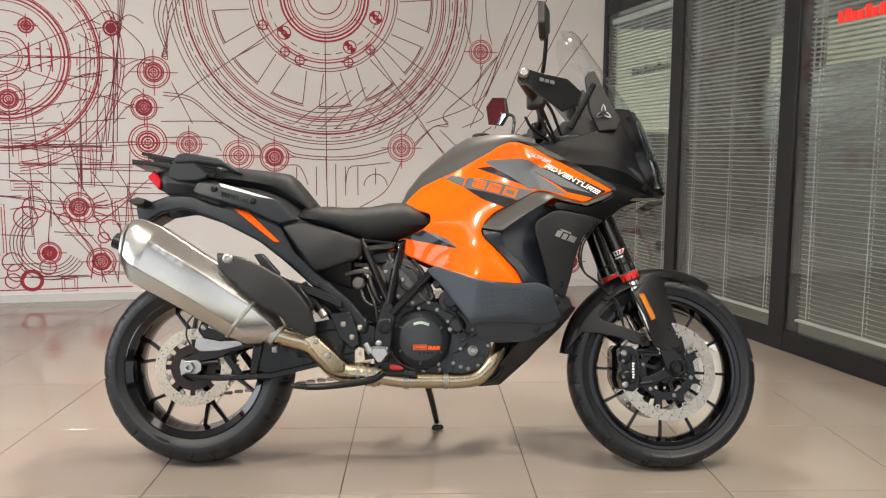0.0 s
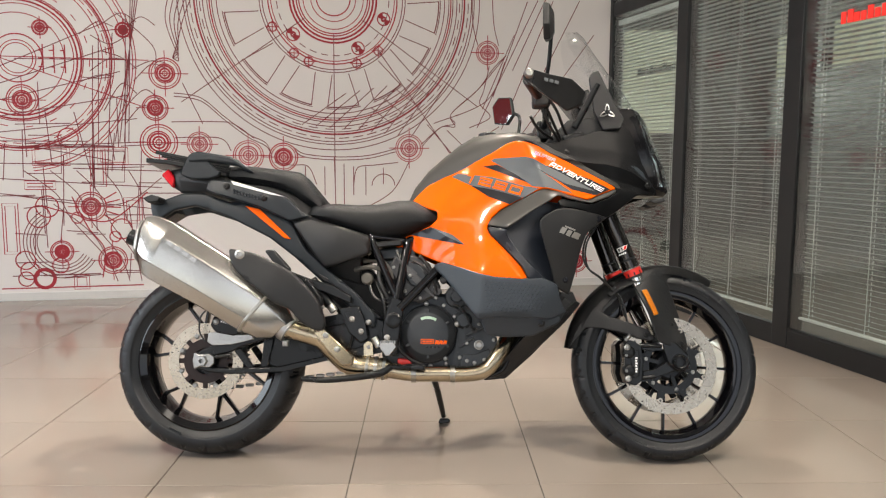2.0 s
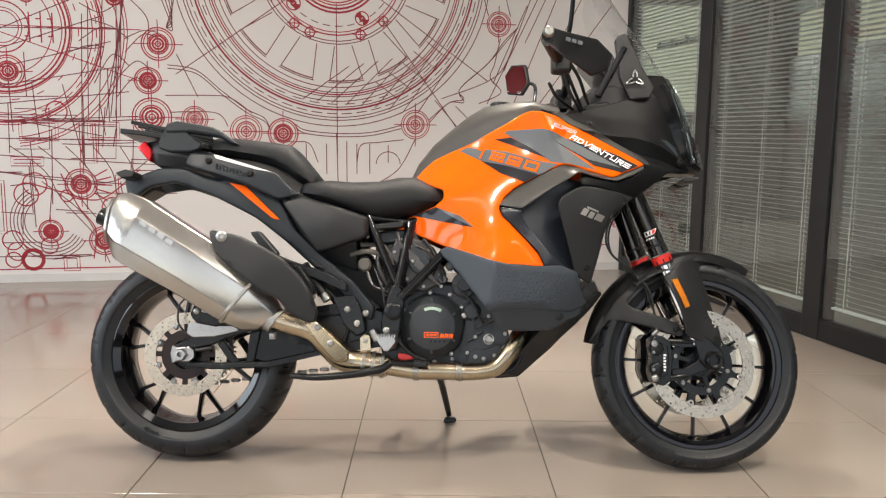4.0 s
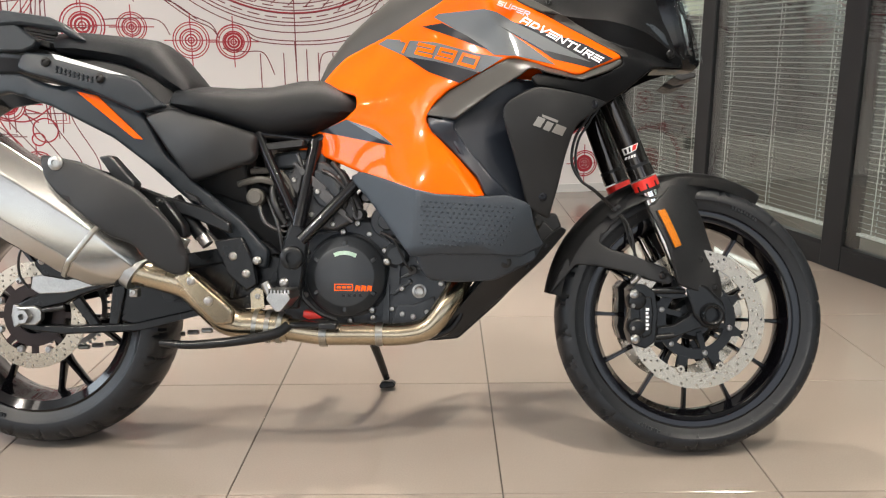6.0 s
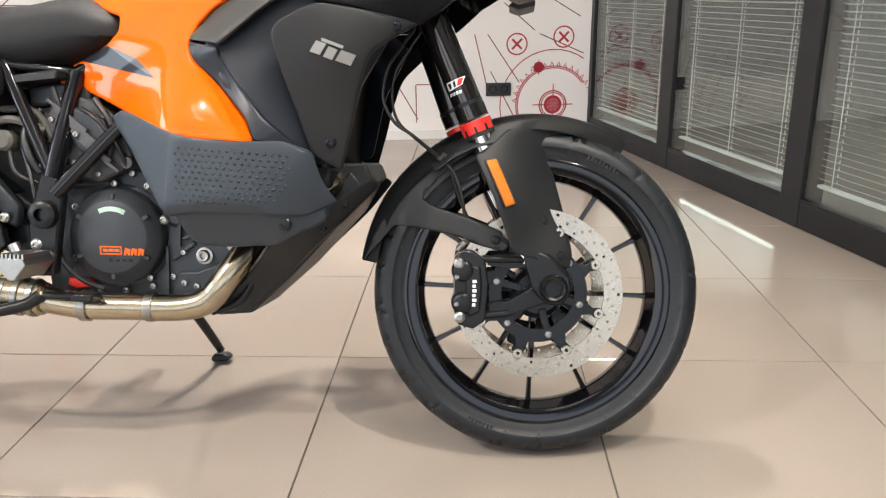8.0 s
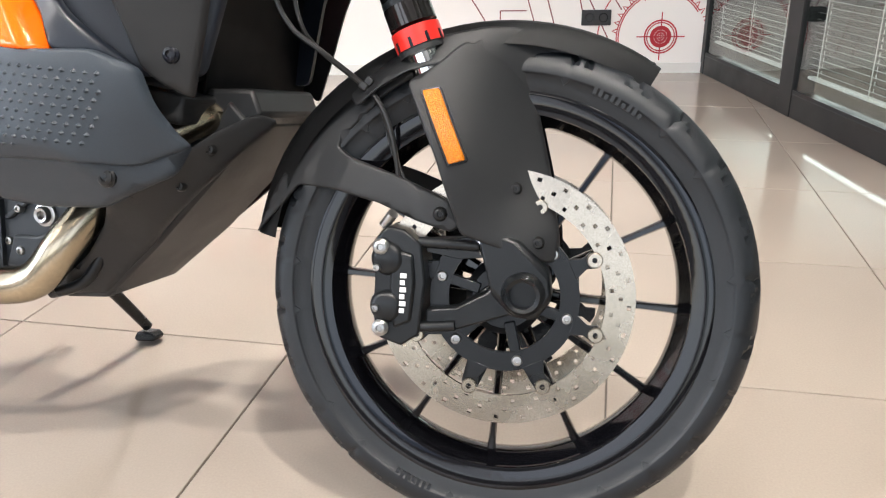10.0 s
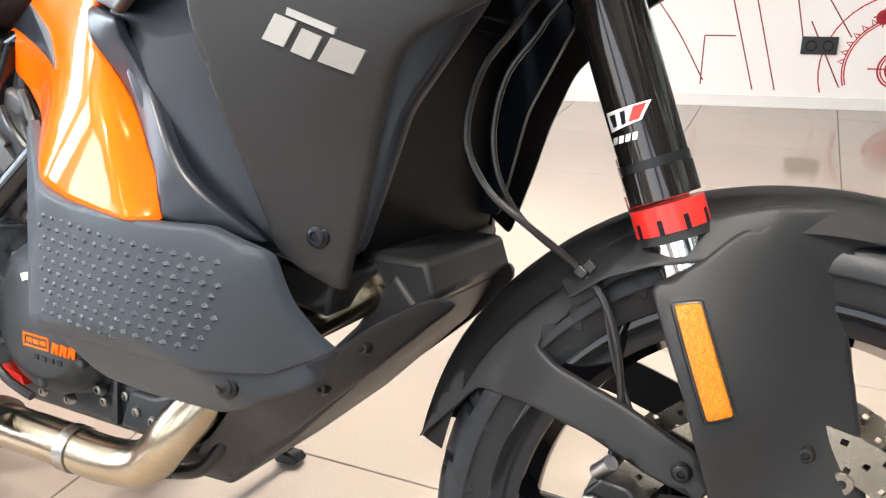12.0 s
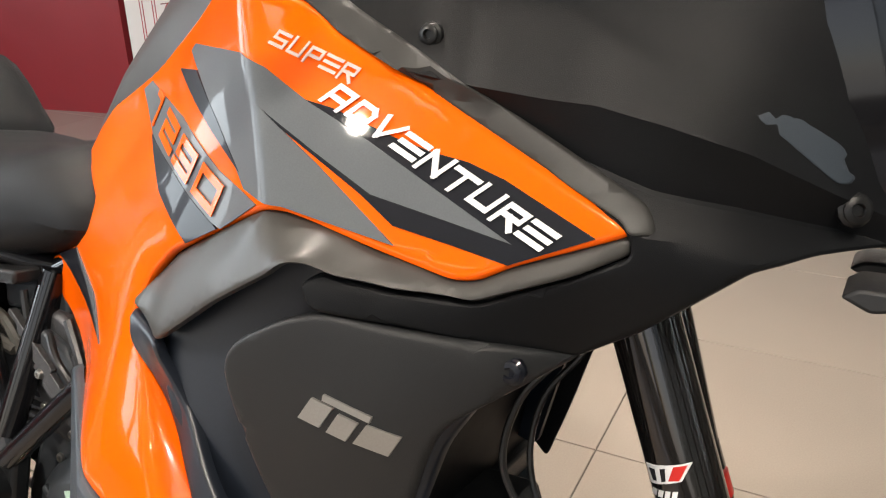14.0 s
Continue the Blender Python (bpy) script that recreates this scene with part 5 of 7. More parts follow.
part("brake_switch", rod((0.575, -0.155, 0.405), (0.592, -0.158, 0.375), 0.011, 14), M_ALLOY, bike)
ph = part("pillion_peg_hanger", slab([(x, -0.165, z) for x, z in ((0.16, 0.672), (0.225, 0.652), (0.262, 0.632), (0.305, 0.617), (0.352, 0.600), (0.44, 0.575), (0.50, 0.54), (0.50, 0.515), (0.42, 0.548), (0.340, 0.572), (0.262, 0.604), (0.21, 0.630), (0.158, 0.655))], 0.022), M_SATIN, bike, "black pillion peg on its hanger", bevel=0.005)
part("pillion_peg", loft([[(0.216, y, 0.686), (0.243, y, 0.690), (0.300, y, 0.628), (0.292, y, 0.606), (0.262, y, 0.622)] for y in (-0.205, -0.165)]), M_RUBBER, ph, bevel=0.005)
part("peg_mount", loft([[(0.338, y, 0.598), (0.366, y, 0.590), (0.406, y, 0.535), (0.410, y, 0.508), (0.384, y, 0.505), (0.352, y, 0.560)] for y in (-0.198, -0.160)]), M_SATIN, ph, bevel=0.006)
for dy in (-0.196, -0.176):
    part("peg_fork", box(-0.012, 0.012, dy, dy + 0.010, -0.020, 0.006, m=pose(0.397, 0, 0.503, 0, 30, 0)), M_ALLOY, ph, bevel=0.002)

# ---- tank and fairing ----
f_knee = spline_y([(.682, .881, -.048), (.70, .915, -.05), (.742, .94, -.062), (.824, .95, -.094), (.90, .975, -.128), (.934, .978, -.146), (.958, 1.002, -.157), (1.067, 1.028, -.2155), (1.098, .956, -.231), (1.121, .898, -.245), (1.15, 1.02, -.27), (1.19, .92, -.29), (.635, .724, -.088), (.70, .69, -.098), (.756, .776, -.124), (.79, .81, -.132), (.80, .87, -.112), (.72, .84, -.085), (.9, .88, -.158), (.871, .712, -.187), (.966, .797, -.206), (.945, .772, -.205), (1.0, .84, -.212), (.79, .657, -.142), (.92, .613, -.245), (.965, .602, -.258), (1.04, .605, -.270), (.98, .68, -.240), (1.0, .72, -.225), (1.10, .60, -.285), (1.08, .72, -.25)])


def soft_max(a, b, k=0.004):
    """The larger of two, with a rounded change-over."""
    d = (a - b) / k
    return a if d > 30 else b if d < -30 else b + k * math.log1p(math.exp(d))


def f_tank(x, z):
    """The tank side: the hollow knee side and the flat front side meet in a ridge; the lower corner turns in towards the duct."""
    y = f_knee(x, z)
    if z > 0.80:
        return soft_max(y, -0.245 + 0.29 * (x - 1.126) + 0.34 * (z - 0.89))
    if z < 0.77 and x > 0.92:
        y += soft_max(0.0, 1.3 * (0.846 * (x - 1.043) + 0.533 * (z - 0.608)), 0.002)
    return y


RIDGELINE = [(1.067 + 0.054 * k / 20 + d, 1.028 - 0.13 * k / 20) for k in range(-4, 21) for d in (-0.004, 0.0, 0.004)]
tankp = panel("tank_panel", [(0.682, 0.864), (0.709, 0.896), (0.745, 0.928), (0.824, 0.964), (0.893, 0.996), (0.960, 1.024), (1.008, 1.050), (1.035, 1.056), (1.075, 1.050), (1.112, 1.038), (1.143, 1.018), (1.189, 0.998), (1.235, 0.974), (1.321, 0.931), (1.361, 0.912), (1.369, 0.905), (1.364, 0.900), (1.298, 0.872), (1.278, 0.860), (1.262, 0.858), (1.202, 0.872), (1.158, 0.884), (1.135, 0.889), (1.118, 0.888), (1.083, 0.873), (1.030, 0.847), (0.989, 0.826), (0.957, 0.797), (0.943, 0.768), (0.951, 0.745), (1.006, 0.688), (1.058, 0.632), (1.071, 0.597), (1.045, 0.596), (0.968, 0.600), (0.92, 0.609), (0.85, 0.632), (0.795, 0.653), (0.70, 0.693), (0.635, 0.712), (0.624, 0.725), (0.69, 0.754), (0.752, 0.779), (0.779, 0.802), (0.777, 0.830)], f_tank, M_ORANGE, bike, 0.005, 0.009, 0.006, 0.008, "glossy orange tank side panel with decals", mirror=True, extra_points=RIDGELINE)


def decal(name, pts, material, lift=0.0012, parent=None, f=None, corner=0.0):
    return panel(name, pts, f or f_tank, material, parent or tankp, 0.0004, 0.006, 0, corner, lift=lift, extra_points=RIDGELINE)


decal("black_decal", [(1.094, 0.961), (1.131, 0.969), (1.152, 0.965), (1.202, 0.949), (1.229, 0.942), (1.255, 0.938), (1.282, 0.929), (1.348, 0.898), (1.297, 0.874), (1.258, 0.882), (1.215, 0.890), (1.188, 0.908)], M_BLACKDECAL, 0.0010)
decal("grey_decal", [(0.957, 0.996), (0.967, 1.002), (1.066, 0.998), (1.095, 0.989), (1.131, 0.969), (1.178, 0.948), (1.296, 0.888), (1.254, 0.897), (1.195, 0.909), (1.149, 0.933), (1.096, 0.962), (1.152, 0.925), (1.219, 0.877), (1.161, 0.888), (1.135, 0.893), (1.119, 0.893), (1.088, 0.898), (1.050, 0.930)], M_GREY, 0.0016)
decal("black_decal", [(0.930, 0.979), (0.976, 0.980), (1.030, 0.945), (1.078, 0.909)], M_BLACKDECAL, 0.0020)
decal("grey_decal", [(0.825, 0.952), (0.846, 0.962), (0.961, 0.938), (1.047, 0.905), (1.108, 0.890), (1.061, 0.862), (1.026, 0.867), (0.961, 0.891), (0.890, 0.915)], M_GREY)
decal("black_decal", [(0.890, 0.914), (0.961, 0.894), (1.056, 0.861), (1.015, 0.841), (0.947, 0.871)], M_BLACKDECAL, 0.0018)
decal("black_decal", [(0.688, 0.752), (0.755, 0.776), (0.815, 0.745), (0.871, 0.710)], M_BLACKDECAL)
decal("grey_decal", [(0.755, 0.776), (0.815, 0.739), (0.871, 0.710), (0.830, 0.746)], M_GREY, 0.0018)


GLYPHS = {
    "A": [[(.1, 0), (.1, .88), (.9, .88), (.9, 0)], [(.1, .38), (.9, .38)]], "D": [[(.1, .12), (.1, .88), (.7, .88), (.9, .66), (.9, .34), (.7, .12), (.1, .12)]],
    "V": [[(.08, 1), (.42, .08), (.95, 1)]], "E": [[(0, .12), (1, .12)], [(.04, .5), (1, .5)], [(0, .88), (1, .88)]], "N": [[(.1, 0), (.1, .92), (.9, .08), (.9, 1)]],
    "T": [[(0, .88), (1, .88)], [(.5, .88), (.5, 0)]], "U": [[(.1, 1), (.1, .12), (.9, .12), (.9, 1)]], "R": [[(.1, 0), (.1, .88), (.9, .88), (.9, .46), (.1, .46)], [(.45, .46), (.92, 0)]],
    "S": [[(.95, .88), (.1, .88), (.1, .5), (.9, .5), (.9, .12), (.05, .12)]], "P": [[(.1, 0), (.1, .88), (.9, .88), (.9, .44), (.1, .44)]],
    "1": [[(.25, .88), (.6, .88), (.6, 0)]], "2": [[(.05, .88), (.9, .88), (.9, .5), (.1, .5), (.1, .12), (.95, .12)]], "9": [[(.9, .46), (.1, .46), (.1, .88), (.9, .88), (.9, .12), (.05, .12)]],
    "0": [[(.1, .12), (.1, .88), (.9, .88), (.9, .12), (.1, .12)]]}


def lettering(name, text, origin, along, up, f, material, parent, lift=0.002, weight=0.22, gap=0.16):
    """Angular block letters laid on a curved surface. origin, along and up in (x, z); along spans the whole word."""
    bm = bmesh.new()
    n = len(text)
    wide = math.hypot(*along) / n / math.hypot(*up)

    def place(i, p, k):
        u = (i + p[0] * (1 - gap)) / n
        x, z = origin[0] + along[0] * u + up[0] * p[1], origin[1] + along[1] * u + up[1] * p[1]
        return Vector((x, f(x, z) - lift - 0.00004 * k, z))

    k = 0
    for i, ch in enumerate(text):
        for line in GLYPHS[ch]:
            for a, b in zip(line, line[1:]):
                k += 1
                # widths even out between a letter's sides and its height
                a, b = Vector((a[0] * wide, a[1])), Vector((b[0] * wide, b[1]))
                d = (b - a).normalized()
                w = Vector((-d.y, d.x)) * weight / 2
                a, b = a - d * (weight / 2 if line[0] != (a.x / wide, a.y) else 0), b + d * (weight / 2 if line[-1] != (b.x / wide, b.y) else 0)
                steps = max(1, int((b - a).length / 0.4))
                rows = []
                for j in range(steps + 1):
                    c = a.lerp(b, j / steps)
                    rows.append([place(i, (q.x / wide, q.y), k) for q in (c - w, c + w)])
                v = [[bm.verts.new(q) for q in r] for r in rows]
                lo = [[bm.verts.new(q + Vector((0, 0.001, 0))) for q in r] for r in rows]
                for j in range(steps):
                    bm.faces.new((v[j][0], v[j + 1][0], v[j + 1][1], v[j][1]))
                    bm.faces.new((v[j][0], lo[j][0], lo[j + 1][0], v[j + 1][0]))
                    bm.faces.new((v[j][1], v[j + 1][1], lo[j + 1][1], lo[j][1]))
    bmesh.ops.recalc_face_normals(bm, faces=bm.faces)
    return part(name, bm, material, parent, smooth=0)


lettering("lettering", "SUPER", (1.094, 1.006), (0.070, -0.0235), (0.006, 0.0115), f_tank, M_PALE, tankp, 0.0022, 0.17)
lettering("lettering", "ADVENTURE", (1.143, 0.971), (0.174, -0.086), (0.0125, 0.0120), f_tank, M_WHITE, tankp, 0.0028, 0.22)
lettering("lettering", "1290", (0.862, 0.934), (0.195, -0.068), (0.012, 0.026), f_tank, M_ORANGE, tankp, 0.0026, 0.24)

# tank top
_tk = []
for x, z, hw, zs in ((0.672, 0.872, 0.040, 0.86), (0.695, 0.925, 0.045, 0.880), (0.742, 0.985, 0.058, 0.925), (0.80, 1.036, 0.080, 0.950), (0.85, 1.076, 0.102, 0.973), (0.90, 1.105, 0.124, 0.996), (0.97, 1.112, 0.156, 1.028), (1.04, 1.110, 0.188, 1.052), (1.12, 1.095, 0.178, 1.03)):
    ring = []
    for i in range(13):
        a = math.pi * i / 12
        c, s = math.cos(a), math.sin(a)
        ring.append((x, math.copysign(abs(c) ** 0.75, c) * hw, zs + (z - zs) * s ** 0.8))
    ring += [(x, -hw, zs - 0.16), (x, hw, zs - 0.16)]
    _tk.append(ring)
tank = part("fuel_tank", loft(_tk), M_TITAN, bike, "grey metallic tank top", smooth=50)
part("filler_cap", lathe([(0, -0.012), (0.03, -0.012), (0.034, -0.008), (0.034, 0.01), (0, 0.01)], 28), M_SATIN, tank).matrix_basis = pose(0.95, 0, 1.112, -90, 0, 0)

# lower shield with its studs
f_shf = spline_y([(.925, .585, -.260), (.925, .50, -.258), (1.069, .592, -.266), (1.116, .577, -.257), (1.15, .576, -.248), (1.17, .588, -.235), (1.16, .53, -.232), (1.182, .488, -.200), (1.0, .52, -.266), (1.077, .480, -.258)])


def f_sh(x, z):
    """The studded front facet, cut back by a rear facet and an undercut one."""
    rear_facet = 0.3457 - 0.70 * x + 0.0767 * z
    under_facet = -0.260 + 0.75 * (0.490 - z) + 0.5 * max(0.0, x - 1.12)
    return max(f_shf(x, z), rear_facet, under_facet)


SHIELD_EDGES = [(0.9165 + 0.0001 * k, 0.606 - 0.0095 * k) for k in range(13)] + [(0.935 + 0.012 * k, 0.490) for k in range(16)]
shield = panel("lower_shield", [(0.767, 0.646), (0.795, 0.656), (0.85, 0.638), (0.92, 0.613), (0.968, 0.602), (1.069, 0.598), (1.12, 0.60), (1.166, 0.582), (1.176, 0.54), (1.190, 0.508), (1.202, 0.494), (1.15, 0.470), (1.077, 0.474), (0.95, 0.474), (0.915, 0.466), (0.886, 0.503), (0.85, 0.548), (0.818, 0.588), (0.777, 0.630)], f_sh, M_PLASTIC2, bike, 0.008, 0.012, 0.005, 0.008, "grey plastic shield with raised studs, tinted with blue daylight", mirror=True, extra_points=SHIELD_EDGES)
panel("shield_lip", [(0.922, 0.472), (0.96, 0.478), (1.077, 0.480), (1.15, 0.476), (1.200, 0.497), (1.178, 0.459), (1.092, 0.416), (1.007, 0.411), (0.951, 0.416), (0.937, 0.428)], lambda x, z: f_sh(x, z) + 0.006, M_PLASTIC2, shield, 0.008, 0.016, 0.006, 0.01, "black lower lip", mirror=True)
stud_me = None
for i in range(20):
    for j in range(10):
        x = 0.906 + i * 0.0124 + (j % 2) * 0.0062
        z = 0.589 - j * 0.0098 - (x - 0.906) * 0.07
        if x > 1.140 - (0.589 - z) * 0.25 or z < 0.492 or x < 0.932:
            continue
        if stud_me is None:
            b = bmesh.new()
            top = b.verts.new((0.001, -0.0026, -0.001))
            base = [b.verts.new(p) for p in ((-0.005, 0.001, 0.0012), (0.002, 0.001, 0.0038), (0.005, 0.001, -0.001), (-0.001, 0.001, -0.0038))]
            for k in range(4):
                b.faces.new((top, base[k], base[(k + 1) % 4]))
            b.faces.new(base)
            bmesh.ops.recalc_face_normals(b, faces=b.faces)
            stud_me = bpy.data.meshes.new("stud")
            b.to_mesh(stud_me)
            b.free()
            stud_me.materials.append(M_PLASTIC2)
        s = new("stud", stud_me)
        s.parent = shield
        s.matrix_basis = pose(x, f_sh(x, z), z)
bolt((1.116, f_sh(1.116, 0.457) + 0.0075, 0.457), 0.010, shield, M_DARKBOLT)
# belly pan and its front
f_be = spline_y([(1.185, .49, -.175), (1.25, .53, -.10), (1.1, .418, -.165), (1.12, .367, -.11), (1.0, .279, -.09), (.943, .275, -.09), (1.045, .385, -.135), (1.20, .44, -.11)])
belly = panel("belly_pan", [(1.10, 0.425), (1.165, 0.475), (1.19, 0.492), (1.212, 0.512), (1.245, 0.535), (1.262, 0.525), (1.205, 0.462), (1.10, 0.362), (1.01, 0.277), (0.943, 0.273), (0.955, 0.30), (1.0, 0.335), (1.045, 0.388), (1.07, 0.418)], f_be, M_PLASTIC, bike, 0.006, 0.016, 0.006, 0.01, "matt black belly pan", mirror=True)
part("skid_plate", loft([[(x, u * w, z) for u in (-1, -0.5, 0.5, 1)] + [(x - 0.03, u * w, z + 0.03) for u in (1, 0.5, -0.5, -1)] for x, z, w in ((1.235, 0.52, 0.10), (1.20, 0.462, 0.105), (1.10, 0.355, 0.10), (1.01, 0.272, 0.085), (0.94, 0.265, 0.08))]), M_PLASTIC, belly, bevel=0.005)
bolt((1.165, f_be(1.165, 0.443) + 0.0008, 0.443), 0.006, belly, M_DARKBOLT)
bolt((1.205, f_be(1.205, 0.490) + 0.0008, 0.490), 0.006, belly, M_DARKBOLT)
part("engine_guard", tube([(1.06, -0.09, 0.41), (1.03, -0.10, 0.36), (0.995, -0.11, 0.30), (0.94, -0.11, 0.278)], 0.008, 10), M_SATIN, belly)

# side panel with its badge, the dark duct behind it and the grey trim
f_p = spline_y([(1.111, .781, -.270), (1.178, .824, -.258), (1.341, .808, -.155), (1.301, .797, -.196), (1.192, .599, -.213), (1.207, .551, -.195), (1.16, .581, -.217), (1.173, .745, -.254), (1.235, .741, -.234), (1.25, .68, -.205)])
sidep = panel("radiator_panel", [(1.110, 0.784), (1.121, 0.797), (1.155, 0.818), (1.178, 0.826), (1.190, 0.827), (1.236, 0.822), (1.297, 0.815), (1.341, 0.808), (1.317, 0.790), (1.289, 0.769), (1.272, 0.756), (1.262, 0.743), (1.255, 0.725), (1.243, 0.687), (1.229, 0.624), (1.209, 0.549), (1.177, 0.566), (1.159, 0.581), (1.146, 0.635), (1.128, 0.693), (1.111, 0.750), (1.107, 0.769)], f_p, M_PLASTIC, bike, 0.004, 0.012, 0.005, 0.008, "matt black radiator side panel with a silver badge", mirror=True)
for pts in ([(1.170, 0.7460), (1.181, 0.7640), (1.197, 0.7590), (1.186, 0.7410)], [(1.190, 0.7685), (1.224, 0.7570), (1.2225, 0.7520), (1.189, 0.7635)], [(1.191, 0.7385), (1.2005, 0.7550), (1.2145, 0.7500), (1.205, 0.7335)], [(1.210, 0.7330), (1.2205, 0.7500), (1.243, 0.7430), (1.2335, 0.7255)]):
    panel("badge_piece", pts, f_p, M_BADGE, sidep, 0.002, 0.02, 0.0006, 0.0, lift=0.003)
bolt((1.304, f_p(1.304, 0.797) - 0.0004, 0.797), 0.0085, sidep, M_BLACKDECAL)
bolt((1.194, f_p(1.194, 0.598) - 0.0004, 0.598), 0.0085, sidep, M_BLACKDECAL)
f_d = spline_y([(.98, .76, -.220), (1.08, .84, -.205), (1.25, .85, -.165), (1.13, .58, -.20), (1.04, .66, -.226), (1.08, .72, -.210), (1.12, .72, -.195), (1.25, .70, -.14), (1.32, .81, -.10)])
panel("air_duct", [(0.975, 0.765), (1.03, 0.82), (1.08, 0.858), (1.24, 0.845), (1.29, 0.80), (1.235, 0.70), (1.205, 0.575), (1.12, 0.572), (1.03, 0.66)], lambda x, z: f_d(x, z) - 0.003, M_NAVY, bike, 0.01, 0.02, 0.005, 0.012, "dark air duct behind the side panel", mirror=True)
f_b = spline_y([(.957, .797, -.198), (1.03, .847, -.214), (1.083, .873, -.230), (1.118, .889, -.238), (1.158, .885, -.232), (1.202, .873, -.223), (1.262, .859, -.211), (1.298, .873, -.195), (1.364, .901, -.168), (.947, .772, -.215), (1.008, .76, -.243), (1.081, .811, -.259), (1.143, .848, -.270), (1.166, .862, -.273), (1.196, .856, -.262), (1.232, .851, -.243), (1.279, .847, -.218), (1.336, .870, -.186), (1.368, .888, -.168), (1.03, .70, -.229), (1.067, .595, -.256), (1.145, .585, -.212), (.99, .72, -.222)])
trim = panel("duct_trim", [(0.943, 0.774), (0.957, 0.797), (0.989, 0.826), (1.030, 0.847), (1.083, 0.873), (1.118, 0.889), (1.135, 0.890), (1.158, 0.885), (1.202, 0.873), (1.262, 0.859), (1.280, 0.862), (1.298, 0.873), (1.364, 0.901), (1.374, 0.902), (1.368, 0.888), (1.336, 0.870), (1.279, 0.847), (1.232, 0.851), (1.196, 0.856), (1.176, 0.862), (1.166, 0.862), (1.158, 0.859), (1.143, 0.848), (1.081, 0.811), (1.008, 0.760)], f_b, M_TITAN, bike, 0.006, 0.010, 0.005, 0.006, "warm grey trim over the air duct", mirror=True)
panel("duct_wall", [(0.945, 0.770), (1.006, 0.757), (1.006, 0.742), (1.03, 0.705), (1.085, 0.640), (1.145, 0.583), (1.07, 0.598), (1.055, 0.636), (1.004, 0.69), (0.952, 0.742)], f_b, M_NAVY, bike, 0.006, 0.012, 0.006, 0.008, "dark wall of the air duct", mirror=True)
# radiator and its braces
_rm = pose(1.165, 0, 0.55, 0, 9, 0)
rad = part("radiator", box(-0.03, 0.0, -0.165, 0.165, 0.02, 0.25, m=_rm), M_COOL, bike, "dark radiator core", bevel=0.003)
part("cover_plate", box(0.002, 0.007, -0.10, 0.205, -0.02, 0.235, m=_rm), M_FLATBLACK, rad, bevel=0.002)
for k in range(6):
    part("vent_slot", box(0.0065, 0.0085, -0.09 + k * 0.011, -0.084 + k * 0.011, 0.19, 0.215, m=_rm), M_BLACKDECAL, rad, smooth=0)
for sy in (-1, 1):
    part("radiator_tank", box(-0.036, 0.006, sy * 0.165 - 0.014, sy * 0.165 + 0.014, 0.01, 0.255, m=_rm), M_PLASTIC, rad, bevel=0.004)
    bolt((1.178, sy * 0.12, 0.615), 0.005, rad, M_BOLT, (1, 0, 0.1), name="radiator_bolt")
part("radiator_foot", box(-0.04, 0.02, -0.17, 0.205, -0.030, 0.006, m=_rm), M_PLASTIC, rad, bevel=0.004)
part("radiator_lug", box(0.004, 0.016, -0.135, -0.115, -0.034, -0.014, m=_rm), M_TITAN, rad, bevel=0.002)
part("front_cover", prism([(1.13, 0.50), (1.205, 0.495), (1.248, 0.532), (1.235, 0.565), (1.15, 0.562)], -0.095, 0.095), M_PLASTIC, bike, bevel=0.006)
# what shows through the gap below the side panel: header pipe, plugs, hose
part("header_pipe", tube([(1.140, -0.140, 0.500), (1.158, -0.128, 0.512), (1.175, -0.10, 0.525), (1.18, -0.05, 0.535)], 0.020, 18), M_PIPE, bike, "heat-tinted header pipe behind the side panel")
part("connector", box(-0.016, 0.016, -0.012, 0.012, -0.024, 0.024, m=pose(1.185, -0.175, 0.645, 8, 12, 0)), M_HOSE, bike, "grey cable connector", bevel=0.004)
part("connector", box(-0.014, 0.014, -0.010, 0.010, -0.012, 0.012, m=pose(1.195, -0.175, 0.690, 0, 20, 0)), M_SATIN, bike, bevel=0.004)
part("connector", box(-0.010, 0.010, -0.008, 0.008, -0.010, 0.010, m=pose(1.195, -0.178, 0.725, 0, 35, 0)), M_ALLOY, bike, bevel=0.003)
part("plug", lathe([(0, -0.012), (0.008, -0.012), (0.010, -0.004), (0.010, 0.006), (0, 0.006)], 16, (1.193, -0.176, 0.618)), M_HOSE, bike)
part("coolant_hose", tube([(1.15, -0.14, 0.60), (1.17, -0.155, 0.575), (1.165, -0.15, 0.54), (1.14, -0.13, 0.52)], 0.012, 12), M_CABLE, bike)

# front cowl
f_c = spline_y([(1.09, 1.05, -.193), (1.128, 1.046, -.184), (1.204, 1.012, -.168), (1.28, .965, -.168), (1.37, .905, -.166), (1.341, .808, -.152), (1.277, .845, -.205), (1.20, .832, -.248), (1.444, .883, -.128), (1.495, .93, -.064), (1.536, .878, -.042), (1.427, 1.137, -.085), (1.371, 1.104, -.108), (1.52, .91, -.05), (1.25, 1.07, -.135), (1.30, 1.02, -.142), (1.40, 1.0, -.125)])


RIDGE = ((1.08, 1.03), (1.193, 0.996), (1.250, 0.989), (1.299, 0.985), (1.333, 0.984), (1.38, 0.975), (1.43, 0.962), (1.485, 0.938), (1.54, 0.915))
VALLEY = ((1.08, 1.00), (1.193, 0.985), (1.25, 0.968), (1.31, 0.950), (1.374, 0.930), (1.425, 0.924), (1.475, 0.915), (1.513, 0.908), (1.54, 0.900))


def along(line, x):
    return float(np.interp(x, [p[0] for p in line], [p[1] for p in line]))


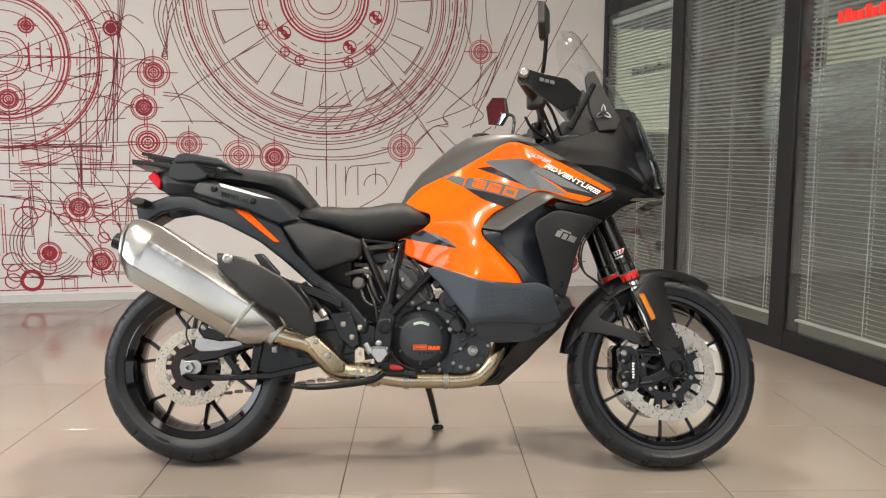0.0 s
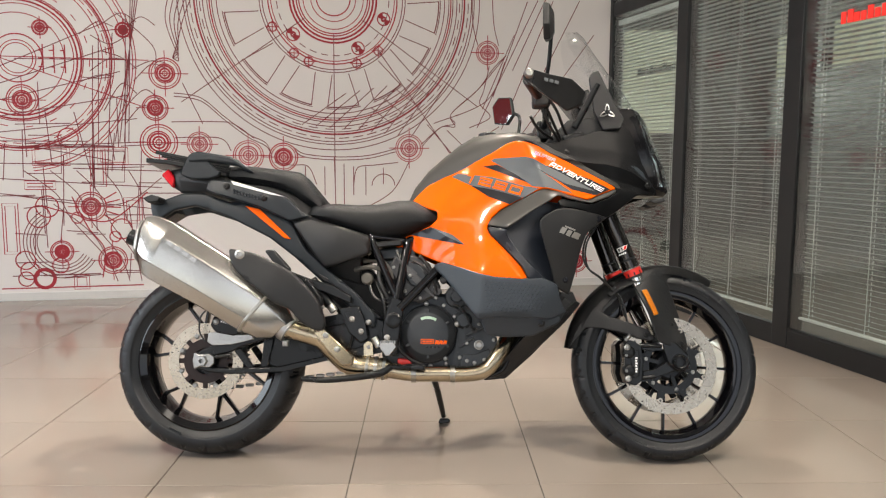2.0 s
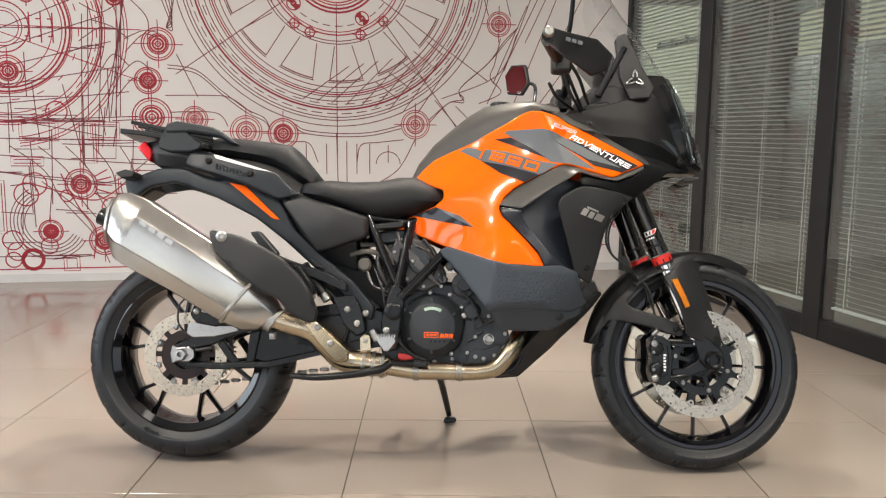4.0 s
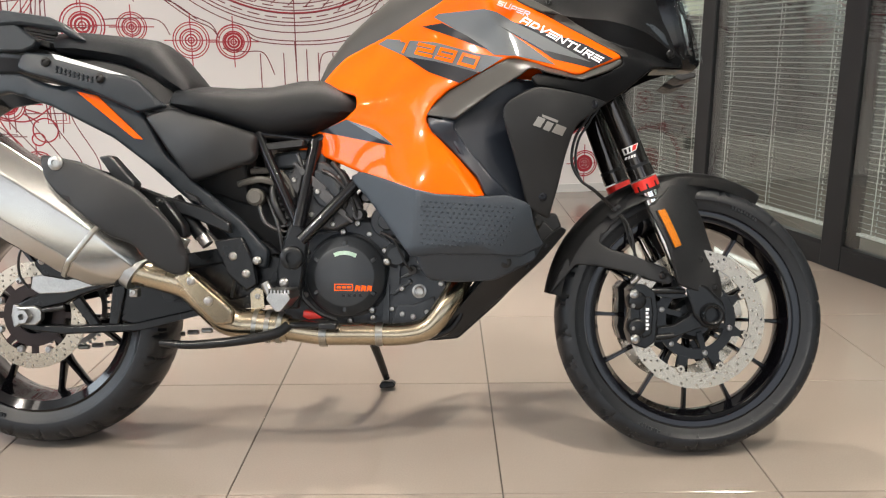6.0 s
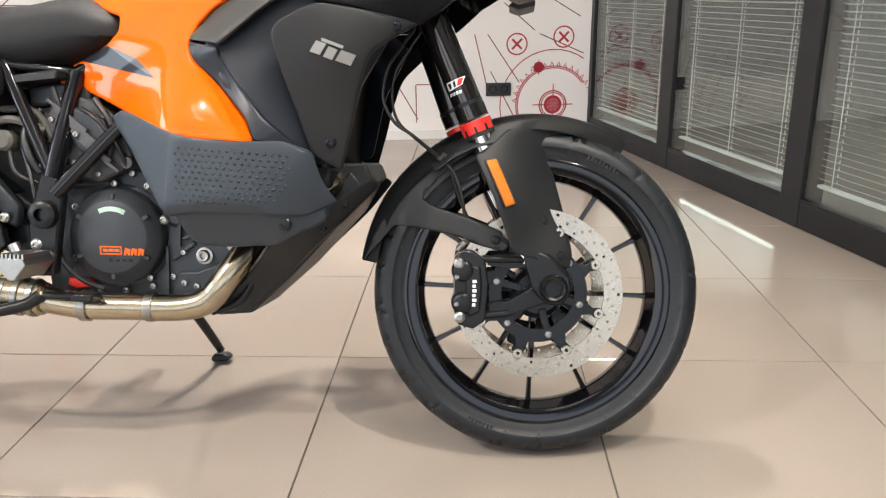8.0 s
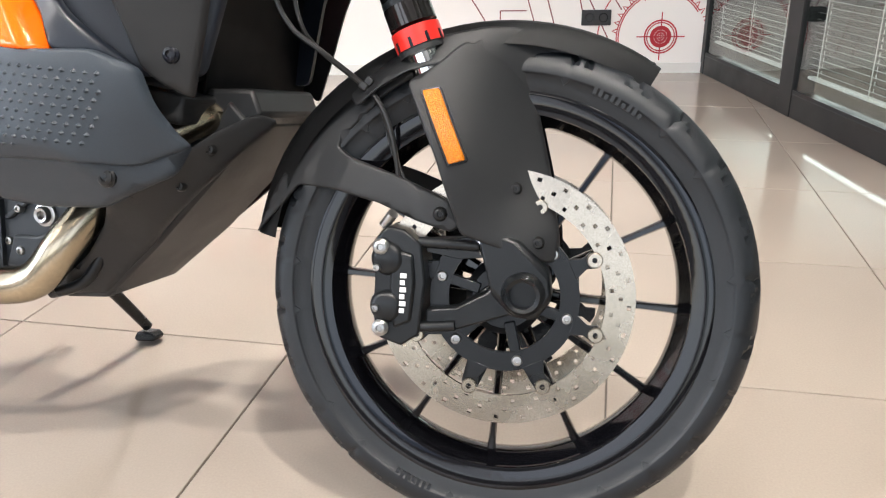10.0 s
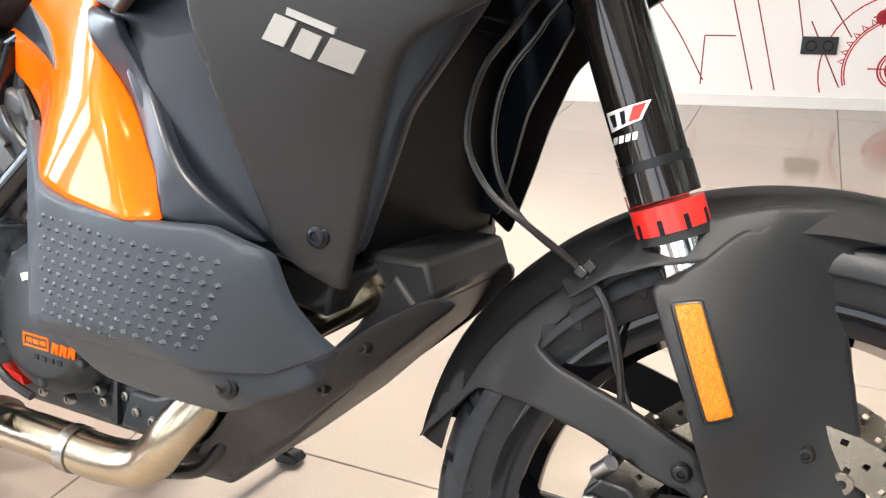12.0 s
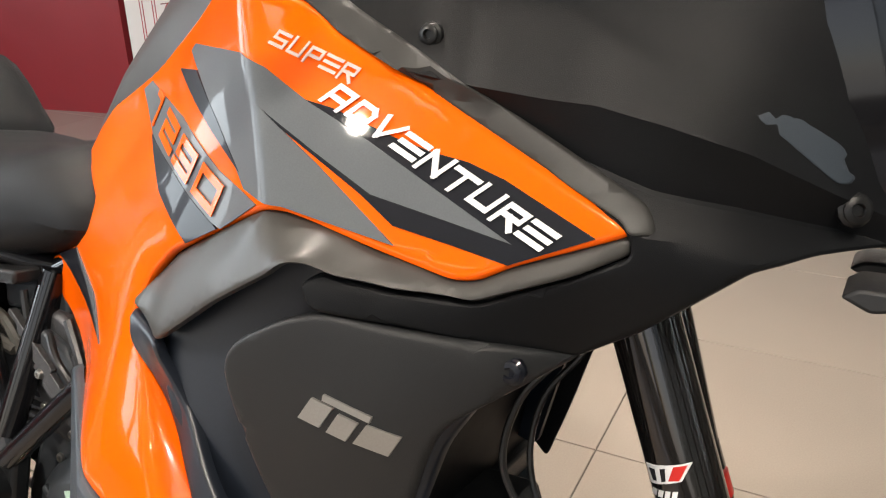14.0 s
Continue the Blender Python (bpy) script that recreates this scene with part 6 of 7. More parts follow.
def cowl_fold(x, z):
    """A ridge and, below it, a valley that run forward down the cowl."""
    a, b = along(RIDGE, x), along(VALLEY, x)
    fade = max(0.0, min(1.0, (x - 1.12) / 0.08)) * max(0.0, min(1.0, (1.535 - x) / 0.05))
    if z > a:
        h = 0.016 * max(0.0, 1 - (z - a) / 0.060)
    elif z > b:
        h = 0.016 - 0.028 * (a - z) / max(a - b, 1e-4)
    else:
        h = -0.012 + 0.016 * min(1.0, (b - z) / 0.028)
    return h * fade


CREASES = [(x, along(line, x)) for line in (RIDGE, VALLEY) for x in np.arange(1.14, 1.52, 0.004)]


cowl = panel("front_cowl", [(1.060, 1.060), (1.151, 1.053), (1.220, 1.077), (1.317, 1.110), (1.417, 1.146), (1.449, 1.170), (1.475, 1.119), (1.515, 1.018), (1.542, 0.924), (1.545, 0.905), (1.514, 0.903), (1.475, 0.896), (1.441, 0.884), (1.377, 0.831), (1.338, 0.806), (1.29, 0.812), (1.231, 0.824), (1.176, 0.828), (1.165, 0.845), (1.180, 0.856), (1.232, 0.847), (1.279, 0.844), (1.336, 0.868), (1.370, 0.888), (1.366, 0.903), (1.321, 0.930), (1.235, 0.973), (1.143, 1.017)], f_c, M_COWL, bike, 0.006, 0.010, 0.005, 0.006, "matt black front cowl", mirror=True, height=cowl_fold, extra_points=CREASES, smooth=18)
# a lighter plastic paints in the light on this upturned facet
panel("lit_cowl_facet", [(1.417, 0.994), (1.428, 0.984), (1.447, 0.972), (1.481, 0.946), (1.492, 0.948), (1.480, 0.972), (1.450, 0.990)], lambda x, z: f_c(x, z) - cowl_fold(x, z) + 0.0005 - 0.04 * (1.0 - z), M_PLASTIC2, cowl, 0.004, 0.008, 0.002, 0.006)
panel("tank_trim", [(1.090, 1.050), (1.112, 1.037), (1.143, 1.017), (1.189, 0.997), (1.235, 0.973), (1.321, 0.930), (1.361, 0.911), (1.368, 0.902), (1.384, 0.905), (1.374, 0.922), (1.331, 0.944), (1.246, 0.988), (1.200, 1.012), (1.155, 1.034), (1.120, 1.054)], lambda x, z: min(f_c(x, z) - cowl_fold(x, z) - 0.003, f_tank(x, z) + 0.004), M_TITAN2, cowl, 0.004, 0.010, 0.003, 0.006, "warm grey edge round the tank panel", mirror=True)
bolt((1.495, f_c(1.495, 0.930) - 0.014, 0.930), 0.010, cowl, M_DARKBOLT, (0.5, -0.85, 0.1))
bolt((1.206, f_c(1.206, 1.022) - cowl_fold(1.206, 1.022) - 0.003, 1.022), 0.0075, cowl, M_DARKBOLT)
nose = part("headlight", loft([[(xf - 0.10, -hw, z), (xf - 0.03, -hw * 0.85, z), (xf, -hw * 0.3, z), (xf, hw * 0.3, z), (xf - 0.03, hw * 0.85, z), (xf - 0.10, hw, z)] for z, xf, hw in ((1.20, 1.475, 0.075), (1.14, 1.505, 0.092), (1.05, 1.54, 0.085), (0.95, 1.572, 0.065), (0.915, 1.576, 0.05), (0.900, 1.56, 0.04))]), M_GLOSSBLACK, bike, "tall split headlight behind a clear lens", bevel=0.004)
for sy in (-1, 1):
    part("lens", loft([[(xf + 0.004, sy * hw * 0.25, z), (xf - 0.022, sy * hw * 0.88, z), (xf - 0.05, sy * hw * 1.02, z), (xf - 0.055, sy * hw * 0.9, z), (xf - 0.006, sy * hw * 0.2, z)] for z, xf, hw in ((1.17, 1.492, 0.088), (1.10, 1.522, 0.092), (1.0, 1.558, 0.077), (0.92, 1.58, 0.058))]), M_LENS, nose)
    part("reflector_strip", loft([[(xf - 0.026, sy * hw * 0.80, z), (xf - 0.036, sy * hw * 0.92, z), (xf - 0.045, sy * hw * 0.8, z)] for z, xf, hw in ((1.15, 1.502, 0.09), (1.0, 1.556, 0.077), (0.93, 1.576, 0.060))]), M_CHROME, nose)
for sy in (-1, 1):
    part("indicator", loft([[(1.525 + dx, sy * y, 0.872 + dz) for dx, dz in ((-0.03, 0.0), (-0.02, 0.008), (0.022, 0.010), (0.022, 0.0), (-0.01, -0.008))] for y in (0.02, 0.06, 0.095)]), M_PLASTIC, bike, "black front indicator under the cowl", bevel=0.003)
# windscreen
_ws = bmesh.new()
rows = []
for x, z, hw in ((1.468, 1.20, 0.10), (1.445, 1.24, 0.11), (1.41, 1.29, 0.112), (1.37, 1.345, 0.11), (1.325, 1.41, 0.10), (1.292, 1.465, 0.08), (1.268, 1.49, 0.045)):
    rows.append([_ws.verts.new((x - 0.75 * (u * hw) ** 2 / 0.14 - 0.04 * abs(u) ** 3, u * hw, z - 0.012 * u * u)) for u in [k / 6 - 1 for k in range(13)]])
for a, b in zip(rows, rows[1:]):
    for j in range(12):
        _ws.faces.new((a[j], a[j + 1], b[j + 1], b[j]))
bmesh.ops.solidify(_ws, geom=list(_ws.faces), thickness=0.004)
wind = part("windscreen", _ws, M_SCREEN, bike, "clear raised windscreen", smooth=60)
wind.visible_shadow = False

for sy in (-1, 1):
    br = part("screen_bracket", slab([(x, sy * 0.12, z) for x, z in ((1.290, 1.292), (1.300, 1.310), (1.322, 1.318), (1.372, 1.213), (1.408, 1.150), (1.395, 1.115), (1.335, 1.11), (1.305, 1.175))], 0.018 * -sy), M_PLASTIC, bike, "black windscreen bracket", bevel=0.004)
    if sy < 0:
        for k in range(3):
            a = radians(90 + 120 * k)
            part("knob_arm", tube([(1.349, -0.128, 1.170), (1.349 + 0.013 * math.cos(a - 0.5), -0.130, 1.170 + 0.013 * math.sin(a - 0.5)), (1.349 + 0.027 * math.cos(a), -0.129, 1.170 + 0.027 * math.sin(a)), (1.349 + 0.013 * math.cos(a + 0.5), -0.130, 1.170 + 0.013 * math.sin(a + 0.5)), (1.349, -0.128, 1.170)], 0.0022, 6), M_ALLOY, br)
        part("knob", lathe([(0, -0.016), (0.008, -0.014), (0.009, 0.0), (0, 0)], 16, (1.349, -0.118, 1.170)), M_SATIN, br)
part("screen_stay", rod((1.24, -0.115, 1.12), (1.32, -0.115, 1.27), 0.011, 10), M_SATIN, bike)
part("screen_stay", rod((1.24, 0.115, 1.12), (1.32, 0.115, 1.27), 0.011, 10), M_SATIN, bike)
part("dashboard", box(-0.012, 0.012, -0.095, 0.095, -0.06, 0.06, m=pose(1.245, 0, 1.225, 0, -38, 0)), M_GLOSSBLACK, bike, "black flat dashboard screen", bevel=0.006)
part("dash_tray", prism([(1.13, 1.06), (1.25, 1.085), (1.37, 1.11), (1.41, 1.13), (1.30, 1.16), (1.22, 1.15)], -0.10, 0.10), M_PLASTIC, bike, bevel=0.006)

# ---- steering: bars, mirrors, fork, front brakes ----
bar = front(part("handlebar", tube([(1.03, -0.425, 1.178), (1.10, -0.24, 1.168), (1.135, -0.12, 1.15), (1.14, 0, 1.13), (1.135, 0.12, 1.15), (1.10, 0.24, 1.168), (1.03, 0.425, 1.178)], 0.0125, 14), M_SATIN, bike, "black handlebar"))
for sy in (-1, 1):
    part("grip", tube([(1.03, sy * 0.425, 1.178), (1.075, sy * 0.31, 1.171)], 0.018, 16), M_RUBBER, bar)
    part("switch_box", box(-0.025, 0.03, -0.025, 0.025, -0.03, 0.025, m=pose(1.092, sy * 0.265, 1.168)), M_PLASTIC, bar, bevel=0.008)
    part("lever", tube([(1.115, sy * 0.24, 1.18), (1.13, sy * 0.32, 1.165), (1.095, sy * 0.42, 1.165)], [0.007, 0.006, 0.006], 8), M_SATIN, bar)
    g = part("hand_guard", slab([(1.014, sy * 0.441, 1.198), (1.026, sy * 0.442, 1.209), (1.085, sy * 0.441, 1.193), (1.166, sy * 0.411, 1.188), (1.219, sy * 0.363, 1.163), (1.206, sy * 0.352, 1.127), (1.156, sy * 0.368, 1.102), (1.099, sy * 0.405, 1.127), (1.035, sy * 0.437, 1.158), (1.011, sy * 0.441, 1.178)], -0.02 * sy, dy=(0.3, 1, 0)), M_PLASTIC, bar, "black plastic hand guard", bevel=0.007, segs=3)
    if sy < 0:
        part("bar_end", lathe([(0, -0.012), (0.010, -0.012), (0.014, -0.008), (0.015, 0.004), (0, 0.004)], 20, (1.030, -0.444, 1.190)), M_ALLOY, g)
        for i in range(3):
            part("badge_bar", slab([(1.075 + i * 0.017, -0.4425 + i * 0.006, 1.170 - i * 0.002), (1.088 + i * 0.017, -0.438 + i * 0.006, 1.168 - i * 0.002), (1.090 + i * 0.017, -0.4375 + i * 0.006, 1.178 - i * 0.002), (1.077 + i * 0.017, -0.442 + i * 0.006, 1.180 - i * 0.002)], 0.004), M_GREY, g)
    mirc = Vector((1.084, -0.40, 1.367)) if sy < 0 else Vector((1.045, 0.385, 1.318))
    part("mirror_stalk", tube([(1.09, sy * 0.28, 1.19), (1.104, sy * 0.328, 1.231), (1.108, sy * 0.36, 1.291), mirc + Vector((0.024, -sy * 0.008, -0.008))], 0.0065, 10), M_SATIN, bar)
    turn = Matrix.Translation(mirc) @ pose(0, 0, 0, 0, 0, 42 if sy > 0 else -14)
    hexa = [(-0.055, -0.025), (-0.040, 0.050), (0.025, 0.062), (0.058, 0.030), (0.045, -0.045), (-0.020, -0.062)]
    hb = loft([[(0.0, a, b) for a, b in hexa], [(0.018, a * 0.95, b * 0.95) for a, b in hexa], [(0.030, a * 0.55, b * 0.55) for a, b in hexa]])
    bmesh.ops.transform(hb, matrix=turn, verts=hb.verts)
    mi = part("mirror", hb, M_PLASTIC, bar, "black angular mirror", bevel=0.003)
    gb = loft([[(-0.0008, a * 0.9, b * 0.9) for a, b in hexa], [(0.001, a * 0.9, b * 0.9) for a, b in hexa]])
    bmesh.ops.transform(gb, matrix=turn, verts=gb.verts)
    part("mirror_glass", gb, M_MIRROR, bar, smooth=0)
part("bar_clamp", box(1.115, 1.165, -0.06, 0.06, 1.09, 1.155), M_SATIN, bar, bevel=0.006)
for pts in ([(1.10, -0.25, 1.18), (1.14, -0.20, 1.12), (1.19, -0.10, 1.07), (1.22, -0.06, 0.98)], [(1.095, -0.27, 1.17), (1.12, -0.24, 1.10), (1.18, -0.14, 1.05), (1.20, -0.08, 0.97)], [(1.10, 0.25, 1.18), (1.14, 0.18, 1.11), (1.19, 0.10, 1.06)], [(1.12, -0.23, 1.19), (1.16, -0.19, 1.15), (1.20, -0.12, 1.10), (1.24, -0.08, 1.06)], [(1.07, -0.2, 1.13), (1.10, -0.16, 1.10), (1.16, -0.10, 1.08)]):
    part("control_cable", tube(pts, 0.005, 8), M_CABLE, bar)

FX = lambda z: 1.438 - 0.424 * (z - 0.627)      # the fork's line
FY = 0.070
fork = front(part("triple_clamp", slab([(FX(0.93) - 0.05, -0.12, 0.93), (FX(0.93) + 0.03, -0.12, 0.945), (FX(0.89) + 0.03, -0.12, 0.90), (FX(0.89) - 0.05, -0.12, 0.885)], 0.24), M_SATIN, bike, "black fork clamps", bevel=0.01))
part("upper_clamp", slab([(FX(1.10) - 0.05, -0.12, 1.09), (FX(1.10) + 0.03, -0.12, 1.105), (FX(1.07) + 0.03, -0.12, 1.075), (FX(1.07) - 0.05, -0.12, 1.06)], 0.24), M_SATIN, fork, bevel=0.01)
for sy in (-1, 1):
    y = sy * FY
    dx = 0.0 if sy < 0 else -0.028
    part("fork_tube", rod((FX(0.655) + dx, y, 0.655), (FX(1.11), y, 1.11), 0.0285, 28), M_FORKTUBE, fork, "gloss black upper fork tube")
    part("fork_sleeve", rod((FX(0.645) + dx, y, 0.645), (FX(0.668) + dx, y, 0.668), 0.0297, 28), M_FORKTUBE, fork)
    part("fork_collar", rod((FX(0.669) + dx, y, 0.669), (FX(0.676) + dx, y, 0.676), 0.0290, 28), M_SATIN, fork)
    ring_ = part("seal_ring", rod((FX(0.620) + dx, y, 0.620), (FX(0.641) + dx, y, 0.641), 0.0306, 32), M_RED, fork, "red fork seal ring")
    if sy < 0:
        for k in range(5):
            q = Matrix.Translation((FX(0.628), y, 0.628)) @ pose(0, 0, 0, 0, -23, 0) @ pose(0, 0, 0, 0, 0, -20 - 40 * k)
            part("ring_slot", box(0.0296, 0.0312, -0.002, 0.002, -0.009, 0.003, m=q), M_BLACKDECAL, ring_, smooth=0)
    part("seal_lip", rod((FX(0.613) + dx, y, 0.613), (FX(0.620) + dx, y, 0.620), 0.0292, 28), M_PLASTIC, fork)
    part("fork_slider", rod((FX(0.38) + dx * 0.3, y, 0.38), (FX(0.615) + dx, y, 0.615), 0.0215, 28), M_CHROME, fork, "chromed fork slider")
    lug = bmesh.new()
    prism([(1.525, 0.392), (1.545, 0.405), (1.575, 0.395), (1.612, 0.36), (1.618, 0.325), (1.60, 0.298), (1.57, 0.300), (1.545, 0.325)], y - 0.024 if sy < 0 else y - 0.02, y + 0.02 if sy < 0 else y + 0.024, lug)
    foot_ = part("axle_lug", lug, M_SATIN, fork, bevel=0.007, segs=3)
    part("caliper_arm", prism([(1.56, 0.352), (1.585, 0.335), (1.58, 0.305), (1.49, 0.272), (1.462, 0.280), (1.462, 0.300), (1.50, 0.305), (1.535, 0.325)], y - 0.012, y + 0.010), M_SATIN, fork, bevel=0.004)
    part("caliper_arm", prism([(1.545, 0.402), (1.555, 0.372), (1.50, 0.366), (1.46, 0.372), (1.458, 0.388), (1.50, 0.392)], y - 0.012, y + 0.010), M_SATIN, fork, bevel=0.004)
    part("axle_end", lathe([(0.0165, 0.012), (0.0165, -0.013), (0.021, -0.015), (0.0255, -0.010), (0.027, 0.0), (0.027, 0.02), (0, 0.02), (0, 0.012)], 28, (1.583, y - 0.024, 0.331)) if sy < 0 else lathe([(0.0, 0.012), (0.02, 0.012), (0.024, 0.0), (0.024, -0.02), (0, -0.02)], 28, (1.583, y + 0.024, 0.331)), M_SATIN, fork)
    if sy < 0:
        # a black disc paints the shade inside the hollow axle
        part("axle_bore_shade", lathe([(0, 0.0), (0.0162, 0.0), (0.0162, 0.02), (0, 0.02)], 24, (1.583, y - 0.016, 0.331)), M_BLACKDECAL, fork)
    cal = part("front_caliper", prism([(1.397, 0.386), (1.411, 0.402), (1.433, 0.399), (1.455, 0.382), (1.462, 0.336), (1.456, 0.268), (1.434, 0.252), (1.406, 0.260), (1.396, 0.290), (1.403, 0.335)], y - 0.022 if sy < 0 else y - 0.04, y + 0.04 if sy < 0 else y + 0.022), M_SATIN, fork, "black four-piston brake caliper", bevel=0.008, segs=3)
    if sy < 0:
        for zc in (0.362, 0.302):
            part("piston_boss", lathe([(0, -0.030), (0.014, -0.030), (0.019, -0.027), (0.022, -0.020), (0.0225, 0.0), (0, 0.0)], 24, (1.414, y, zc)), M_SATIN, cal)
        part("caliper_rib", prism([(1.420, 0.375), (1.446, 0.370), (1.450, 0.335), (1.446, 0.285), (1.424, 0.275), (1.418, 0.33)], y - 0.027, y - 0.018), M_SATIN, cal, bevel=0.005)
        for i in range(6):
            zz = 0.296 + i * 0.0088
            part("letter_bar", box(1.4315, 1.4375 + 0.0018 * (i % 2), y - 0.0285, y - 0.026, zz, zz + 0.0058), M_WHITE, cal, smooth=0)
        for x, z, r in ((1.406, 0.377, 0.0085), (1.402, 0.351, 0.0045), (1.402, 0.300, 0.0045), (1.408, 0.275, 0.0085)):
            bolt((x, y - 0.031, z), r, cal, M_ALLOY)
        part("caliper_bolt", rod((1.45, y - 0.012, 0.384), (1.525, y - 0.012, 0.384), 0.007, 10), M_SATIN, cal)
        part("caliper_bolt", rod((1.45, y - 0.012, 0.276), (1.50, y - 0.012, 0.282), 0.007, 10), M_SATIN, cal)
        part("banjo", rod((1.405, y - 0.01, 0.402), (1.418, y - 0.02, 0.418), 0.007, 10), M_ALLOY, cal)
    # fork guard: wraps the leg
    f_g = spline_y([(1.434, .575, -.109), (1.452, .566, -.110), (1.509, .488, -.110), (1.514, .40, -.105), (1.565, .456, -.074), (1.596, .393, -.078), (1.619, .367, -.062), (1.582, .559, -.030), (1.53, .60, -.065), (1.48, .62, -.085), (1.625, .43, -.045), (1.52, .53, -.092), (1.535, .44, -.098)])
    if sy < 0:
        guard = panel("fork_guard", [(1.432, 0.577), (1.463, 0.597), (1.490, 0.625), (1.52, 0.640), (1.57, 0.625), (1.583, 0.556), (1.604, 0.478), (1.621, 0.400), (1.623, 0.374), (1.613, 0.365), (1.570, 0.377), (1.504, 0.399), (1.472, 0.491)], f_g, M_PLASTIC, fork, 0.004, 0.011, 0.005, 0.008, "matt black fork guard", mirror=True)
        for x, z in ((1.565, 0.456), (1.596, 0.392)):
            bolt((x, f_g(x, z) - 0.001, z), 0.0065, fork, M_DARKBOLT)
        rf = panel("side_reflector", [(1.450, 0.568), (1.473, 0.573), (1.511, 0.488), (1.489, 0.480)], f_g, M_CABLE, fork, 0.003, 0.012, 0.001, 0.003, "amber side reflector in a dark frame", lift=0.004)
        panel("reflector_lens", [(1.453, 0.567), (1.472, 0.571), (1.508, 0.489), (1.490, 0.483)], f_g, M_REFLECT, rf, 0.003, 0.008, 0.0015, 0.003, lift=0.007)
# decal on the fork: white, red and dark flashes
f_wp = lambda x, z: -FY - math.sqrt(max(0.0288 ** 2 - ((x - FX(z)) * 0.92) ** 2, 1e-6))
for pts, m_ in (([(1.378, 0.708), (1.413, 0.722), (1.408, 0.706), (1.384, 0.693)], M_WHITE), ([(1.400, 0.7155), (1.410, 0.7195), (1.406, 0.706), (1.398, 0.703)], M_RED), ([(1.381, 0.706), (1.386, 0.708), (1.389, 0.699), (1.386, 0.697)], M_BLACKDECAL), ([(1.390, 0.710), (1.394, 0.712), (1.396, 0.702), (1.393, 0.700)], M_BLACKDECAL)):
    panel("fork_decal", pts, f_wp, m_, fork, 0.0004, 0.005, 0, 0, lift=0.0008 if m_ is M_WHITE else 0.0014)
for i in range(4):
    x0 = 1.386 + i * 0.0055
    panel("fork_decal", [(x0, 0.689 + i * 0.002), (x0 + 0.004, 0.6905 + i * 0.002), (x0 + 0.004, 0.6845 + i * 0.002), (x0, 0.683 + i * 0.002)], f_wp, M_WHITE, fork, 0.0004, 0.005, 0, 0, lift=0.0008)

# front mudguard: a shell round the tyre with side arms
def guard_radius(a):
    """The mudguard's reach from the axle: close over the front, wider towards the rear."""
    return 0.330 + 0.036 * max(0.0, min(1.0, (a - 62) / 90)) ** 0.8


_fm = bmesh.new()
rows = []
for i in range(31):
    a = 62 + 109 * i / 30
    t = i / 30
    hw = 0.010 + 0.048 * min(1, t / 0.34) - 0.016 * max(0, (t - 0.72) / 0.28)
    r = guard_radius(a)
    row = []
    for u in [k / 7 - 1 for k in range(15)]:
        drop = 0.012 * u * u + 0.022 * max(0, abs(u) - 0.75) / 0.25
        row.append(_fm.verts.new((1.575 + (r - drop) * math.cos(radians(a)), u * hw, FA.z + (r - drop) * math.sin(radians(a)))))
    rows.append(row)
for a, b in zip(rows, rows[1:]):
    for j in range(14):
        _fm.faces.new((a[j], a[j + 1], b[j + 1], b[j]))
bmesh.ops.solidify(_fm, geom=list(_fm.faces), thickness=0.0035)
bmesh.ops.recalc_face_normals(_fm, faces=_fm.faces)
fend = front(part("front_mudguard", _fm, M_PLASTIC, bike, "matt black front mudguard", smooth=50))
f_a = spline_y([(1.21, .371, -.045), (1.33, .493, -.055), (1.474, .42, -.08), (1.277, .442, -.05), (1.366, .566, -.045), (1.42, .60, -.055), (1.50, .40, -.085)])
panel("mudguard_arm", [(1.221, 0.375), (1.240, 0.425), (1.276, 0.492), (1.312, 0.536), (1.351, 0.573), (1.411, 0.606), (1.44, 0.612), (1.436, 0.590), (1.395, 0.564), (1.354, 0.523), (1.334, 0.496), (1.354, 0.482), (1.420, 0.462), (1.484, 0.437), (1.500, 0.408), (1.490, 0.398), (1.446, 0.408), (1.391, 0.428), (1.327, 0.441), (1.280, 0.443), (1.258, 0.416)], f_a, M_PLASTIC, fend, 0.004, 0.012, 0.004, 0.006, "matt black mudguard arm", mirror=True)
f_a2 = spline_y([(1.43, .58, -.10), (1.48, .62, -.080), (1.53, .645, -.055), (1.6, .64, -.025), (1.718, .615, -0.006), (1.582, .559, -.030), (1.64, .585, -.018), (1.40, .60, -.06), (1.36, .57, -.055)])
panel("mudguard_side", [(1.345, 0.562), (1.40, 0.606), (1.463, 0.634), (1.518, 0.648), (1.576, 0.651), (1.632, 0.645), (1.684, 0.630), (1.724, 0.615), (1.720, 0.609), (1.675, 0.606), (1.637, 0.600), (1.600, 0.578), (1.582, 0.556), (1.565, 0.560), (1.52, 0.600), (1.47, 0.600), (1.43, 0.590), (1.39, 0.570), (1.36, 0.545)], f_a2, M_PLASTIC, fend, 0.004, 0.011, 0.004, 0.006, mirror=True)
bolt((1.475, -0.083, 0.420), 0.0075, fend, M_DARKBOLT)
# brake lines with their clip
ln = front(part("brake_line", tube([(1.22, -0.06, 0.96), (1.315, -0.09, 0.83), (1.302, -0.092, 0.783), (1.271, -0.094, 0.736), (1.262, -0.094, 0.679), (1.283, -0.09, 0.637), (1.318, -0.089, 0.612), (1.366, -0.062, 0.574), (1.392, -0.066, 0.548), (1.408, -0.066, 0.508), (1.416, -0.060, 0.455), (1.414, -0.066, 0.415)], 0.0034, 8), M_CABLE, bike, "black brake line clipped to the mudguard"))
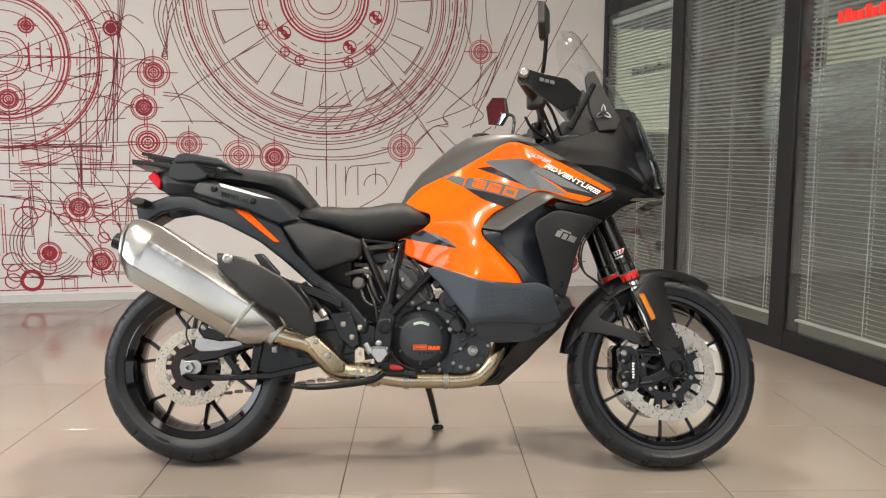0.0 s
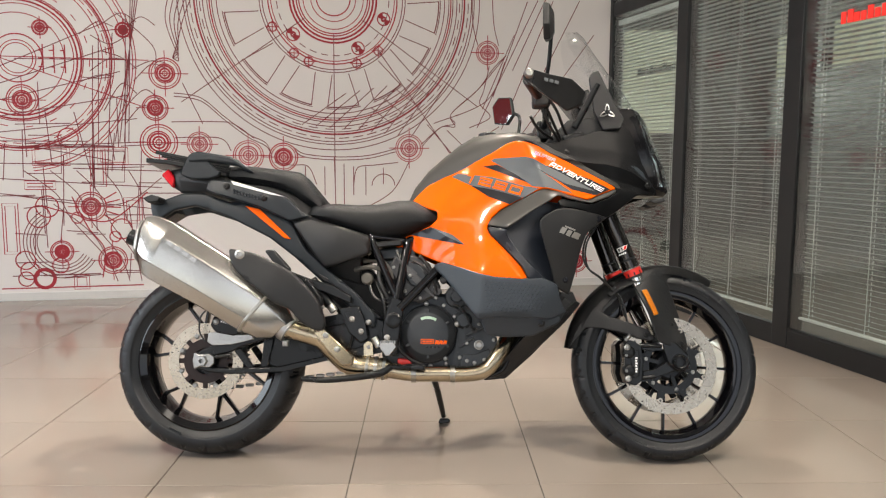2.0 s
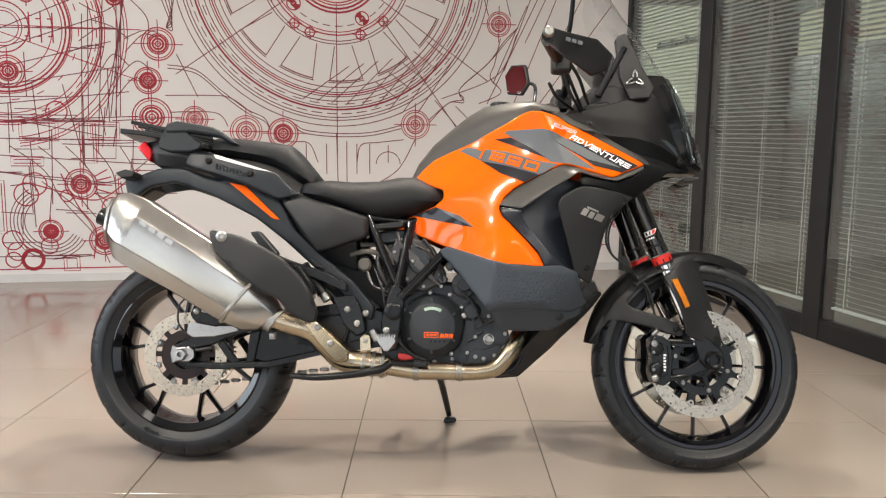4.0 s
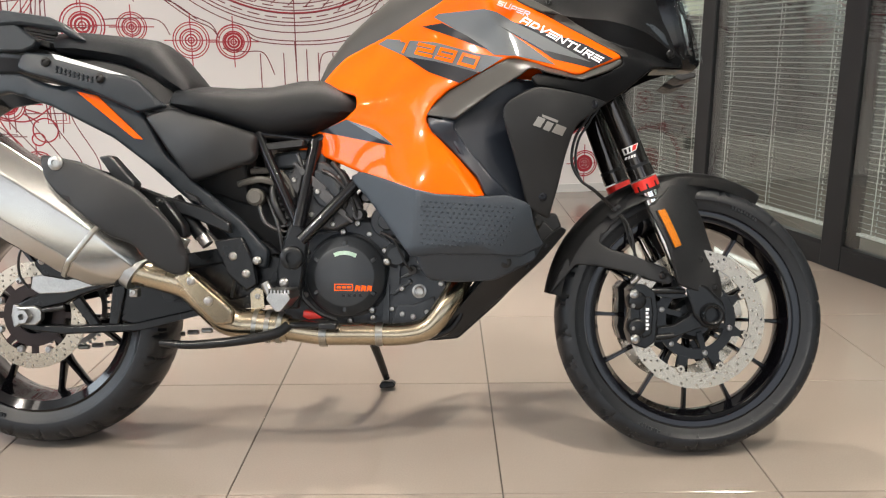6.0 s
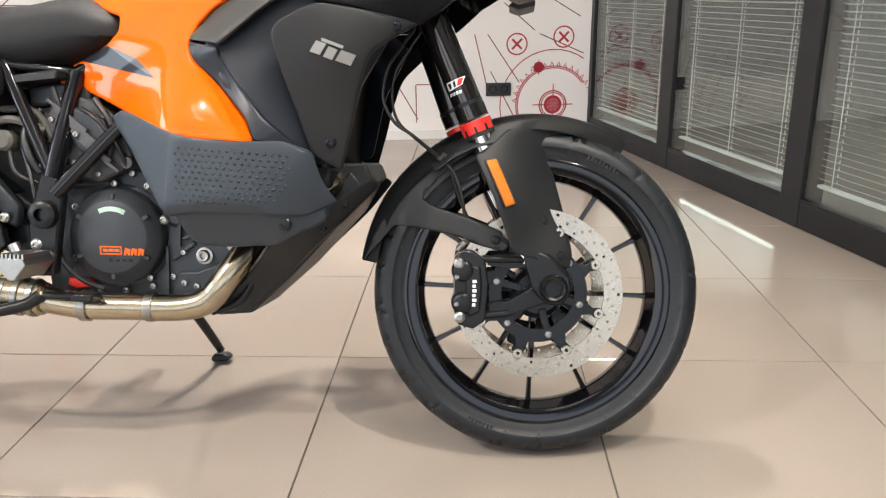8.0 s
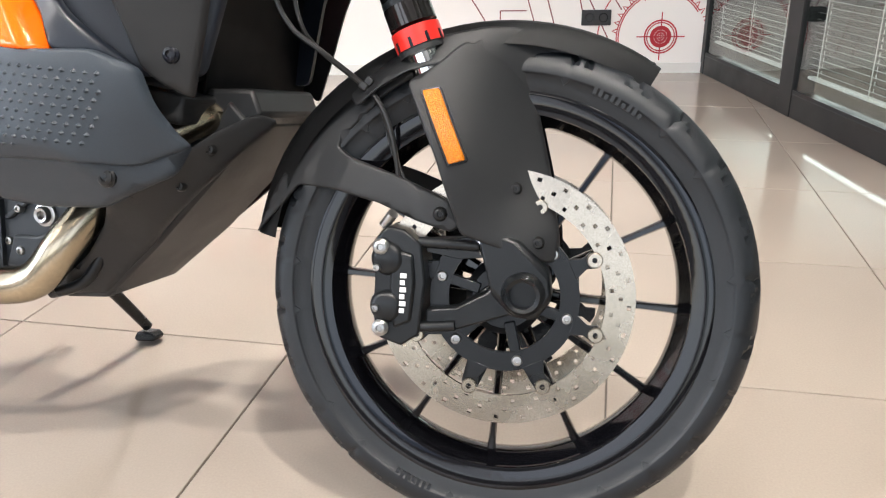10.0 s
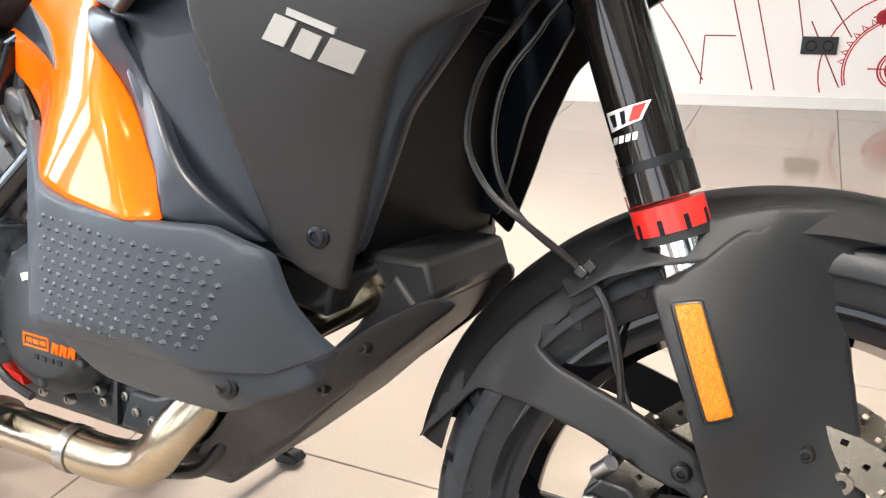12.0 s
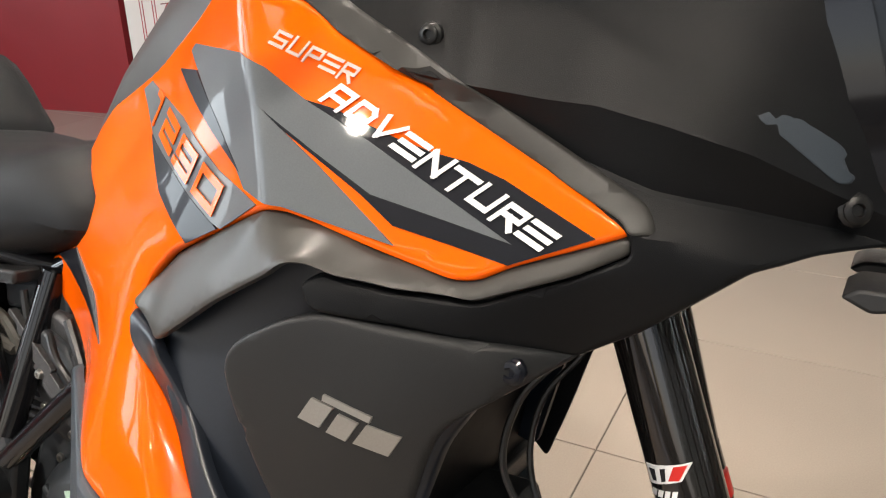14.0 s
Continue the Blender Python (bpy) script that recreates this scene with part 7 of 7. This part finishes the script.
part("sensor_cable", tube([(1.23, -0.04, 0.96), (1.325, -0.06, 0.83), (1.312, -0.062, 0.78), (1.284, -0.064, 0.735), (1.276, -0.064, 0.685), (1.288, -0.066, 0.640), (1.323, -0.083, 0.607), (1.368, -0.055, 0.570), (1.390, -0.055, 0.545), (1.404, -0.055, 0.50), (1.426, -0.056, 0.45)], 0.003, 8), M_CABLE, ln)
part("cable_clip", box(-0.006, 0.006, -0.0065, 0.0065, -0.005, 0.005, m=pose(1.368, -0.060, 0.572, 0, 35, 0)), M_CABLE, ln, bevel=0.002)
part("cable_clip", box(-0.002, 0.008, -0.003, 0.003, 0.0, 0.009, m=pose(1.370, -0.064, 0.576, 0, 35, 0)), M_CABLE, ln, bevel=0.001)

# ---- the printed drawing on the wall ----
def ribbon(bm, pts, w, closed=False, y=0.0009):
    """A flat printed line through points (u, z) of the wall."""
    p = [Vector(q) for q in pts]
    n = len(p)
    left, right = [], []
    for i in range(n):
        a, b = (p[i - 1], p[(i + 1) % n]) if closed else (p[max(i - 1, 0)], p[min(i + 1, n - 1)])
        d = b - a
        if d.length < 1e-9:
            d = Vector((1, 0))
        d.normalize()
        k = Vector((-d.y, d.x)) * w / 2
        left.append(bm.verts.new((p[i].x + k.x, y, p[i].y + k.y)))
        right.append(bm.verts.new((p[i].x - k.x, y, p[i].y - k.y)))
    for i in range(n if closed else n - 1):
        j = (i + 1) % n
        bm.faces.new((left[i], left[j], right[j], right[i]))


def arc(c, r, a0=0.0, a1=360.0, n=None):
    n = n or max(10, int(abs(a1 - a0) / 360 * (24 + 60 * r)))
    return [(c[0] + r * math.cos(radians(a0 + (a1 - a0) * i / n)), c[1] + r * math.sin(radians(a0 + (a1 - a0) * i / n))) for i in range(n + 1)]


def keep_low(pts):
    return [(min(max(u, 0.01), 4.44), min(max(z, 0.065), ROOM_H - 0.01)) for u, z in pts]


def ring_line(bm, c, r, w, a0=0.0, a1=360.0):
    run = []
    for q in arc(c, r, a0, a1):
        if 0.01 < q[0] < 4.44 and 0.065 < q[1] < ROOM_H:
            run.append(q)
        else:
            if len(run) > 1:
                ribbon(bm, run, w)
            run = []
    if len(run) > 1:
        ribbon(bm, run, w)


def dashed(bm, c, r, w, n, fill=0.6):
    for i in range(n):
        ring_line(bm, c, r, w, 360 * i / n, 360 * (i + fill) / n)


mural = thing("wall_mural", M_WALLFRAME, "red line drawing of gears and wheels printed on the white wall", "mural")


def motif(name, draw, material, label=""):
    bm = bmesh.new()
    draw(bm)
    ob = part(name, bm, material, mural, label, smooth=0)
    return ob


BIG, LEFTC = (2.085, 2.125), (4.203, 1.655)
THIN, MID, BOLD = 0.0062, 0.0085, 0.0135


def big_rings(bm):
    for r in (1.075, 1.035, 1.015, 0.965, 0.945, 0.905, 0.875, 0.845, 0.812):
        ring_line(bm, BIG, r, THIN)
    dashed(bm, BIG, 0.99, THIN, 60, 0.7)
    dashed(bm, BIG, 0.925, THIN, 48, 0.55)
    for r in (0.50, 0.52):
        ring_line(bm, BIG, r, THIN)
    dashed(bm, BIG, 0.40, THIN, 30, 0.6)
    for i in range(14):
        a = 8 + i * 360 / 14
        for s in (-8.5, 8.5):
            t = radians(a + s)
            t2 = radians(a + s * 0.75)
            ribbon(bm, [(BIG[0] + 0.535 * math.cos(t2), BIG[1] + 0.535 * math.sin(t2)), (BIG[0] + 0.765 * math.cos(t), BIG[1] + 0.765 * math.sin(t))], THIN)
        ring_line(bm, BIG, 0.768, MID, a - 8.7, a + 8.7)
        ring_line(bm, BIG, 0.78, THIN, a - 9.2, a + 9.2)
    for k in range(3):
        a = radians((215, 325, 270)[k])
        ribbon(bm, [(BIG[0] + 0.25 * math.cos(a), BIG[1] + 0.25 * math.sin(a)), (BIG[0] + 1.3 * math.cos(a), BIG[1] + 1.3 * math.sin(a))], THIN)
    for k in range(9):
        u = 1.50 + 0.10 * k
        ribbon(bm, [(u - 0.30, 1.62 - 0.02 * k), (u + 0.02, 1.15 + 0.01 * k)], THIN)
    for k in range(5):
        ribbon(bm, [(1.30 + 0.09 * k, 1.52 - 0.07 * k), (1.46 + 0.09 * k, 1.64 - 0.07 * k)], THIN)


def big_red(bm):
    for r, w in ((0.31, BOLD), (0.285, BOLD), (0.262, MID), (0.245, MID), (0.215, THIN), (0.16, THIN), (0.12, MID), (0.46, MID), (0.44, THIN), (0.96, MID), (0.86, MID)):
        ring_line(bm, BIG, r, w)
    for a in (243, 318, 200, 20, 110):
        c = (BIG[0] + 0.385 * math.cos(radians(a)), BIG[1] + 0.385 * math.sin(radians(a)))
        ring_line(bm, c, 0.045, MID)
        ring_line(bm, c, 0.014, BOLD)
        for q in (0, 180):
            ring_line(bm, c, 0.022, 0.044, q + 10, q + 80)
    for a in (228, 250, 292, 306, 334):
        c = (BIG[0] + 0.48 * math.cos(radians(a)), BIG[1] + 0.48 * math.sin(radians(a)))
        ring_line(bm, c, 0.032, MID)
        ribbon(bm, [(c[0] - 0.05, c[1]), (c[0] + 0.05, c[1])], THIN)
        ribbon(bm, [(c[0], c[1] - 0.05), (c[0], c[1] + 0.05)], THIN)


motif("gear_motif", big_rings, M_LINE2, "fine brown-red rings of a large gear")
motif("gear_hub", big_red, M_LINE)


def left_rings(bm):
    for r in (0.62, 0.605, 0.59, 0.545, 0.42, 0.405, 0.385, 0.36, 0.30, 0.12, 0.10):
        ring_line(bm, LEFTC, r, THIN)
    dashed(bm, LEFTC, 0.57, THIN, 40)
    dashed(bm, LEFTC, 0.46, THIN, 18, 0.3)
    ribbon(bm, [(4.44, 1.665), (3.36, 1.66)], THIN)
    ribbon(bm, [(4.44, 1.70), (3.40, 1.34)], THIN)
    for r in (0.76, 0.74, 0.70):
        ring_line(bm, LEFTC, r, THIN, 100, 265)


motif("wheel_motif", left_rings, M_LINE)


def left_red(bm):
    for r, w in ((0.41, MID), (0.38, THIN), (0.16, MID), (0.60, MID)):
        ring_line(bm, LEFTC, r, w)
    for k in range(3):
        for i in range(3):
            ribbon(bm, [(3.90 + 0.07 * k, 1.60 + 0.055 * i), (3.93 + 0.07 * k, 1.60 + 0.055 * i)], MID)
        ribbon(bm, [(3.90 + 0.07 * k, 1.56), (3.90 + 0.07 * k, 1.75)], MID)


motif("wheel_hub", left_red, M_LINE)


def rosette(c, R, bold=True):
    def draw(bm):
        for f, w in ((1.0, MID if bold else THIN), (0.86, THIN), (0.62, MID), (0.50, BOLD if bold else THIN), (0.32, BOLD if bold else MID), (0.16, MID)):
            ring_line(bm, c, R * f, w)
        ribbon(bm, [(c[0] - R * 1.5, c[1]), (c[0] + R * 1.5, c[1])], THIN)
        ribbon(bm, [(c[0], max(0.066, c[1] - R * 1.5)), (c[0], c[1] + R * 1.5)], THIN)
    return draw


for c, R, bo in (((2.454, 0.997), 0.10, True), ((1.537, 1.066), 0.10, False), ((3.255, 1.573), 0.105, True), ((0.944, 1.775), 0.085, False), ((3.327, 1.335), 0.085, True), ((3.31, 1.096), 0.125, True), ((3.036, 1.086), 0.085, False), ((2.701, 1.008), 0.105, False), ((4.184, 1.377), 0.10, True), ((3.98, 0.337), 0.075, True), ((3.647, 0.271), 0.095, True), ((3.777, 0.65), 0.10, True), ((0.205, 0.19), 0.085, True), ((0.30, 0.42), 0.03, False), ((4.05, 1.86), 0.05, False), ((3.52, 1.86), 0.05, True)):
    motif("rosette", rosette(c, R, bo), M_LINE)


def plates(bm):
    for c in ((0.439, 0.56), (0.148, 0.599)):
        ring_line(bm, c, 0.062, MID)
        for s in (1, -1):
            ribbon(bm, [(c[0] - 0.03, c[1] - 0.03 * s), (c[0] + 0.03, c[1] + 0.03 * s)], BOLD)
    for r in (0.235, 0.225, 0.335):
        ring_line(bm, (0.205, 0.19), r, THIN, -20, 175)
    for i in range(16):
        a = radians(5 + i * 10)
        ribbon(bm, [(0.205 + 0.235 * math.cos(a), 0.19 + 0.235 * math.sin(a)), (0.205 + 0.262 * math.cos(a + 0.03), 0.19 + 0.262 * math.sin(a + 0.03)), (0.205 + 0.235 * math.cos(a + 0.09), 0.19 + 0.235 * math.sin(a + 0.09))], THIN)


motif("plate_motif", plates, M_LINE)


def soft(bm, pts, w=THIN, off=0.0):
    q = smooth_path([(u, z, 0) for u, z in pts], 8)
    ribbon(bm, [(p.x + off, p.y) for p in q], w)


def casing(bm):
    for d in (0, 0.022):
        soft(bm, [(3.20, 1.44 - d), (3.02, 1.41 - d), (2.86, 1.28 - d), (2.70, 1.16 - d), (2.58, 1.10 - d), (2.54, 1.02)])
        soft(bm, [(2.37, 1.06 - d), (2.30, 1.02 - d), (2.09, 1.0 - d), (1.85, 1.01 - d), (1.64, 1.06 - d)])
        soft(bm, [(1.44, 1.10 - d), (1.30, 1.22), (1.19, 1.25 - d), (1.22, 1.32), (1.02, 1.50), (0.90, 1.66 - d), (0.80, 1.76)])
    soft(bm, [(3.22, 1.24), (2.95, 1.245), (2.80, 1.23), (2.66, 1.13)])
    soft(bm, [(3.20, 1.13), (2.9, 1.13), (2.82, 1.04)])
    soft(bm, [(0.86, 1.83), (0.90, 2.0), (0.915, 2.30), (0.93, 2.9)])
    soft(bm, [(1.02, 1.83), (1.06, 2.0), (1.065, 2.30), (1.06, 2.9)])
    soft(bm, [(0.93, 1.68), (0.97, 1.50), (1.0, 1.40), (0.92, 1.30), (1.08, 1.22)])
    for a, b in (((0.56, 2.17), (1.02, 1.22)), ((0.74, 1.91), (0.98, 1.36)), ((0.30, 2.6), (0.75, 1.65)), ((0.11, 1.93), (0.80, 1.0)), ((1.40, 1.24), (1.12, 0.92)), ((2.09, 1.0), (2.08, 0.55)), ((2.02, 0.95), (2.02, 0.55)), ((1.25, 1.20), (1.06, 1.02))):
        ribbon(bm, [a, b], THIN)
    for u in (2.30, 2.16, 1.95, 1.86):
        ribbon(bm, [(u, 0.93), (u, 0.72)], THIN)
    ring_line(bm, (1.73, 0.79), 0.085, THIN, 0, 180)
    ribbon(bm, [(1.73, 0.80), (1.73, 0.92)], THIN)
    soft(bm, [(2.52, 0.96), (2.40, 0.94), (2.28, 0.93), (2.22, 0.80)])
    soft(bm, [(1.62, 0.96), (1.80, 0.94), (1.92, 0.92), (1.95, 0.80)])
    soft(bm, [(1.98, 0.60), (1.5, 0.62), (1.25, 0.82), (1.1, 1.0)])
    soft(bm, [(1.7, 0.55), (1.42, 0.60), (1.22, 0.40), (1.05, 0.12)])
    for a, b in (((0.95, 0.5), (0.82, 0.08)), ((0.86, 0.55), (0.72, 0.08)), ((0.70, 0.62), (0.62, 0.30)), ((0.62, 0.62), (0.42, 0.33)), ((0.92, 0.33), (1.06, 0.33)), ((1.06, 0.33), (1.06, 0.1)), ((0.36, 0.9), (0.05, 0.72)), ((0.52, 0.80), (0.33, 0.64)), ((0.6, 0.40), (0.44, 0.10)), ((0.02, 0.50), (0.30, 0.62))):
        ribbon(bm, [a, b], THIN)
    for k in range(6):
        soft(bm, [(0.05 + 0.12 * k, 1.35 - 0.05 * k), (0.16 + 0.1 * k, 1.1), (0.10 + 0.15 * k, 0.82 + 0.04 * k)])


motif("casing_motif", casing, M_LINE2)


# long straight and bent construction lines between the wheels
for line in ([(3.72, 1.75), (3.76, 0.85)], [(3.68, 1.82), (3.71, 1.08)], [(3.59, 1.84), (3.66, 0.85)], [(3.50, 1.96), (3.54, 0.97)], [(4.22, 1.65), (3.47, 1.66)], [(3.86, 1.30), (3.74, 0.76)],
                 [(4.16, 1.14), (3.95, 1.14), (3.96, 0.88), (4.18, 0.88)], [(3.81, 1.04), (3.54, 1.03), (3.55, 0.82), (3.83, 0.82)], [(3.94, 1.01), (3.96, 0.52)], [(4.13, 1.06), (3.63, 0.97)], [(3.14, 1.51), (3.01, 1.23)],
                 [(0.64, 2.16), (0.90, 1.45)], [(0.44, 2.17), (0.83, 1.21)], [(0.23, 2.18), (0.55, 1.55)], [(1.77, 1.78), (1.20, 0.99)], [(0.85, 1.23), (1.15, 1.04)]):
    motif("guide_line", lambda bm: ribbon(bm, line, THIN), M_LINE2)
for line in ([(4.27, 0.73), (3.62, 0.66), (3.30, 0.85)], [(4.02, 0.67), (3.77, 0.45), (3.64, 0.18)], [(3.57, 1.98), (3.33, 1.76), (3.32, 1.60)], [(0.81, 1.71), (0.95, 1.42), (1.35, 1.25)], [(1.54, 0.96), (1.66, 0.75), (1.85, 0.63)]):
    motif("guide_line", lambda bm: soft(bm, line), M_LINE2)


def engine_lines(bm):
    rng = random.Random(5)
    for i in range(46):
        u, z = rng.uniform(3.42, 4.38), rng.uniform(0.14, 1.24)
        if rng.random() < 0.5:
            ribbon(bm, keep_low([(u, z), (u - rng.uniform(0.12, 0.6), z + rng.uniform(-0.02, 0.02))]), THIN)
        else:
            ribbon(bm, keep_low([(u, z), (u + rng.uniform(-0.03, 0.03), z + rng.uniform(0.1, 0.45))]), THIN)
    for i in range(9):
        ribbon(bm, keep_low([(4.42, 0.75 + 0.10 * i), (3.25 + 0.05 * i, 0.62 + 0.16 * i)]), THIN)
    for i in range(5):
        soft(bm, [(4.2 - 0.17 * i, 0.9), (4.0 - 0.14 * i, 0.74), (3.9 - 0.12 * i, 0.55), (3.70 - 0.1 * i, 0.30), (3.62 - 0.08 * i, 0.12)])
    for i in range(5):
        ring_line(bm, (3.98, 0.40), 0.16 + 0.022 * i, THIN, -150, 60)
    for i in range(14):
        u = 3.30 + rng.uniform(-0.1, 0.3)
        z = rng.uniform(1.15, 1.95)
        soft(bm, [(u, z), (u + 0.10, z + rng.uniform(-0.05, 0.08)), (u + 0.22, z + rng.uniform(-0.12, 0.12))])
    for i in range(5):
        soft(bm, [(3.02 + 0.04 * i, 2.2), (3.12 + 0.03 * i, 1.95), (3.16, 1.80 - 0.03 * i), (3.20, 1.68)])
    for i in range(4):
        ribbon(bm, [(3.28 + 0.05 * i, 2.8), (3.60 - 0.03 * i, 1.1)], THIN)


motif("engine_motif", engine_lines, M_LINE2)


def engine_red(bm):
    rng = random.Random(9)
    for u, z, w, h in ((4.02, 1.0, 0.24, 0.13), (3.62, 1.0, 0.2, 0.12), (3.72, 0.92, 0.10, 0.26), (4.10, 0.80, 0.2, 0.06), (3.86, 0.12, 0.10, 0.10), (3.50, 0.62, 0.12, 0.18), (4.30, 0.50, 0.1, 0.35)):
        for d in (0, 0.018):
            ribbon(bm, [(u - w / 2 + d, z - h / 2 + d), (u + w / 2 - d, z - h / 2 + d), (u + w / 2 - d, z + h / 2 - d), (u - w / 2 + d, z + h / 2 - d)], THIN, True)
    for i in range(9):
        u, z = rng.uniform(3.5, 4.3), rng.uniform(0.2, 1.2)
        ring_line(bm, (u, z), rng.uniform(0.03, 0.09), MID)
    for i in range(5):
        a = radians(150 + 16 * i)
        ribbon(bm, [(3.78 + 0.10 * math.cos(a), 0.65 + 0.10 * math.sin(a)), (3.78 + 0.2 * math.cos(a), 0.65 + 0.2 * math.sin(a))], MID)
    soft(bm, [(4.1, 0.66), (3.9, 0.60), (3.66, 0.55), (3.4, 0.75)], MID)
    soft(bm, [(3.9, 0.72), (3.8, 0.5), (3.7, 0.35), (3.72, 0.15)], MID)
    for k in range(4):
        ring_line(bm, (4.10, 0.15), 0.055 + 0.006 * k, THIN)
    ring_line(bm, (4.22, 0.15), 0.05, MID)
    ribbon(bm, [(4.38, 0.085), (3.45, 0.09)], MID)


motif("engine_accent", engine_red, M_LINE)

# ---- floor tiles ----
def tile_mesh(size):
    bm = box(-size / 2, size / 2, -size / 2, size / 2, -0.006, -0.0012)
    c = size / 2 - 0.0012
    v = [bm.verts.new(p) for p in ((-c, -c, 0), (c, -c, 0), (c, c, 0), (-c, c, 0))]
    o = [bm.verts.new(p) for p in ((-size / 2, -size / 2, -0.0012), (size / 2, -size / 2, -0.0012), (size / 2, size / 2, -0.0012), (-size / 2, size / 2, -0.0012))]
    bm.faces.new(v)
    for k in range(4):
        bm.faces.new((o[k], o[(k + 1) % 4], v[(k + 1) % 4], v[k]))
    return bm


TILE = 0.597
_tb = tile_mesh(TILE)
tile_me = bpy.data.meshes.new("tile")
_tb.to_mesh(tile_me)
_tb.free()
tile_me.materials.append(M_TILE)
far = bmesh.new()
for i in range(-11, 11):
    for j in range(-12, 13):
        x, y = 0.3 + 0.6 * i, 0.3 + 0.6 * j
        if -4.2 < x < 3.0 and -4.2 < y < 3.9:
            t = new("tile", tile_me)
            t.parent = floor
            t.matrix_basis = pose(x, y, random.uniform(-0.0003, 0.0003))
        else:
            s = TILE / 2
            q = [far.verts.new(p) for p in ((x - s, y - s, 0), (x + s, y - s, 0), (x + s, y + s, 0), (x - s, y + s, 0))]
            far.faces.new(q)
tagged(part("far_tiles", far, M_TILE, floor, smooth=0), kind="stuff")
